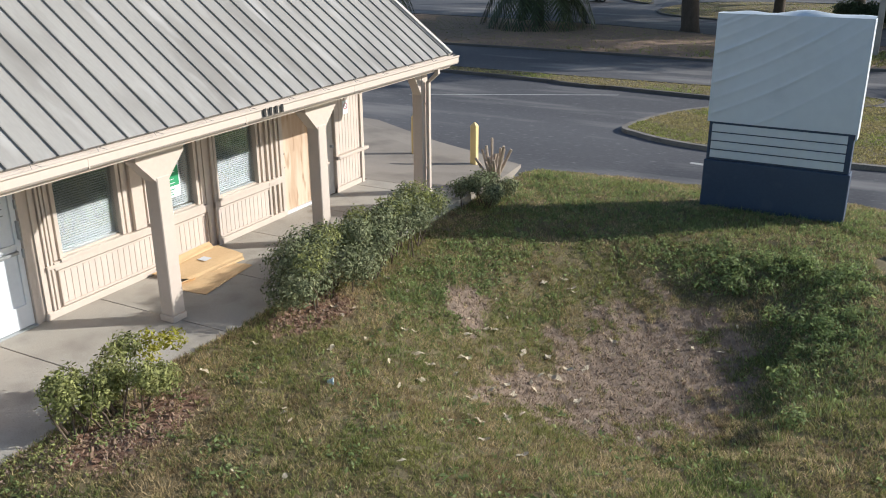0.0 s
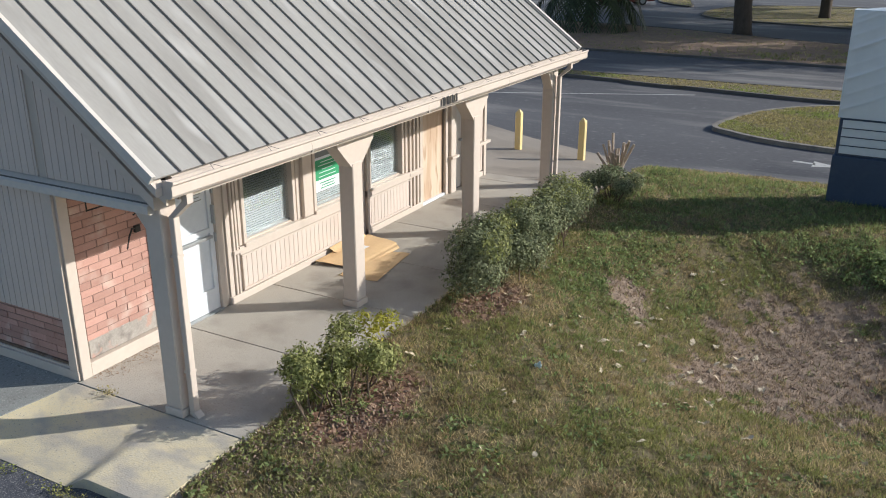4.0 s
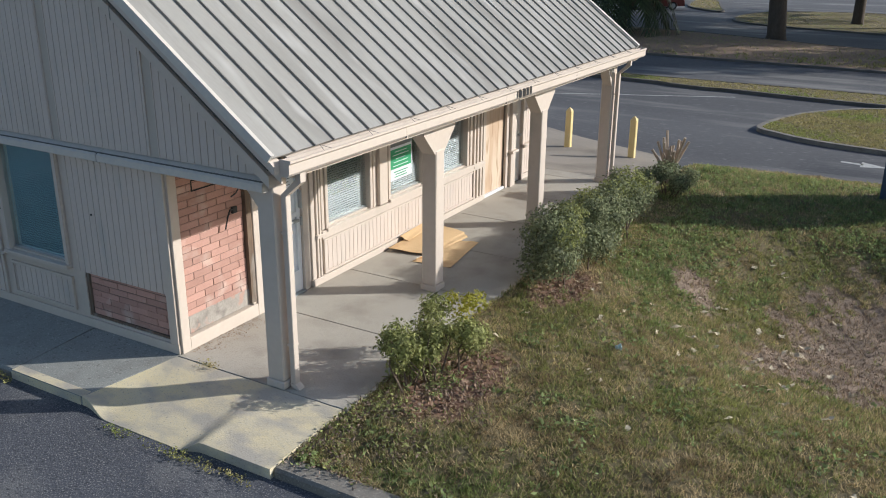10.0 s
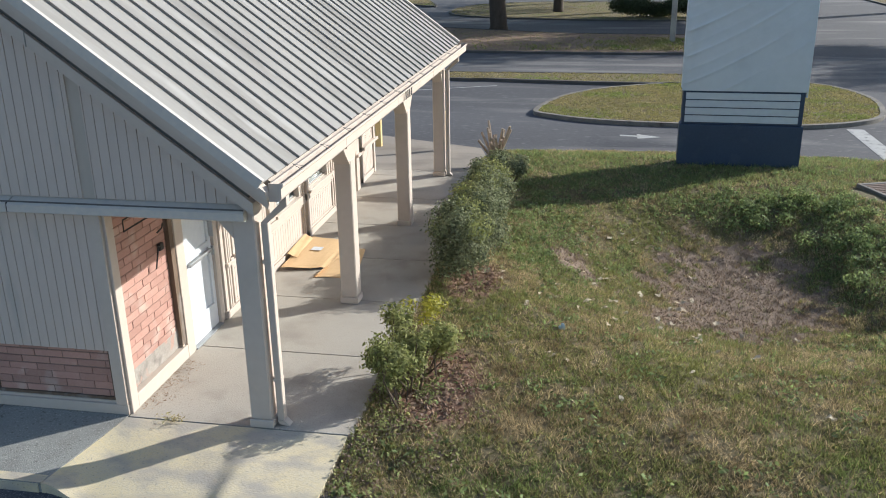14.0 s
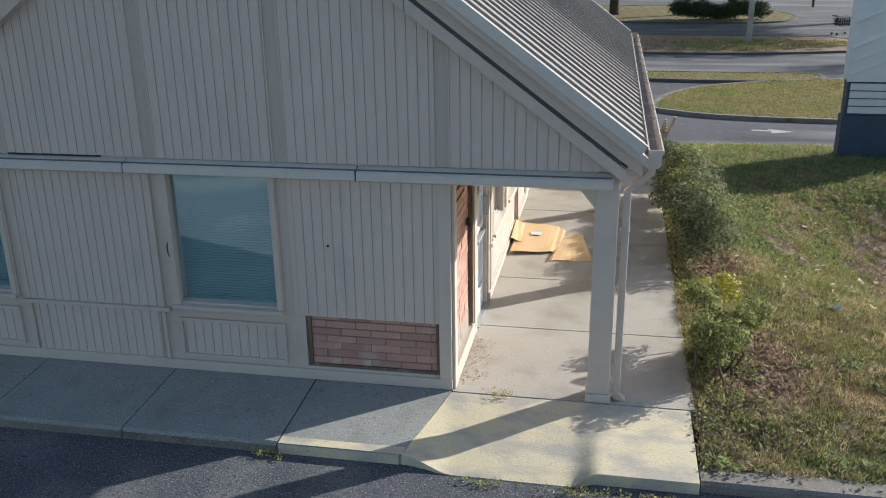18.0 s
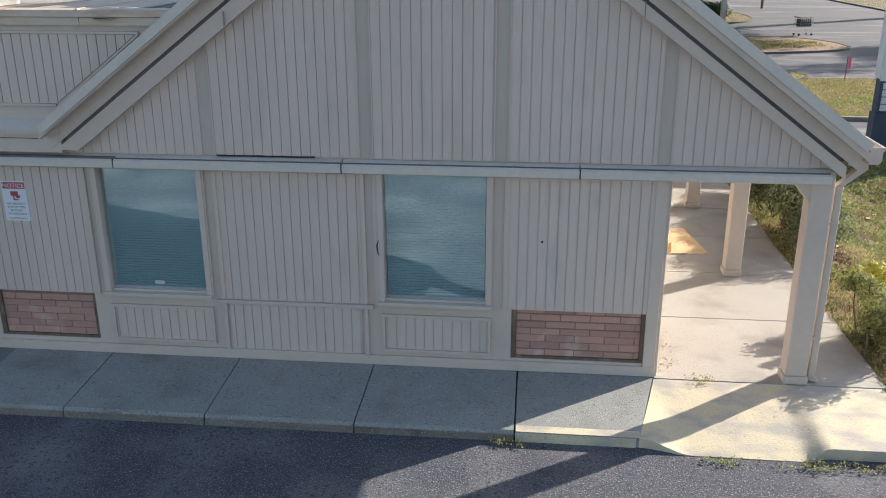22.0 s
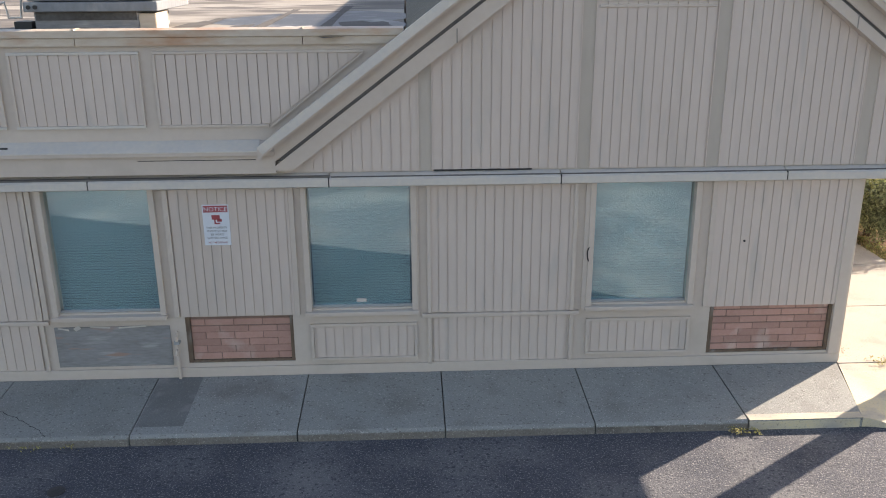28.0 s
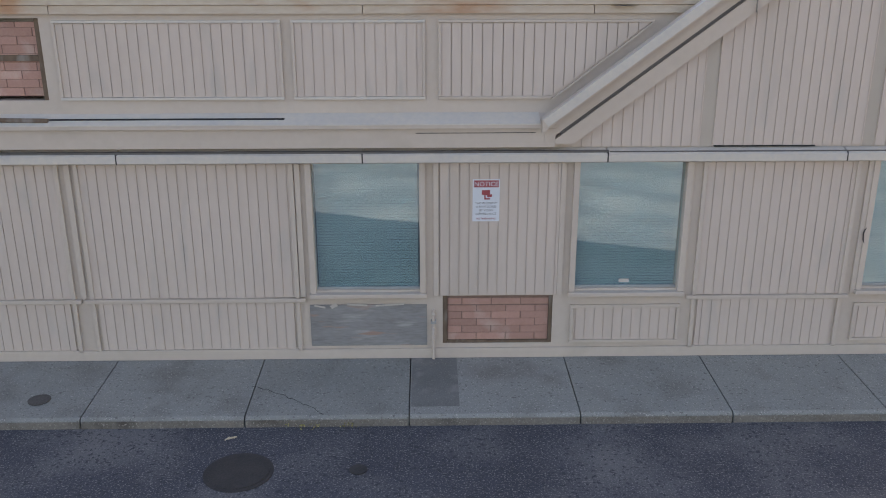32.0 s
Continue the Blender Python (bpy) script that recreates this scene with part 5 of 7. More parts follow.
sash_window(6, "x", 5.863, 6.86, 0.8, 2.1, 0.0, "porch window with lowered white blinds", M_BLIND_PORCH)
poster = thing("window_poster", (-0.03, 4.45, 1.03), "green and white printed poster leaning in the window", "poster")
slab("sheet", M_PAPER, (0.0, 0.006, 0.0, 0.65, 0.0, 0.72), poster, "", 0)
slab("green_field", M_GREEN, (0.006, 0.0075, 0.02, 0.63, 0.18, 0.49), poster, "", 0)
slab("dark_field", M_GREY_PRINT, (0.006, 0.0075, 0.02, 0.63, 0.53, 0.7), poster, "", 0)
bm = bmesh.new()
for k, (w, z) in enumerate(((0.34, 0.44), (0.46, 0.39), (0.27, 0.33), (0.4, 0.28), (0.44, 0.22))):
    box(bm, 0.0076, 0.008, 0.325 - w / 2, 0.325 + w / 2, z, z + 0.011)
part("print_bars", bm, M_PAPER, poster)
bm = bmesh.new()
for w, z in ((0.4, 0.12), (0.3, 0.08), (0.36, 0.04)):
    box(bm, 0.0062, 0.0078, 0.325 - w / 2, 0.325 + w / 2, z, z + 0.014)
part("print_bars", bm, M_GREEN, poster)

ply = thing("door_2", (0, 7.58, 0), "doorway boarded up with a bare plywood sheet", "door", kind="structure")
slab("plywood_sheet", M_PLY, (-0.04, -0.02, 0.002, 0.829, 0.05, 2.08), ply, "", 0.003)
slab("threshold", M_WHITE, (-0.1, 0.03, 0.0, 0.83, 0.0, 0.05), ply, "white threshold", 0.004)
for z in (0.85, 1.1):
    slab("bolt", M_BLACK, (-0.02, -0.01, 0.05, 0.075, z, z + 0.025), ply, "", 0.002)
slab("jamb", M_TRIM, (-0.1, 0.05, 0.83, 0.921, 0.0, 2.25), ply, "", 0.005)
slab("jamb", M_TRIM, (0.0, 0.1, 0.961, 1.162, 0.0, 2.25), ply, "", 0.006)
slab("rail", M_TRIM, (0.0, 0.155, 0.923, 1.202, 0.68, 0.73), ply, "", 0.005)
side_door = thing("door_3", (0, 8.762, 0), "narrow grey side door in a recess", "door", kind="structure")
slab("leaf", M_FLASH, (-0.05, -0.012, 0.0, 0.38, 0.0, 2.1), side_door, "", 0.004)
bm = bmesh.new()
disc(bm, 0, 0, 0, 0.06, 0.03, 10)
bmesh.ops.transform(bm, matrix=pose(-0.012, 0.3, 0.95, 0, 90), verts=bm.verts)
part("knob", bm, M_STEEL, side_door)
siding(wall_east, "x", 9.225, 10.029, 0.12, 0.66, 0.025, 9.225)
siding(wall_east, "x", 9.225, 10.029, 0.74, 2.3, 0.025, 9.225)
for d in ((9.144, 9.225, 0.05), (10.029, 10.13, 0.06)):
    slab("trim_board", M_TRIM, (0.0, d[2], d[0], d[1], 0.0, 2.3), wall_east, "", 0.005)
slab("rail", M_TRIM, (0.0, 0.1, 9.144, 10.25, 0.67, 0.73), wall_east, "", 0.005)
slab("baseboard", M_TRIM, (0.0, 0.044, 9.144, 10.11, 0.0, 0.1), wall_east, "", 0.005)
badge = thing("wall_sign", (0.03, 9.466, 1.5), "small white sign with a red round mark", "sign")
slab("plate", M_PAPER, (0.0, 0.004, 0.0, 0.17, 0.0, 0.26), badge, "", 0)
bm = bmesh.new()
for k in range(18):
    a0, a1 = 2 * math.pi * k / 18, 2 * math.pi * (k + 1) / 18
    bm.faces.new([bm.verts.new((0.0062, 0.085 + r * math.cos(a), 0.15 + r * math.sin(a))) for r, a in ((0.05, a0), (0.066, a0), (0.066, a1), (0.05, a1))])
bm.faces.new([bm.verts.new((0.0062, *p)) for p in ((0.045, 0.185), (0.05, 0.19), (0.125, 0.115), (0.12, 0.11))])
part("red_mark", bm, M_RED_PRINT, badge)
slab("wall_back", M_SIDING, (-17.0, -0.2, 10.0, 10.17, 0.0, 3.7), kind="structure", label="plain beige rear wall")
slab("wall_west", M_SIDING, (-17.1, -16.95, 0.0, 10.0, 0.0, 3.7), kind="structure", label="plain beige end wall")

# ---- small things on the gable wall ----
notice = thing("notice_sign", (-7.12, -0.023, 1.56), "white surveillance notice with a red heading", "sign")
bm = bmesh.new()
box(bm, 0.0, 0.28, -0.004, 0.0, 0.0, 0.45)
part("plate", bm, M_PAPER, notice)
slab("heading", M_RED_PRINT, (0.012, 0.268, -0.0055, -0.0041, 0.365, 0.438), notice, "", 0)


def lettering(text, size, x, z, material, parent, y=-0.0062):
    cu = bpy.data.curves.new("words", "FONT")
    cu.body, cu.size, cu.align_x = text, size, "CENTER"
    cu.extrude = 0.0004
    tmp = bpy.data.objects.new("words", cu)
    scene.collection.objects.link(tmp)
    me = bpy.data.meshes.new_from_object(tmp.evaluated_get(bpy.context.evaluated_depsgraph_get()))
    bpy.data.objects.remove(tmp)
    me.materials.append(material)
    ob = new("words", me)
    ob.parent = parent
    ob.matrix_local = pose(x, y, z, 90)
    return ob


lettering("NOTICE", 0.068, 0.14, 0.377, M_PAPER, notice, -0.0066)
for k, words in enumerate(("THIS PROPERTY", "IS PROTECTED", "BY VIDEO", "SURVEILLANCE", "NO TRESPASSING")):
    lettering(words, 0.032 if k < 4 else 0.026, 0.14, 0.185 - k * 0.038 - (0.012 if k == 4 else 0), M_GREY_PRINT if k < 4 else M_RED_PRINT, notice, -0.005)
bm = bmesh.new()
box(bm, 0.095, 0.18, -0.006, -0.0042, 0.285, 0.335, None)
box(bm, 0.15, 0.2, -0.006, -0.0043, 0.262, 0.29, None)
box(bm, 0.12, 0.135, -0.006, -0.0043, 0.235, 0.285, None)
box(bm, 0.135, 0.18, -0.006, -0.0043, 0.235, 0.25, None)
part("camera_mark", bm, M_RED_PRINT, notice)

spigot = thing("standpipe", (-7.53, -0.05, 0.0), "thin beige painted standpipe against the wall base", "pipe")
bm = bmesh.new()
tube(bm, [(0, 0, 0.0), (0, 0, 0.52), (0, 0.03, 0.55), (0, 0.05, 0.55)], 0.018, 8)
part("pipe", bm, M_TRIM, spigot)
bm = bmesh.new()
tube(bm, [(0, 0, 0.36), (-0.0, -0.05, 0.35), (0, -0.07, 0.31)], 0.014, 8)
part("tap", bm, M_TRIM, spigot)
slab("strap", M_STEEL, (-0.03, 0.03, -0.02, 0.05, 0.42, 0.45), spigot)
wire = thing("dangling_wire", (-2.97, -0.035, 1.28), "short black wire dangling by the window", "wire")
bm = bmesh.new()
tube(bm, [(0.01, 0, 0.0), (-0.012, -0.01, 0.06), (-0.018, -0.008, 0.13), (0.008, -0.002, 0.2), (0.0, 0.0, 0.24)], 0.008)
part("strand", bm, M_BLACK, wire)
screw = thing("wall_bolt", (-1.25, -0.024, 1.5), "small dark bolt in the siding", "bolt")
bm = bmesh.new()
disc(bm, 0, 0, 0, 0.008, 0.013, 10)
bmesh.ops.transform(bm, matrix=pose(0, 0, 0, 90), verts=bm.verts)
part("head", bm, M_BLACK, screw)

cover = thing("manhole_cover", (-9.28, -1.98, -0.178), "dark cast-iron manhole cover in the asphalt", "manhole cover")
bm = bmesh.new()
disc(bm, 0, 0, 0.0, 0.012, 0.31, 28)
part("ring", bm, M_IRON, cover)
bm = bmesh.new()
disc(bm, 0, 0, 0.012, 0.018, 0.27, 28)
part("lid", bm, M_IRON, cover)
cover2 = thing("valve_cover", (-8.22, -1.96, -0.178), "small round iron valve cover in the asphalt", "valve cover")
bm = bmesh.new()
disc(bm, 0, 0, 0.0, 0.014, 0.08, 18)
part("lid", bm, M_IRON, cover2)
cover3 = thing("cleanout_cover", (-11.5, -0.83, -0.05), "round iron cleanout cover in the pavement", "cleanout cover")
bm = bmesh.new()
disc(bm, 0, 0, 0.0, 0.012, 0.11, 20)
part("lid", bm, M_KERB_DARK, cover3)

loose = thing("loose_board", (-12.9, -0.11, 2.66), "weathered grey stick of wood lying on the parapet flashing", "wood scrap")
bm = bmesh.new()
box(bm, 0.0, 1.58, -0.03, 0.03, -0.012, 0.03)
bevelled(bm, 0.006)
bmesh.ops.transform(bm, matrix=pose(0, 0, 0, -25, 1.0, 0), verts=bm.verts)
part("stick", bm, M_BROWN, loose)

# ---- cardboard on the porch ----
def sheet(name, parent, corners, material, sag=0.02, thick=0.006, bend=None):
    """A thin, slightly warped board over four corners."""
    n = 8
    a, b, c, d = [Vector(p) for p in corners]
    bm = bmesh.new()
    g = [[None] * (n + 1) for _ in range(n + 1)]
    for i in range(n + 1):
        for j in range(n + 1):
            u, v = i / n, j / n
            p = (a * (1 - u) + b * u) * (1 - v) + (d * (1 - u) + c * u) * v
            p.z += sag * math.sin(math.pi * u) * math.sin(math.pi * v) + 0.006 * math.sin(7 * u + 3 * v)
            if bend:
                p.z += bend * max(0, v - 0.75) * 4
            g[i][j] = bm.verts.new(p)
    for i in range(n):
        for j in range(n):
            bm.faces.new((g[i][j], g[i + 1][j], g[i + 1][j + 1], g[i][j + 1]))
    bmesh.ops.recalc_face_normals(bm, faces=bm.faces)
    bmesh.ops.solidify(bm, geom=bm.faces[:], thickness=thick)
    return part(name, bm, material, parent)


card = thing("cardboard_box", (0.0, 0.0, 0.0), "flattened brown cardboard box lying on the porch floor", "cardboard", "cardboard on the porch")
sheet("main_sheet", card, ((0.1, 4.2, 0.055), (0.66, 4.3, 0.04), (0.74, 5.52, 0.05), (0.14, 5.6, 0.075)), M_CARD, 0.02)
sheet("flap", card, ((0.07, 4.6, 0.13), (0.22, 4.6, 0.075), (0.2, 5.45, 0.09), (0.06, 5.5, 0.15)), M_CARD, 0.01)
sheet("flap", card, ((0.65, 4.32, 0.04), (0.78, 4.38, 0.015), (0.86, 5.4, 0.02), (0.73, 5.5, 0.05)), M_CARD, 0.008)
slab("shipping_label", M_PAPER, (0.34, 0.5, 4.92, 5.07, 0.085, 0.088), card, "white shipping label", 0)
card2 = thing("cardboard_box", (0.0, 0.0, 0.0), "second flat cardboard sheet on the porch floor", "cardboard", "cardboard on the porch")
sheet("main_sheet", card2, ((0.7, 4.0, 0.012), (1.3, 4.06, 0.012), (1.12, 5.28, 0.015), (0.8, 5.2, 0.02)), M_CARD, 0.008)
sheet("flap", card2, ((0.68, 3.98, 0.012), (0.74, 4.0, 0.06), (0.8, 4.4, 0.07), (0.74, 4.42, 0.012)), M_CARD, 0.01)

# ---- monument sign ----
sign = thing("monument_sign", (7.69, 12.35, -0.25), "monument sign wrapped in white vinyl over a dark blue base", "monument sign")
sign.rotation_euler.z = radians(-1.5)
sign.scale = (1.05, 0.8, 1.0)
slab("base", M_BLUE, (-1.22, 1.22, -0.24, 0.24, -0.1, 0.98), sign, "dark blue painted base", 0.012)
slab("reader_frame", M_BLUE, (-1.19, 1.19, -0.2, 0.2, 0.981, 1.74), sign, "dark blue frame", 0.01)
for k in range(4):
    h = 0.66 / 4
    slab("reader_strip", M_READER, (-1.13, 1.1, -0.225, -0.2, 1.03 + k * h, 1.03 + (k + 1) * h - 0.02), sign, "white letter rail panel", 0.003)
    slab("letter_rail", M_BLUE, (-1.13, 1.1, -0.228, -0.2, 1.03 + (k + 1) * h - 0.018, 1.03 + (k + 1) * h - 0.004), sign)
slab("cabinet", M_BLUE, (-1.2, 1.2, -0.2, 0.2, 1.741, 3.6), sign, "", 0.01)
bm = bmesh.new()
n, m = 90, 110
grid = [[None] * (m + 1) for _ in range(n + 1)]
for i in range(n + 1):
    for j in range(m + 1):
        x, z = -1.225 + 2.45 * i / n, 1.71 + 1.96 * j / m
        fold = 0.0
        for off, amp in ((-0.35, 0.03), (0.15, 0.04), (0.42, 0.02), (0.72, 0.045), (0.95, 0.018), (1.25, 0.05), (1.5, 0.02), (1.72, 0.035), (1.82, 0.03)):
            s = z - 1.7 - off - 0.42 * (x + 1.2) - 0.13 * (x + 1.2) ** 2 * 0.6
            fold += 0.6 * amp * math.exp(-abs(s) / 0.028) * max(0.0, 1 - 0.55 * (x + 1.2) / 2.4 + 0.3 * math.sin(4 * x + 9 * off))
        edge = min(1.0, (1.225 - abs(x)) / 0.08)
        grid[i][j] = bm.verts.new((x, -0.235 - fold * edge - 0.006 * math.sin(3.1 * x + 2 * z), z))
for i in range(n):
    for j in range(m):
        bm.faces.new((grid[i][j], grid[i + 1][j], grid[i + 1][j + 1], grid[i][j + 1]))
part("vinyl_front", bm, M_VINYL, sign, "wrinkled white vinyl sheet", smooth=True)
slab("vinyl_side", M_VINYL, (1.205, 1.235, -0.234, 0.235, 1.6, 3.66), sign, "", 0.004)
slab("vinyl_side", M_VINYL, (-1.222, -1.21, -0.2, 0.235, 1.75, 3.62), sign, "", 0.004)
slab("vinyl_back", M_VINYL, (-1.225, 1.235, 0.21, 0.24, 1.72, 3.66), sign, "", 0.004)
bm = bmesh.new()
for i in range(24):
    for j in range(4):
        c = []
        for a, b in ((i, j), (i + 1, j), (i + 1, j + 1), (i, j + 1)):
            x, y = -1.225 + 2.46 * a / 24, -0.235 + 0.475 * b / 4
            c.append(bm.verts.new((x, y, 3.668 + (0.05 * max(0, math.sin(2.2 * x + 1.0)) + 0.02 + 0.02 * math.sin(7 * x + 4 * y) if 0 < b < 4 else 0.0))))
        bm.faces.new(c)
bmesh.ops.remove_doubles(bm, verts=bm.verts, dist=0.002)
part("vinyl_top", bm, M_VINYL, sign, smooth=True)

# ---- bollards ----
bollard = thing("bollard", (0.97, 13.36, -0.37), "yellow square steel bollard with a pointed cap", "bollard", "yellow bollards")
bm = bmesh.new()
box(bm, -0.075, 0.075, -0.075, 0.075, -0.15, 1.0)
bevelled(bm, 0.012)
part("post", bm, M_BOLLARD, bollard)
bm = bmesh.new()
disc(bm, 0, 0, 0, 0.08, 0.1, 4, 0.012)
bmesh.ops.transform(bm, matrix=pose(0, 0, 1.0, 0, 0, 45), verts=bm.verts)
part("cap", bm, M_BOLLARD, bollard)
copy_thing(bollard, pose(-0.77, 13.65, -0.38))

# ---- storm drain ----
GRATE = (10.35, 10.2)
grate = thing("drain_grate", (*GRATE, float(lawn_height(*GRATE)) + 0.02), "rusty iron drain grate with a concrete rim in the grass", "drain grate")
grate.rotation_euler.z = radians(-70)
grate.scale.y = 0.78
for d in ((-0.62, 0.62, -0.5, -0.4), (-0.62, 0.62, 0.4, 0.5), (-0.62, -0.52, -0.4, 0.4), (0.52, 0.62, -0.4, 0.4)):
    slab("rim", M_KERB, (*d, -0.3, 0.03), grate, "stained concrete rim", 0.008)
for k in range(9):
    slab("bar", M_RUST, (-0.515 + k * 0.116, -0.43 + k * 0.116, -0.4, 0.4, -0.03, 0.022), grate, "", 0.003)
slab("sump", M_DARK, (-0.52, 0.52, -0.4, 0.4, -0.3, -0.1), grate)


# ---- road furniture behind ----
def island_sheet(name, outline, height, label, grass, material=None):
    """A raised grass island with a concrete kerb all round."""
    isl = thing(name, (0, 0, 0), label, "traffic island", kind="structure")
    pts = [Vector((x, y)) for x, y in outline]
    fine = []
    for i in range(len(pts)):
        p0, p1, p2, p3 = pts[i - 1], pts[i], pts[(i + 1) % len(pts)], pts[(i + 2) % len(pts)]
        for k in range(6):
            t = k / 6
            fine.append(0.5 * ((2 * p1) + (p2 - p0) * t + (2 * p0 - 5 * p1 + 4 * p2 - p3) * t * t + (3 * p1 - p0 - 3 * p2 + p3) * t ** 3))
    c = sum(fine, Vector((0, 0))) / len(fine)
    inner = []
    for i, p in enumerate(fine):
        tang = (fine[(i + 1) % len(fine)] - fine[i - 1]).normalized()
        nrm = Vector((-tang.y, tang.x))
        if nrm.dot(c - p) < 0:
            nrm = -nrm
        inner.append(p + 0.16 * nrm)
    bm = bmesh.new()
    n = len(fine)
    lo = [bm.verts.new((p.x, p.y, -0.75)) for p in fine]
    hi = [bm.verts.new((p.x, p.y, height)) for p in fine]
    hin = [bm.verts.new((p.x, p.y, height)) for p in inner]
    lin = [bm.verts.new((p.x, p.y, height - 0.12)) for p in inner]
    for i in range(n):
        j = (i + 1) % n
        for a, b in ((lo, hi), (hi, hin), (hin, lin)):
            bm.faces.new((a[i], a[j], b[j], b[i]))
    part("kerb", bm, M_KERB if name == "traffic_island" else M_KERB_DARK, isl, "dark weathered kerb")
    bm = bmesh.new()
    f = bm.faces.new([bm.verts.new((p.x, p.y, height - 0.02)) for p in inner])
    bmesh.ops.triangulate(bm, faces=[f])
    part("turf", bm, material or M_SOIL, isl)
    if grass:
        P = np.array([(p.x, p.y) for p in inner])
        lo2, hi2 = P.min(0), P.max(0)
        q = RNG.uniform(lo2, hi2, (int(grass * np.prod(hi2 - lo2)), 2))
        nxt = np.roll(P, -1, 0)
        crosses = ((P[None, :, 1] > q[:, None, 1]) != (nxt[None, :, 1] > q[:, None, 1])) & (q[:, None, 0] < (nxt[None, :, 0] - P[None, :, 0]) * (q[:, None, 1] - P[None, :, 1]) / (nxt[None, :, 1] - P[None, :, 1] + 1e-9) + P[None, :, 0])
        q = q[crosses.sum(1) % 2 == 1]
        blades("grass", q[:, 0], q[:, 1], np.full(len(q), height - 0.02), 0.025, 0.075, M_GRASS_FAR, 6, 0.011, "short yellow-green grass on the traffic island", 1.3)
    return isl


ROAD_Z = -0.5
island_sheet("traffic_island", ((2.65, 19.5), (3.3, 18.75), (4.55, 18.15), (6.43, 17.85), (9.2, 17.75), (11.1, 18.15), (12.5, 19.1), (13.1, 20.6), (13.3, 22.8), (12.6, 25.0), (11.0, 26.0), (8.0, 25.6), (5.4, 24.4), (4.1, 23.3), (3.2, 21.8)), ROAD_Z + 0.12, "oval traffic island of yellowed grass with a kerb", 230)
island_sheet("grass_strip", ((-45, 28.0), (-20, 27.4), (-5, 26.35), (0.5, 25.65), (5, 25.15), (8.5, 25.4), (8.9, 27.3), (5, 27.5), (-5, 27.6), (-20, 28.8), (-45, 30.0)), ROAD_Z + 0.12, "long grass strip between two lanes with a dark kerb", 90)
island_sheet("planting_bed", ((-44.4, 34.1), (-22.1, 34.4), (-5.7, 34.4), (2.8, 34), (8.1, 34.1), (13.5, 36.1), (13.9, 39.7), (11.4, 42), (2.8, 42.8), (-7.8, 46.6), (-22.1, 48), (-44.4, 48.7)), ROAD_Z + 0.1, "long planting bed with mulch and thin grass", 11, M_MULCH)
island_sheet("lot_island", ((-5.7, 54.9), (2.8, 51.2), (10, 50.9), (13, 53.5), (13.3, 59.7), (9.4, 65.9), (0.7, 67.7), (-5.7, 64.1)), ROAD_Z + 0.1, "grass island in the far parking lot", 22)
island_sheet("kerb_island", ((-13.6, 75.1), (-12.2, 67), (-9.3, 63), (-8.5, 63.4), (-9.5, 67.3), (-11.9, 75.6)), ROAD_Z + 0.12, "narrow kerbed island in the far lot", 30)
island_sheet("roadside_lawn", ((25, 33.5), (25, 45.9), (25, 80.1), (24, 120), (80, 120), (80, 33.5)), ROAD_Z + 0.1, "grass verge beyond the side street", 9)

line = slab("road_line", M_ROADLINE, (-5.6, 0.9, -0.05, 0.05, ROAD_Z, ROAD_Z + 0.004), kind="structure", label="thin white lane line on the asphalt")
for v in line.data.vertices:
    v.co.y += 21.7 + (v.co.x + 5.6) * 0.465
bar = slab("road_line", M_ROADLINE, (11.4, 11.85, 14.5, 18.05, ROAD_Z, ROAD_Z + 0.006), kind="structure", label="worn white stop line on the asphalt")
arrow = bmesh.new()
for pts in (((5.24, 16.5), (5.75, 16.42), (5.75, 16.58), (5.24, 16.66)), ((5.7, 16.2), (6.32, 16.44), (5.7, 16.8))):
    prism(arrow, pts, ROAD_Z, ROAD_Z + 0.006, "z")
tagged(part("road_arrow", arrow, M_ROADLINE), "white direction arrow painted on the lane", "road marking", kind="structure")


# ---- trees, palms and shrubs ----
def tree(x, y, z, height, trunk_r, spread, leaves, label, lean=0.0, bark=None, size=0.16):
    t = thing("tree", (x, y, z), label, "tree")
    bm = bmesh.new()
    top = height * 0.5
    tube(bm, [(0, 0, -0.2), (0.02, 0, 0.3), (lean * 0.4, 0.05, top * 0.5), (lean, 0.0, top)], [trunk_r * 1.35, trunk_r * 1.05, trunk_r * 0.9, trunk_r * 0.75], 12)
    part("trunk", bm, bark or M_BARK, t, smooth=True)
    lumps = []
    for k in range(7):
        a = 2 * math.pi * k / 7 + 0.4
        tip = (lean + spread * 0.7 * math.cos(a), spread * 0.7 * math.sin(a), height * (0.66 + 0.1 * math.sin(3 * a)))
        bm = bmesh.new()
        tube(bm, [(lean, 0, top * 0.92), (lean + spread * 0.3 * math.cos(a), spread * 0.3 * math.sin(a), height * 0.58), tip], [trunk_r * 0.5, trunk_r * 0.32, 0.03], 7)
        part("limb", bm, bark or M_BARK, t, smooth=True)
        for q in range(4):
            lumps.append((tip[0] + random.uniform(-1, 1) * spread * 0.3, tip[1] + random.uniform(-1, 1) * spread * 0.3, tip[2] + random.uniform(-0.1, 0.18) * height, spread * random.uniform(0.2, 0.34), spread * random.uniform(0.2, 0.34), spread * random.uniform(0.14, 0.22)))
    c, nn = lumps_to_leaves(lumps, leaves)
    leaf_cloud("crown", c, nn, size, M_TREE_LEAF, t, "dark evergreen crown", "stuff")
    return t


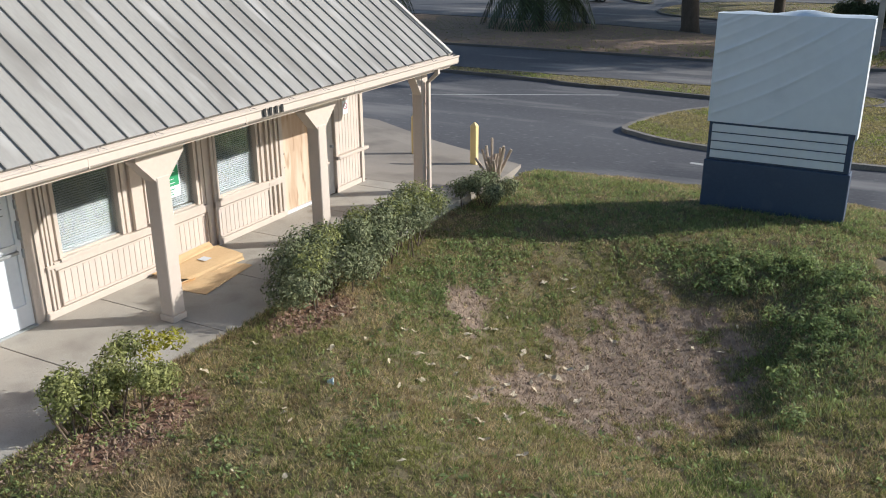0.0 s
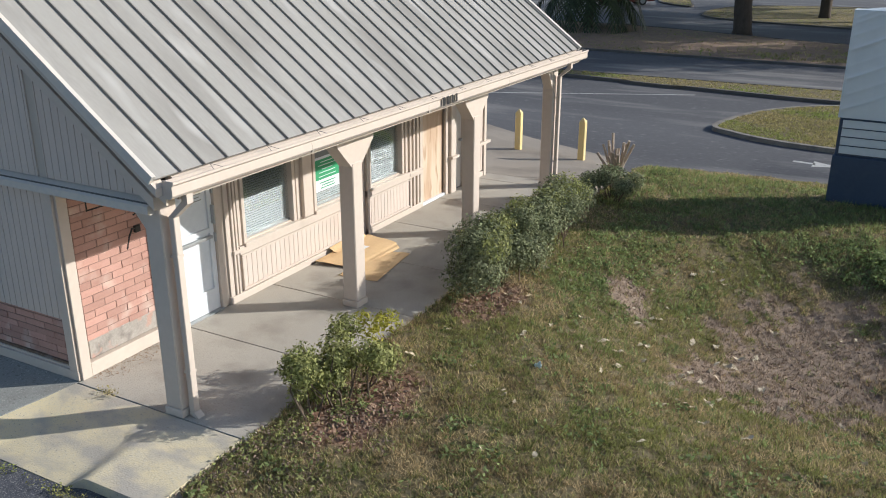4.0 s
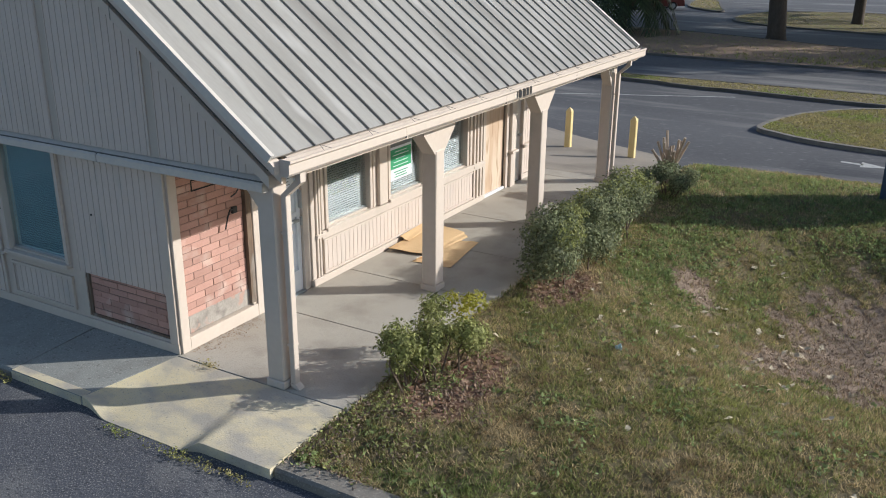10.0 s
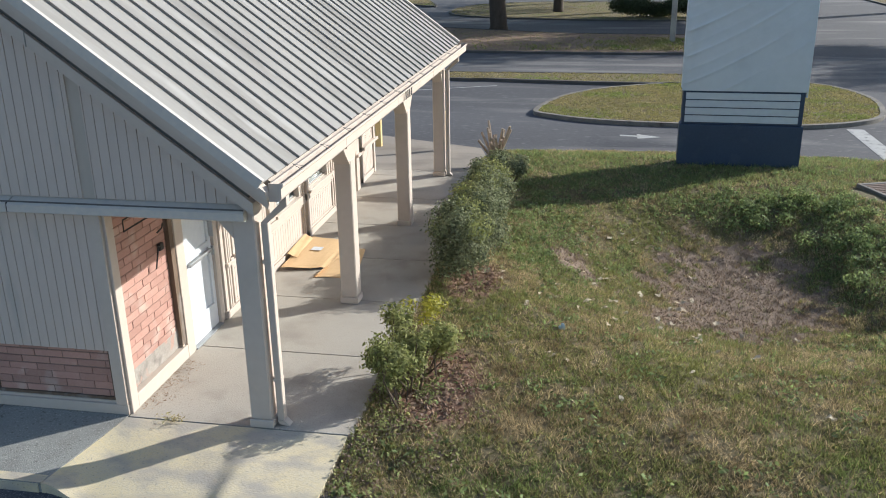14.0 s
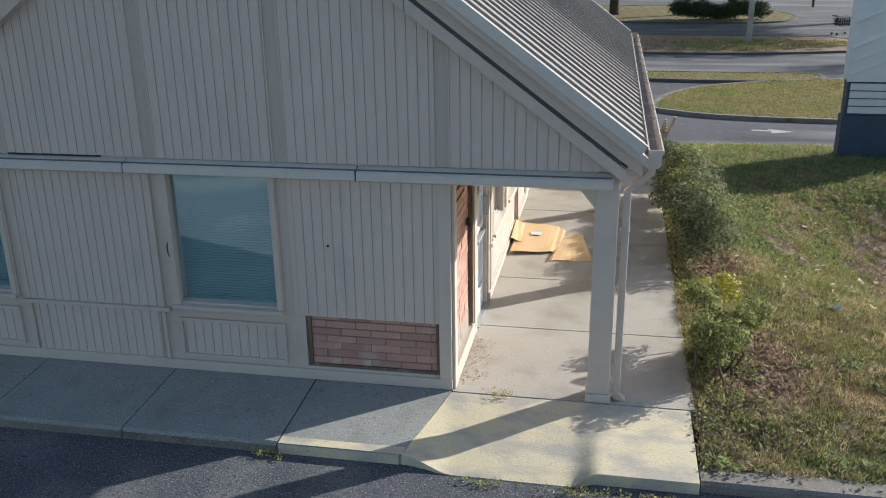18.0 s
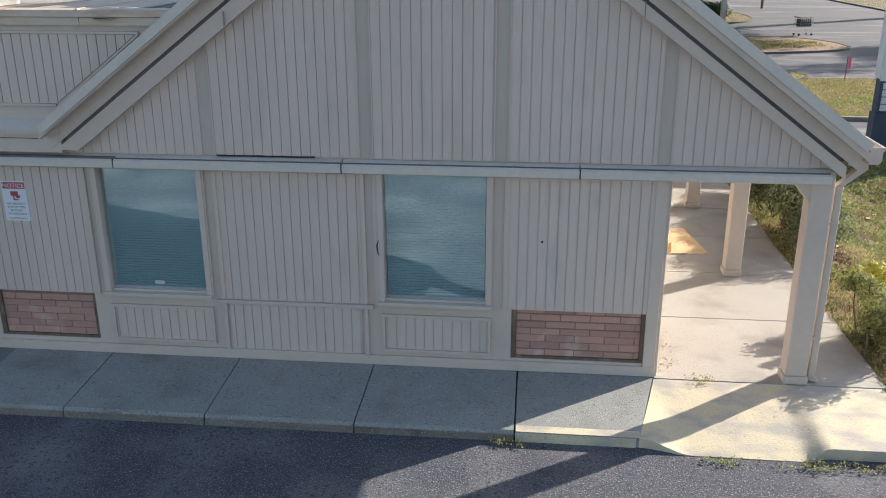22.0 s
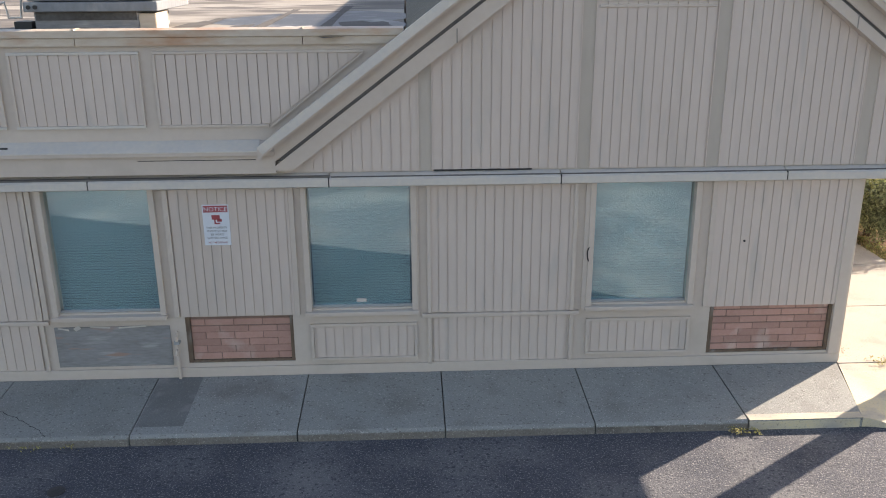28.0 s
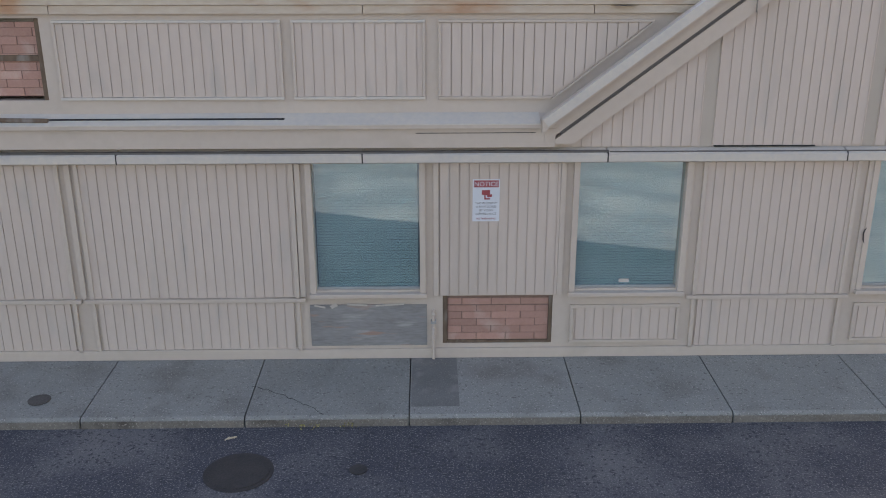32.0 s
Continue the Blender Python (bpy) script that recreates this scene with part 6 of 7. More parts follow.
tree(-1.4, 44.8, -0.5, 14.9, 0.48, 10.9, 34000, "large oak with a dark leaning trunk in the mulch bed", -0.6)
tree(1.4, 57.4, -0.5, 17.2, 0.34, 8.6, 16000, "pine with a reddish straight trunk on the far island", 0.0)
tree(34.2, 43.9, -0.5, 12.6, 0.46, 5.8, 14000, "broad street tree shading the side street")
tree(-22.1, 42.1, -0.5, 13.8, 0.46, 6.3, 6000, "dark tree in the planting bed")
tree(6.1, 57, -0.5, 13.8, 0.34, 9.2, 18000, "leafy tree behind the far hedge")
tree(11.4, 73, -0.5, 16.1, 0.4, 6.9, 8000, "leafy tree at the back of the parking lot")
tree(-15.0, 62.0, -0.5, 14.9, 0.46, 7.5, 7000, "dark oak at the edge of the parking lot")


tree(25.0, 58.0, -0.5, 21, 0.5, 11.0, 15000, "tall broad shade tree beyond the parking lot", 0.0, None, 0.3)


def palm(x, y, z, height, fronds, label):
    p = thing("palm", (x, y, z), label, "palm")
    bm = bmesh.new()
    tube(bm, [(0, 0, -0.2), (0.05, 0, height * 0.5), (0, 0, height)], [0.3, 0.24, 0.26], 10)
    part("trunk", bm, M_BARK, p, smooth=True)
    for k in range(fronds):
        a, rise = 2 * math.pi * k / fronds * 2.0 + random.uniform(-0.3, 0.3), random.uniform(0.0, 1.3)
        length = random.uniform(3.2, 4.6)
        verts, faces, spine = [], [], []
        for i in range(13):
            s = i / 12
            r, h = length * s * (1 - 0.12 * s), height + length * (rise * s - (rise + 0.75) * s * s)
            spine.append(Vector((r * math.cos(a), r * math.sin(a), h)))
        side = Vector((-math.sin(a), math.cos(a), 0))
        for i in range(1, 13):
            for sg in (-1, 1):
                for q in (0.0, 0.5):
                    b0 = spine[i - 1].lerp(spine[i], q)
                    w = 0.62 * math.sin(math.pi * min(0.98, (i - 0.4 + q * 0.5) / 12.5)) + 0.08
                    tip = b0 + side * sg * w + (spine[i] - spine[i - 1]) * 1.2 + Vector((0, 0, -0.35 * w))
                    n0 = len(verts)
                    verts += [b0, b0 + (spine[i] - spine[i - 1]) * 0.35, tip]
                    faces.append((n0, n0 + 1, n0 + 2))
        f = raw_mesh("frond", [tuple(v) for v in verts], faces, M_TREE_LEAF, p)
        b = bmesh.new()
        tube(b, spine[::3], [0.035, 0.028, 0.022, 0.015, 0.008], 4)
        part("stalk", b, M_TREE_LEAF, f)
    return p


palm(-9.9, 44, -0.5, 2.6, 44, "low date palm with arching dark fronds in the mulch bed")
palm(-21, 41.5, -0.5, 3.7, 34, "date palm with drooping dark fronds")


def shrub(name, at, lumps, leaves, size, material, stems, label, category="shrub", second=None):
    """A shrub: bent stems from the ground and leaves in the shell of its lumps."""
    s = thing(name, at, label, category)
    for k in range(stems):
        l = lumps[k % len(lumps)]
        a = random.uniform(0, 6.28)
        foot = (l[0] * 0.55 + random.uniform(-0.1, 0.1), l[1] * 0.8 + random.uniform(-0.12, 0.12), -0.06)
        mid = (l[0] * 0.8 + random.uniform(-0.13, 0.13), l[1] * 0.85 + random.uniform(-0.16, 0.16), l[2] * random.uniform(0.35, 0.65))
        tip = (l[0] + 0.6 * l[3] * math.cos(a), l[1] + 0.6 * l[4] * math.sin(a), l[2] + 0.4 * l[5])
        bm = bmesh.new()
        tube(bm, [foot, mid, tip], [0.014, 0.01, 0.004], 5)
        part("stem", bm, M_TWIG, s)
    c, nn = lumps_to_leaves(lumps, leaves)
    keep = c[:, 2] > 0.03
    leaf_cloud("foliage", c[keep], nn[keep], size, material, s, "", "stuff")
    if second:
        c, nn = lumps_to_leaves(second[0], second[1])
        leaf_cloud("foliage", c, nn, size, second[2], s, second[3], "stuff")
    return s


def mound(n, x0, x1, y0, y1, z0, z1, r0, r1):
    return [(random.uniform(x0, x1), y0 + (y1 - y0) * (i + 0.5) / n + random.uniform(-0.05, 0.05), random.uniform(z0, z1), random.uniform(r0, r1), random.uniform(r0, r1), random.uniform(r0, r1) * 0.85) for i in range(n)]


random.seed(11)
shrub("shrub", (2.78, 1.05, 0.0), mound(11, -0.34, 0.3, -0.62, 0.6, 0.38, 0.6, 0.15, 0.23) + mound(5, -0.2, 0.3, -0.55, 0.4, 0.14, 0.36, 0.1, 0.16) + mound(5, -0.3, 0.2, -0.6, 0.5, 0.6, 0.72, 0.06, 0.1), 7600, 0.025, M_LEAF_BRIGHT, 22,
      "small open shrub with glossy green leaves and bare stems", second=(mound(4, -0.2, 0.3, 0.45, 0.95, 0.55, 0.72, 0.1, 0.16), 560, M_LEAF_YELLOW, "yellowing leaves"))
hedge_lumps = mound(17, -0.42, 0.22, -2.45, 1.75, 0.54, 0.8, 0.23, 0.34) + mound(14, -0.4, 0.3, -2.4, 1.8, 0.36, 0.58, 0.22, 0.34) + mound(10, -0.35, 0.2, -2.2, 1.3, 0.78, 0.93, 0.15, 0.24)
shrub("hedge", (2.85, 6.3, -0.05), hedge_lumps, 31000, 0.026, M_LEAF, 46, "long unclipped hedge with small dull green leaves", "hedge", second=(mound(12, -0.35, 0.25, -2.3, 1.6, 0.66, 0.92, 0.2, 0.28), 4200, M_LEAF_BRIGHT, "paler young leaves"))
shrub("shrub", (2.7, 10.2, -0.14), mound(9, -0.45, 0.45, -0.5, 0.45, 0.2, 0.45, 0.16, 0.25), 4200, 0.03, M_LEAF, 14, "low dark green shrub at the porch end")

stump = thing("pruned_shrub", (2.5, 11.15, -0.18), "crape myrtle cut back to bare pale stubs", "pruned shrub")
for k in range(19):
    a = 2 * math.pi * k / 19 + random.uniform(-0.2, 0.2)
    r, h = random.uniform(0.12, 0.42), random.uniform(0.65, 1.05)
    bm = bmesh.new()
    tube(bm, [(0.06 * math.cos(a), 0.06 * math.sin(a), -0.05), (0.1 * math.cos(a + 0.3), 0.1 * math.sin(a + 0.3), h * 0.4), (r * math.cos(a), r * math.sin(a), h)], [0.038, 0.032, 0.028], 7)
    part("branch", bm, M_CUTWOOD, stump)
stake = thing("garden_light", (2.47, 0.82, 0.0), "unlit dark garden light on a thin leaning stake", "garden light")
bm = bmesh.new()
tube(bm, [(0, -0.04, -0.1), (0.0, 0.0, 0.32)], 0.014, 6)
part("rod", bm, M_RUST, stake)
bm = bmesh.new()
tube(bm, [(0.0, 0.0, 0.3), (0.0, 0.01, 0.42), (0.0, 0.015, 0.425), (0.0, 0.02, 0.5)], [0.03, 0.034, 0.042, 0.038], 10)
part("lamp_head", bm, M_BLACK, stake)

hedge2 = [(x, 44.9 - 45 + random.uniform(-0.3, 0.3), random.uniform(0.5, 0.9), 0.7, 0.6, 0.5) for x in np.linspace(-2.6, 2.6, 12)]
shrub("far_hedge", (8.2, 53.2, -0.5), hedge2, 15000, 0.07, M_TREE_LEAF, 8, "clipped dark hedge on the far island", "hedge")

pole = thing("sign_pole", (8.1, 38.8, -0.5), "tall pale concrete light pole in the planting bed", "pole")
slab("shaft", M_CONC, (-0.13, 0.13, -0.13, 0.13, -0.2, 7.5), pole, "", 0.02)
pole2 = thing("street_pole", (16.5, 66.0, -0.5), "thin brown wooden pole beside the far island", "pole")
bm = bmesh.new()
tube(bm, [(0, 0, -0.2), (0, 0, 6.0)], [0.11, 0.08], 8)
part("shaft", bm, M_BROWN, pole2)
board = thing("road_sign", (8.1, 53.4, -0.5), "wide white and black business sign on two posts", "sign")
for x in (-1.1, 1.1):
    slab("post", M_CONC, (x - 0.06, x + 0.06, -0.05, 0.05, -0.2, 1.4), board)
slab("panel", M_READER, (-1.5, 1.5, -0.08, 0.08, 1.4, 3.2), board, "", 0.01)
slab("dark_band", M_BLACK, (-1.45, 1.45, -0.09, -0.08, 1.45, 2.0), board, "", 0)
for k in range(4):
    slab("print_bar", M_BLACK, (-0.6 + k * 0.4, -0.35 + k * 0.4, -0.09, -0.08, 2.3, 2.6), board, "", 0)

FLAG = (10.0, 25.2)
n = 9000
x, y = RNG.uniform(-6.0, 13.6, n), RNG.uniform(34.3, 42.5, n)
ok = RNG.random(n) < np.clip(0.25 + 0.06 * x - 0.18 * (y - 35.5) + 0.5 * wobble(x, y, 0.7, 2) + 0.25 * np.clip(x - 3, 0, 5), 0, 1)
ok &= (y < 41.5 - 0.15 * np.abs(x)) & (x < 13.0) & (y > 34.9 + 0.5 * np.clip(x - 8, 0, 5))
blades("grass", x[ok], y[ok], np.full(int(ok.sum()), ROAD_Z + 0.08), 0.04, 0.12, M_GRASS_FAR, 6, 0.014, "olive tufts of grass at the front of the planting bed")
flag = thing("marker_flag", (FLAG[0], FLAG[1], -0.45), "small pink marker flag on a thin stake in the island grass", "marker flag")
bm = bmesh.new()
tube(bm, [(0, 0, -0.1), (0.0, 0, 0.95)], 0.02, 6)
part("stake", bm, M_BROWN, flag)
bm = bmesh.new()
for k in range(4):
    bm.faces.new([bm.verts.new(p) for p in ((0.02 + 0.03 * k, 0.02 * math.sin(k), 0.5), (0.05 + 0.03 * k, 0.02 * math.sin(k + 1), 0.5), (0.05 + 0.03 * k, 0.02 * math.sin(k + 1), 0.93), (0.02 + 0.03 * k, 0.02 * math.sin(k), 0.93))])
bmesh.ops.remove_doubles(bm, verts=bm.verts, dist=0.001)
bmesh.ops.solidify(bm, geom=bm.faces[:], thickness=0.004)
part("cloth", bm, mat("pink_cloth", (0.75, 0.2, 0.3), (0.65, 0.15, 0.24), 0.7), flag)

# ---- a parked car far off ----
car = thing("car", (-13.9, 63.0, -0.5), "dark red parked saloon car at the far side of the lot", "car")
car.rotation_euler.z = radians(35)
bm = bmesh.new()
prism(bm, ((-2.25, 0.32), (-2.15, 0.75), (-1.2, 0.9), (1.3, 0.95), (2.1, 0.82), (2.25, 0.5), (2.2, 0.3), (1.75, 0.28), (1.62, 0.5), (1.3, 0.62), (0.98, 0.5), (0.85, 0.26), (-0.95, 0.26), (-1.08, 0.5), (-1.4, 0.62), (-1.72, 0.5), (-1.85, 0.3)), -0.86, 0.86)
part("body", bm, M_CARPAINT, car)
bm = bmesh.new()
prism(bm, ((-1.2, 0.9), (-0.5, 1.38), (0.75, 1.4), (1.45, 0.94)), -0.74, 0.74)
part("cabin", bm, M_CARPAINT, car)
for sy in (-1, 1):
    bm = bmesh.new()
    prism(bm, ((-0.95, 0.95), (-0.42, 1.32), (0.68, 1.33), (1.15, 0.97)), sy * 0.742, sy * 0.75)
    part("side_window", bm, M_BLACK, car, "dark glass")
    for sx in (-2.26, 2.2):
        slab("lamp", M_READER if sx < 0 else M_RED_PRINT, (sx, sx + 0.05, sy * 0.66 - 0.14, sy * 0.66 + 0.14, 0.58, 0.72), car, "", 0.01)
    for sx in (-1.4, 1.3):
        bm = bmesh.new()
        disc(bm, 0, 0, -0.1, 0.1, 0.31, 20)
        bmesh.ops.transform(bm, matrix=pose(sx, sy * 0.8, 0.31, 90), verts=bm.verts)
        w = part("wheel", bm, M_RUBBER, car, "black tyre")
        bm = bmesh.new()
        disc(bm, 0, 0, -0.11, 0.11, 0.19, 16)
        bmesh.ops.transform(bm, matrix=pose(sx, sy * 0.8, 0.31, 90), verts=bm.verts)
        part("rim", bm, M_STEEL, w)
slab("bumper", M_BLACK, (-2.3, -2.2, -0.8, 0.8, 0.3, 0.45), car, "", 0.02)
slab("bumper", M_BLACK, (2.2, 2.3, -0.8, 0.8, 0.3, 0.45), car, "", 0.02)

cart = thing("shopping_cart", (13.6, 43.8, -0.5), "grey wire shopping cart standing beside the planting bed", "shopping cart")
cart.rotation_euler.z = radians(20)
bm = bmesh.new()
for k in range(7):
    x = -0.4 + 0.133 * k
    for y in (-0.27, 0.27):
        tube(bm, [(x, y, 0.45 + 0.02 * k), (x, y, 0.98)], 0.012, 4)
for z in (0.5, 0.65, 0.8, 0.97):
    for y in (-0.27, 0.27):
        tube(bm, [(-0.42, y, z), (0.42, y, z)], 0.012, 4)
    for x in (-0.42, 0.42):
        tube(bm, [(x, -0.27, z), (x, 0.27, z)], 0.012, 4)
part("basket", bm, M_STEEL, cart)
slab("load", M_BLACK, (-0.36, 0.36, -0.24, 0.24, 0.5, 0.9), cart, "dark bags in the basket", 0.05)
bm = bmesh.new()
for y in (-0.25, 0.25):
    tube(bm, [(-0.45, y, 0.12), (0.4, y, 0.12), (-0.3, y, 0.5)], 0.015, 5)
part("chassis", bm, M_STEEL, cart)
slab("handle", M_RED_PRINT, (-0.52, -0.48, -0.27, 0.27, 1.0, 1.04), cart, "", 0.01)
for x in (-0.42, 0.38):
    for y in (-0.24, 0.24):
        bm = bmesh.new()
        disc(bm, 0, 0, -0.015, 0.015, 0.06, 10)
        bmesh.ops.transform(bm, matrix=pose(x, y, 0.06, 90), verts=bm.verts)
        part("wheel", bm, M_RUBBER, cart)

# ---- grass, weeds and litter on the lawn ----
n = 300000
x, y = RNG.uniform(2.4, 15.4, n), RNG.uniform(-0.94, 14.4, n)
ok = (y < lawn_north(x) - 0.05) & (RNG.random(n) > 0.97 * bare_amount(x, y)) & (RNG.random(n) < np.clip(1.35 - 0.07 * y, 0.35, 1) * np.clip(1.9 - 0.1 * x, 0.4, 1))
ok &= np.hypot(x - GRATE[0], y - GRATE[1]) > 0.75
ok &= RNG.random(n) < 0.72 + 0.35 * wobble(x, y, 1.9, 12) + 0.4 * wobble(x, y, 6.7, 3) + 0.3 * wobble(x, y, 14.0, 9)
ok &= RNG.random(n) > 0.92 * mulch_amount(x, y)
x, y = x[ok], y[ok]
green = RNG.random(len(x)) < 0.46 + 0.5 * wobble(x, y, 0.9, 21) + 0.3 * wobble(x, y, 3.3, 17)
blades("grass", x[green], y[green], lawn_height(x[green], y[green]), 0.025, 0.08, M_GRASS_GREEN, 6, 0.005, "short green lawn grass", 1.35)
blades("dry_grass", x[~green], y[~green], lawn_height(x[~green], y[~green]), 0.025, 0.085, M_GRASS, 6, 0.0045, "straw-coloured dry lawn grass", 1.45)
n = 30000
x, y = RNG.uniform(2.42, 14.5, n), RNG.uniform(-1.0, 13.6, n)
zone = np.maximum.reduce([1.2 - np.hypot((x - 3.9) / 0.8, (y - 7.3) / 2.6), 1.35 - np.hypot((x - 9.1) / 0.55, (y - 8.0) / 2.2), 1.3 - np.hypot((x - 7.4) / 2.3, (y - 9.6) / 0.6), 0.4 - np.hypot((x - 2.9) / 0.9, (y + 0.2) / 1.3), -0.02 + 0.4 * wobble(x, y, 1.1, 4)]) + 0.3 * wobble(x, y, 3.0, 6)
ok = (RNG.random(n) < np.clip(zone, 0, 1)) & (bare_amount(x, y) < 0.6) & (np.hypot(x - GRATE[0], y - GRATE[1]) > 0.8)
x, y = x[ok], y[ok]
c = np.stack([np.repeat(x, 6), np.repeat(y, 6), np.repeat(lawn_height(x, y), 6)], -1) + RNG.normal(0, 0.045, (6 * len(x), 3)) * [1, 1, 0]
c[:, 2] += RNG.uniform(0.01, 0.05, len(c)) + 0.1 * np.clip(wobble(c[:, 0], c[:, 1], 4.3, 8), 0, 1) * RNG.random(len(c))
nn = RNG.normal(0, 0.5, c.shape) + [0, 0, 0.8]
tagged(leaf_cloud("weeds", c, nn / np.linalg.norm(nn, axis=1, keepdims=True), 0.03, M_LUSH, None, "low broad-leaved weeds among the grass", "stuff"), category="weeds")
n = 3000
x, y = RNG.uniform(2.4, 3.9, n), RNG.uniform(-1.0, 1.3, n)
ok = RNG.random(n) < np.clip(0.42 - (x - 2.4) / 2.2 + 0.6 * wobble(x, y, 3.1, 5), 0, 1)
x, y = x[ok], y[ok]
for kind_name, stuff, share, text in (("ground_cover", M_LEAF_BRIGHT, 3, "low leafy ground cover beside the porch"), ("leaf_litter", M_BARE, 4, "brown fallen leaves and twigs beside the porch")):
    c = np.stack([np.repeat(x, share), np.repeat(y, share), np.repeat(lawn_height(x, y), share)], -1) + RNG.normal(0, 0.05, (share * len(x), 3)) * [1, 1, 0]
    c[:, 0] = np.maximum(c[:, 0], 2.37 + 0.05 * RNG.random(len(c)))
    c[:, 2] += RNG.uniform(0.015, 0.08 if share == 3 else 0.03, len(c))
    nn = RNG.normal(0, 0.5, c.shape) + [0, 0, 0.8]
    tagged(leaf_cloud(kind_name, c, nn / np.linalg.norm(nn, axis=1, keepdims=True), 0.02, stuff, None, text, "stuff"), category="ground cover" if share == 3 else "leaf litter")
n = 27000
x, y = RNG.uniform(2.6, 12.5, n), RNG.uniform(2.5, 13.5, n)
zone = np.maximum.reduce([1.0 - np.hypot((x - 3.75) / 0.6, (y - 7.0) / 2.5), 1.1 - np.hypot((x - 9.1) / 0.9, (y - 7.2) / 2.8), 1.0 - np.hypot((x - 7.2) / 2.6, (y - 9.7) / 0.7), 0.9 - np.hypot((x - 5.2) / 0.5, (y - 7.2) / 1.1), 0.5 * smooth_step(9.0, 10.2, y)]) + 0.35 * wobble(x, y, 2.3, 6) + 0.2 * wobble(x, y, 5.3, 2)
ok = (bare_amount(x, y) < 0.3) & (RNG.random(n) < np.clip(zone, 0, 0.6)) & (np.hypot(x - GRATE[0], y - GRATE[1]) > 0.8)
x, y = x[ok], y[ok]
blades("tall_grass", x, y, lawn_height(x, y), 0.05, 0.14, M_LUSH, 5, 0.0065, "taller deep green grass round the hollow", 0.95)
n = 17000
x, y = RNG.uniform(3.5, 9.4, n), RNG.uniform(3.4, 9.6, n)
ok = bare_amount(x, y) > 0.35
x, y = x[ok], y[ok]
blades("dry_straw", x, y, lawn_height(x, y) + 0.012, 0.03, 0.08, M_STRAW, 3, 0.0035, "dry straw lying on the bare earth", 1.2)
lumps = []
for k in range(34):
    x, y = (9.1 + RNG.normal(0, 0.3), 4.6 + 5.2 * RNG.random() ** 0.7) if k < 20 else (6.9 + 2.4 * RNG.random() ** 0.7, 9.5 + RNG.normal(0, 0.32))
    r = RNG.uniform(0.06, 0.21)
    lumps.append((x, y, float(lawn_height(x, y)) + 0.45 * r, r * 1.2, r * 1.2, r))
c, nn = lumps_to_leaves(lumps, 6500)
tagged(leaf_cloud("weed_clumps", c, nn, 0.026, M_LUSH, None, "knee-high leafy weeds on the bank of the hollow", "stuff"), category="weeds")
# clods of earth and bits of mulch
n = 12000
x, y = RNG.uniform(2.5, 9.4, n), RNG.uniform(-0.5, 9.6, n)
ok = (bare_amount(x, y) > 0.5) | (mulch_amount(x, y) > 0.7)
x, y = x[ok], y[ok]
z, r = lawn_height(x, y), RNG.uniform(0.006, 0.03, len(x)) * RNG.uniform(0.4, 1.2, len(x))
way = np.array([(1, 0, 0), (0, 1, 0), (-1, 0, 0), (0, -1, 0), (0, 0, 0.8), (0, 0, -0.8)])
verts = (np.stack([x, y, z], -1)[:, None, :] + r[:, None, None] * way[None] * RNG.uniform(0.6, 1.3, (len(x), 6, 1))).reshape(-1, 3)
tris = np.array([(0, 1, 4), (1, 2, 4), (2, 3, 4), (3, 0, 4), (1, 0, 5), (2, 1, 5), (3, 2, 5), (0, 3, 5)])
tagged(raw_mesh("earth_clods", verts, (np.arange(len(x))[:, None, None] * 6 + tris[None]).reshape(-1, 3), M_BARE), "crumbled brown clods on the bare earth", "soil", kind="stuff")

n = 6500
x, y = RNG.uniform(2.45, 3.9, n), RNG.uniform(-0.2, 6.0, n)
ok = RNG.random(n) < 1.3 * mulch_amount(x, y) - 0.2
c = np.stack([x[ok], y[ok], lawn_height(x[ok], y[ok]) + RNG.uniform(0.008, 0.04, int(ok.sum()))], -1)
nn = RNG.normal(0, 0.6, c.shape) + [0, 0, 0.8]
tagged(leaf_cloud("leaf_litter", c, nn / np.linalg.norm(nn, axis=1, keepdims=True), 0.026, M_MULCH, None, "reddish brown fallen leaves under the shrubs", "stuff"), category="leaf litter")

leaf_me = []
for k in range(4):
    bm = bmesh.new()
    rows = []
    for i in range(6):
        s = i / 5
        w = (0.02 + 0.009 * k) * math.sin(math.pi * (0.08 + 0.88 * s)) + 0.004
        zc = 0.012 * math.sin((5 + k) * s + k)
        rows.append([bm.verts.new((0.17 * (s - 0.5) + 0.012 * math.sin(9 * s + 2 * k) * t, t * w * (1 + 0.35 * math.sin(11 * s + 3 * t + k)), zc + (0.12 + 0.3 * math.sin(7 * s + k + t)) * abs(t) * w)) for t in (-1, 0, 1)])
    for r0, r1 in zip(rows, rows[1:]):
        for j in range(2):
            bm.faces.new((r0[j], r0[j + 1], r1[j + 1], r1[j]))
    me = bpy.data.meshes.new("blade")
    bm.to_mesh(me)
    bm.free()
    me.materials.append(M_DRYLEAF)
    leaf_me.append(me)
random.seed(5)
spots = [(4.61, 4.28), (4.91, 3.33), (4.99, 3.71), (4.99, 4.86), (5.58, 3.83), (5.6, 4.35), (5.66, 4.77), (5.95, 3.32), (6.11, 3.76), (6.22, 2.89), (5.44, 5.81), (5.73, 6.04), (5.86, 5.41), (6.08, 5.92), (6.27, 6.08), (6.03, 5.53), (5.96, 4.98), (6.51, 5.03)]
spots += [(5.34, 8.0), (4.95, 7.81), (7.85, 7.36), (6.36, 7.07), (4.88, 6.04), (4.8, 5.96), (4.69, 5.52), (8.49, 7.98), (6.69, 2.83), (6.83, 4.55), (6.17, 4.07), (5.15, 4.25), (4.84, 4.21), (5.83, 4.57), (6.54, 5.08), (5.41, 7.96), (5.62, 3.87)]
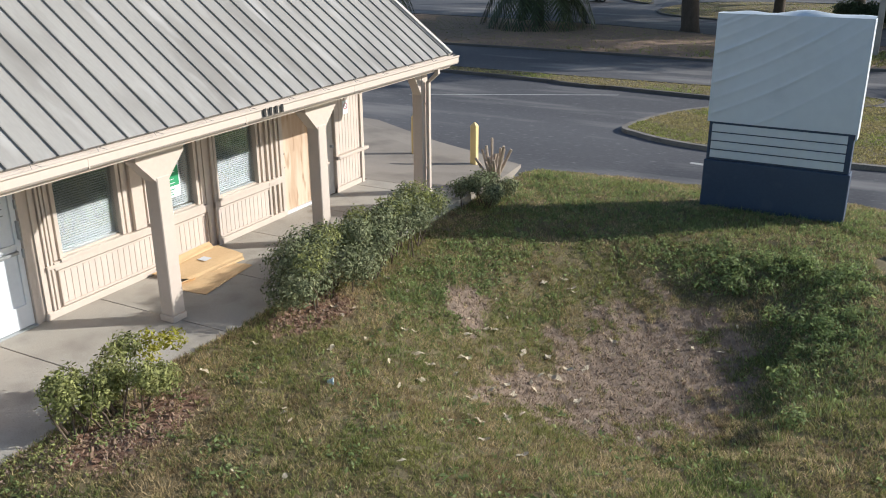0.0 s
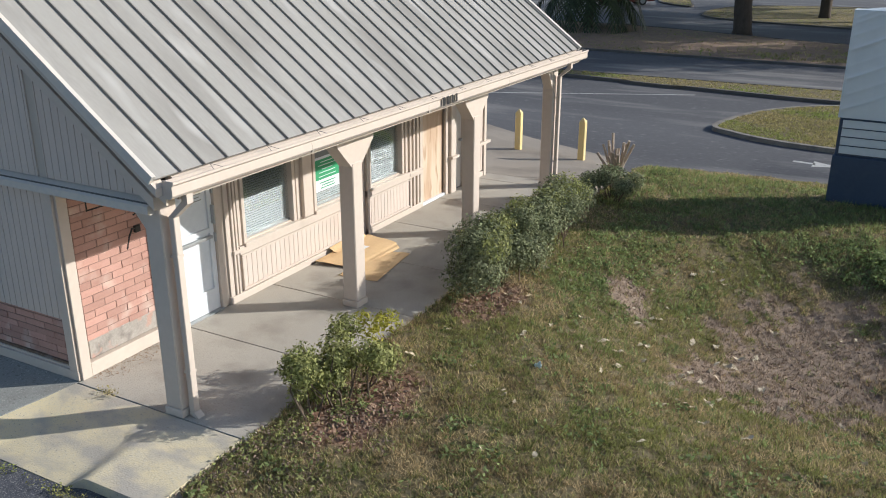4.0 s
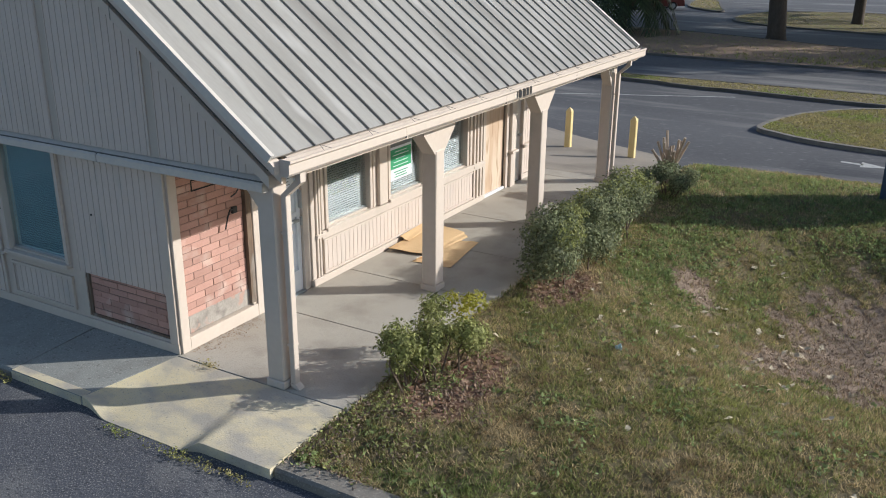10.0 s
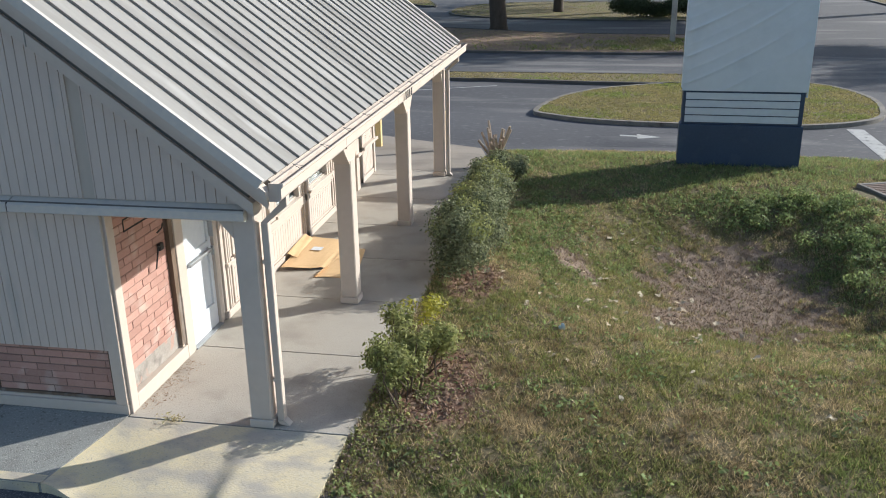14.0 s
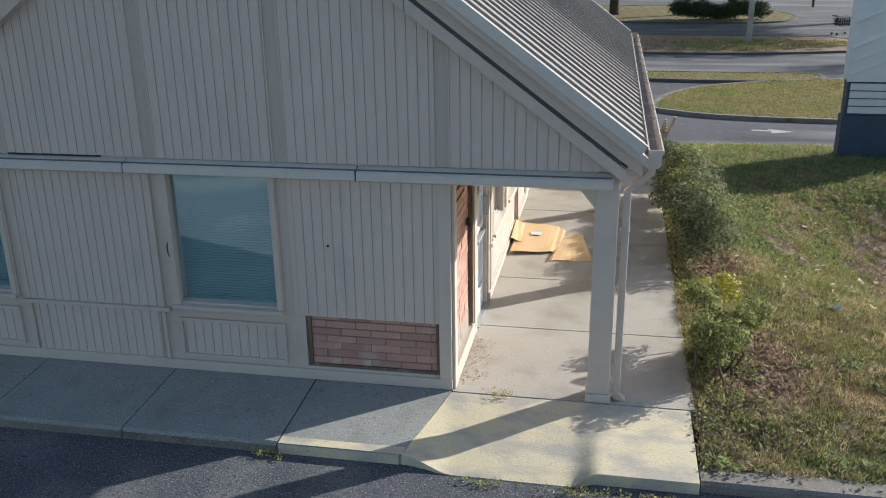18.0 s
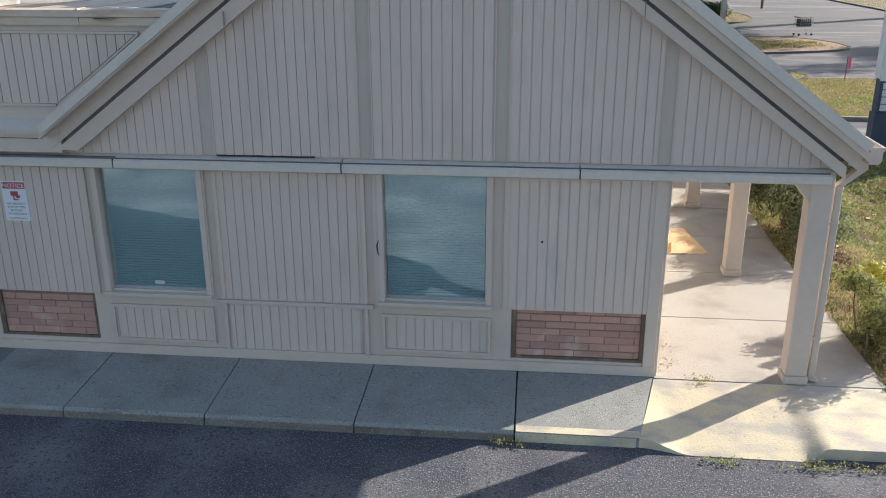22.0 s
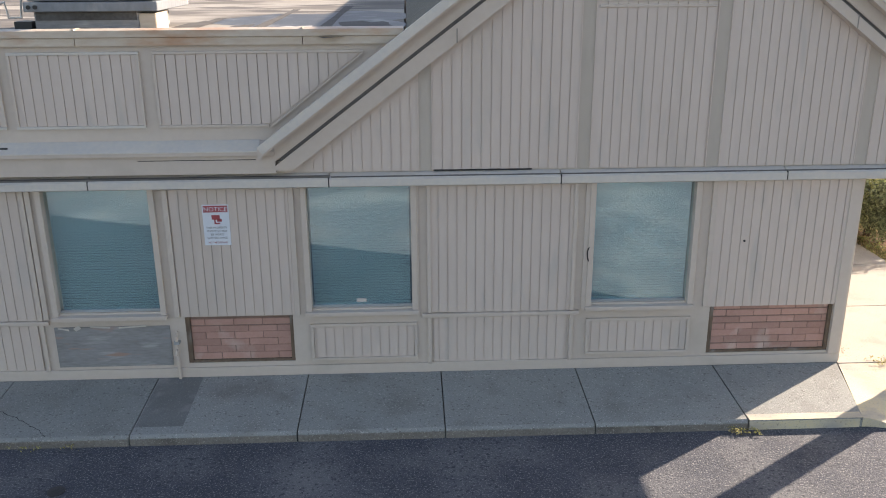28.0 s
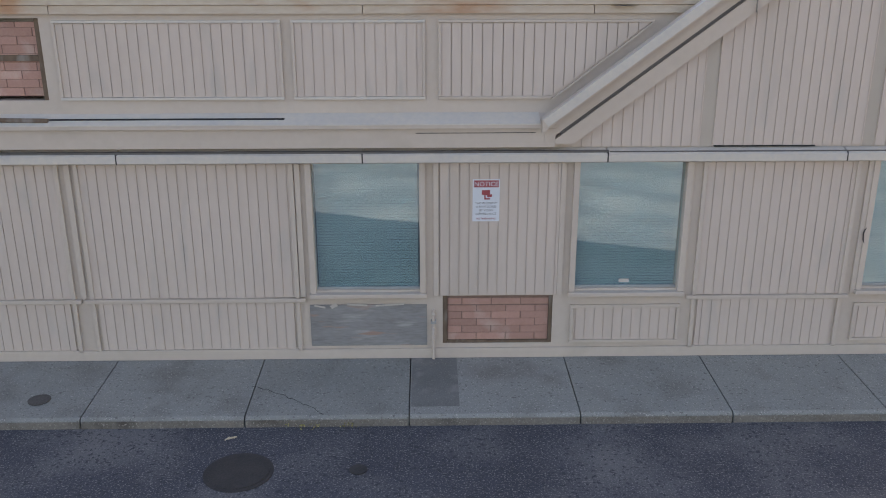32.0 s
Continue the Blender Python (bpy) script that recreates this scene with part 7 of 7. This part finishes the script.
spots += [(random.uniform(2.9, 4.6), random.uniform(1.5, 5.0)) for _ in range(12)] + [(random.uniform(3.0, 3.6), random.uniform(4.2, 6.0)) for _ in range(8)] + [(random.uniform(4.5, 8.2), random.uniform(0.5, 8.5)) for _ in range(22)]
for k, (x, y) in enumerate(spots):
    d = thing("fallen_leaf", (x, y, float(lawn_height(x, y)) + 0.02), "curled dry cream-coloured leaf on the lawn", "dry leaf", "fallen leaves")
    o = shared("leaf_blade", leaf_me[k % 4], d, 0, 0, 0.012, random.uniform(-18, 18), random.uniform(-14, 14), random.uniform(0, 360))
    big = 1.05 if k < 35 else 0.7
    o.scale = (big * random.uniform(0.6, 1.15), big * random.uniform(0.6, 1.1), random.uniform(0.5, 1.3))
leaf = thing("fallen_leaf", (-9.47, -1.41, float(plain_height(-9.47, -1.41)) + 0.012), "dry tan leaf on the asphalt beside the kerb", "dry leaf", "fallen leaves")
shared("leaf_blade", leaf_me[0], leaf, 0, 0, 0.006, 6, -8, 25).scale = (0.7, 0.9, 0.6)
bottle = thing("plastic_scrap", (4.33, 2.8, float(lawn_height(4.33, 2.8)) + 0.03), "pale blue crumpled plastic scrap in the grass", "litter")
bm = bmesh.new()
bmesh.ops.create_icosphere(bm, subdivisions=2, radius=0.04)
for v in bm.verts:
    v.co *= 1 + 0.35 * math.sin(9 * v.co.x * 10 + 7 * v.co.y * 10)
m_scrap = mat("pale_blue_plastic", (0.38, 0.5, 0.53), (0.46, 0.56, 0.58), 0.4)
part("scrap", bm, m_scrap, bottle)

BOULDER = (9.45, 1.75)
rock = thing("boulder", (*BOULDER, float(lawn_height(*BOULDER))), "rough reddish brown boulder lying in the grass", "boulder")
bm = bmesh.new()
bmesh.ops.create_icosphere(bm, subdivisions=3, radius=0.36)
for v in bm.verts:
    v.co *= 1 + 0.22 * noise.noise(v.co * 3.1) + 0.08 * noise.noise(v.co * 9.0)
    v.co.z = v.co.z * 0.95 + 0.2
part("stone", bm, mat("brown_rock", (0.26, 0.16, 0.115), (0.13, 0.09, 0.075), 0.9, 5, 40, 0.6, third=(0.34, 0.28, 0.22), third_scale=4, third_cut=(0.55, 0.7)), rock)

# weeds along the kerb and the ramp joint, and a little leaf dirt in the porch corner
wx = np.concatenate([RNG.uniform(0.3, 2.3, 150), RNG.uniform(-1.7, -1.4, 26), RNG.normal(0.48, 0.07, 30), RNG.uniform(-9.0, -8.3, 20)])
wy = np.concatenate([RNG.normal(-1.38, 0.035, 150), RNG.normal(-1.25, 0.03, 26), RNG.normal(-0.07, 0.03, 30), RNG.normal(-1.22, 0.02, 20)])
wz = np.where(wy < -1, -0.165, 0.005)
keep = RNG.random(len(wx)) < 0.5 + 0.5 * wobble(wx, wy, 4.0)
c = np.repeat(np.stack([wx[keep], wy[keep], wz[keep]], -1), 7, 0) + RNG.normal(0, 0.022, (7 * int(keep.sum()), 3)) * [1, 1, 0]
c[:, 2] += RNG.uniform(0.005, 0.045, len(c))
nn = RNG.normal(0, 0.6, c.shape) + [0, 0, 0.8]
tagged(leaf_cloud("kerb_weeds", c, nn / np.linalg.norm(nn, axis=1, keepdims=True), 0.014, M_GRASS_FAR, None, "small weeds growing in the kerb joint", "stuff"), category="weeds")
dx, dy = np.abs(RNG.normal(0.08, 0.09, 240)) + 0.03, RNG.uniform(0.1, 1.25, 240)
c = np.stack([dx, dy, np.full(240, 0.006)], -1)
nn = RNG.normal(0, 0.15, c.shape) + [0, 0, 1]
tagged(leaf_cloud("leaf_dirt", c, nn / np.linalg.norm(nn, axis=1, keepdims=True), 0.012, M_MULCH, None, "brown leaf crumbs along the wall foot", "stuff"), category="leaf litter")
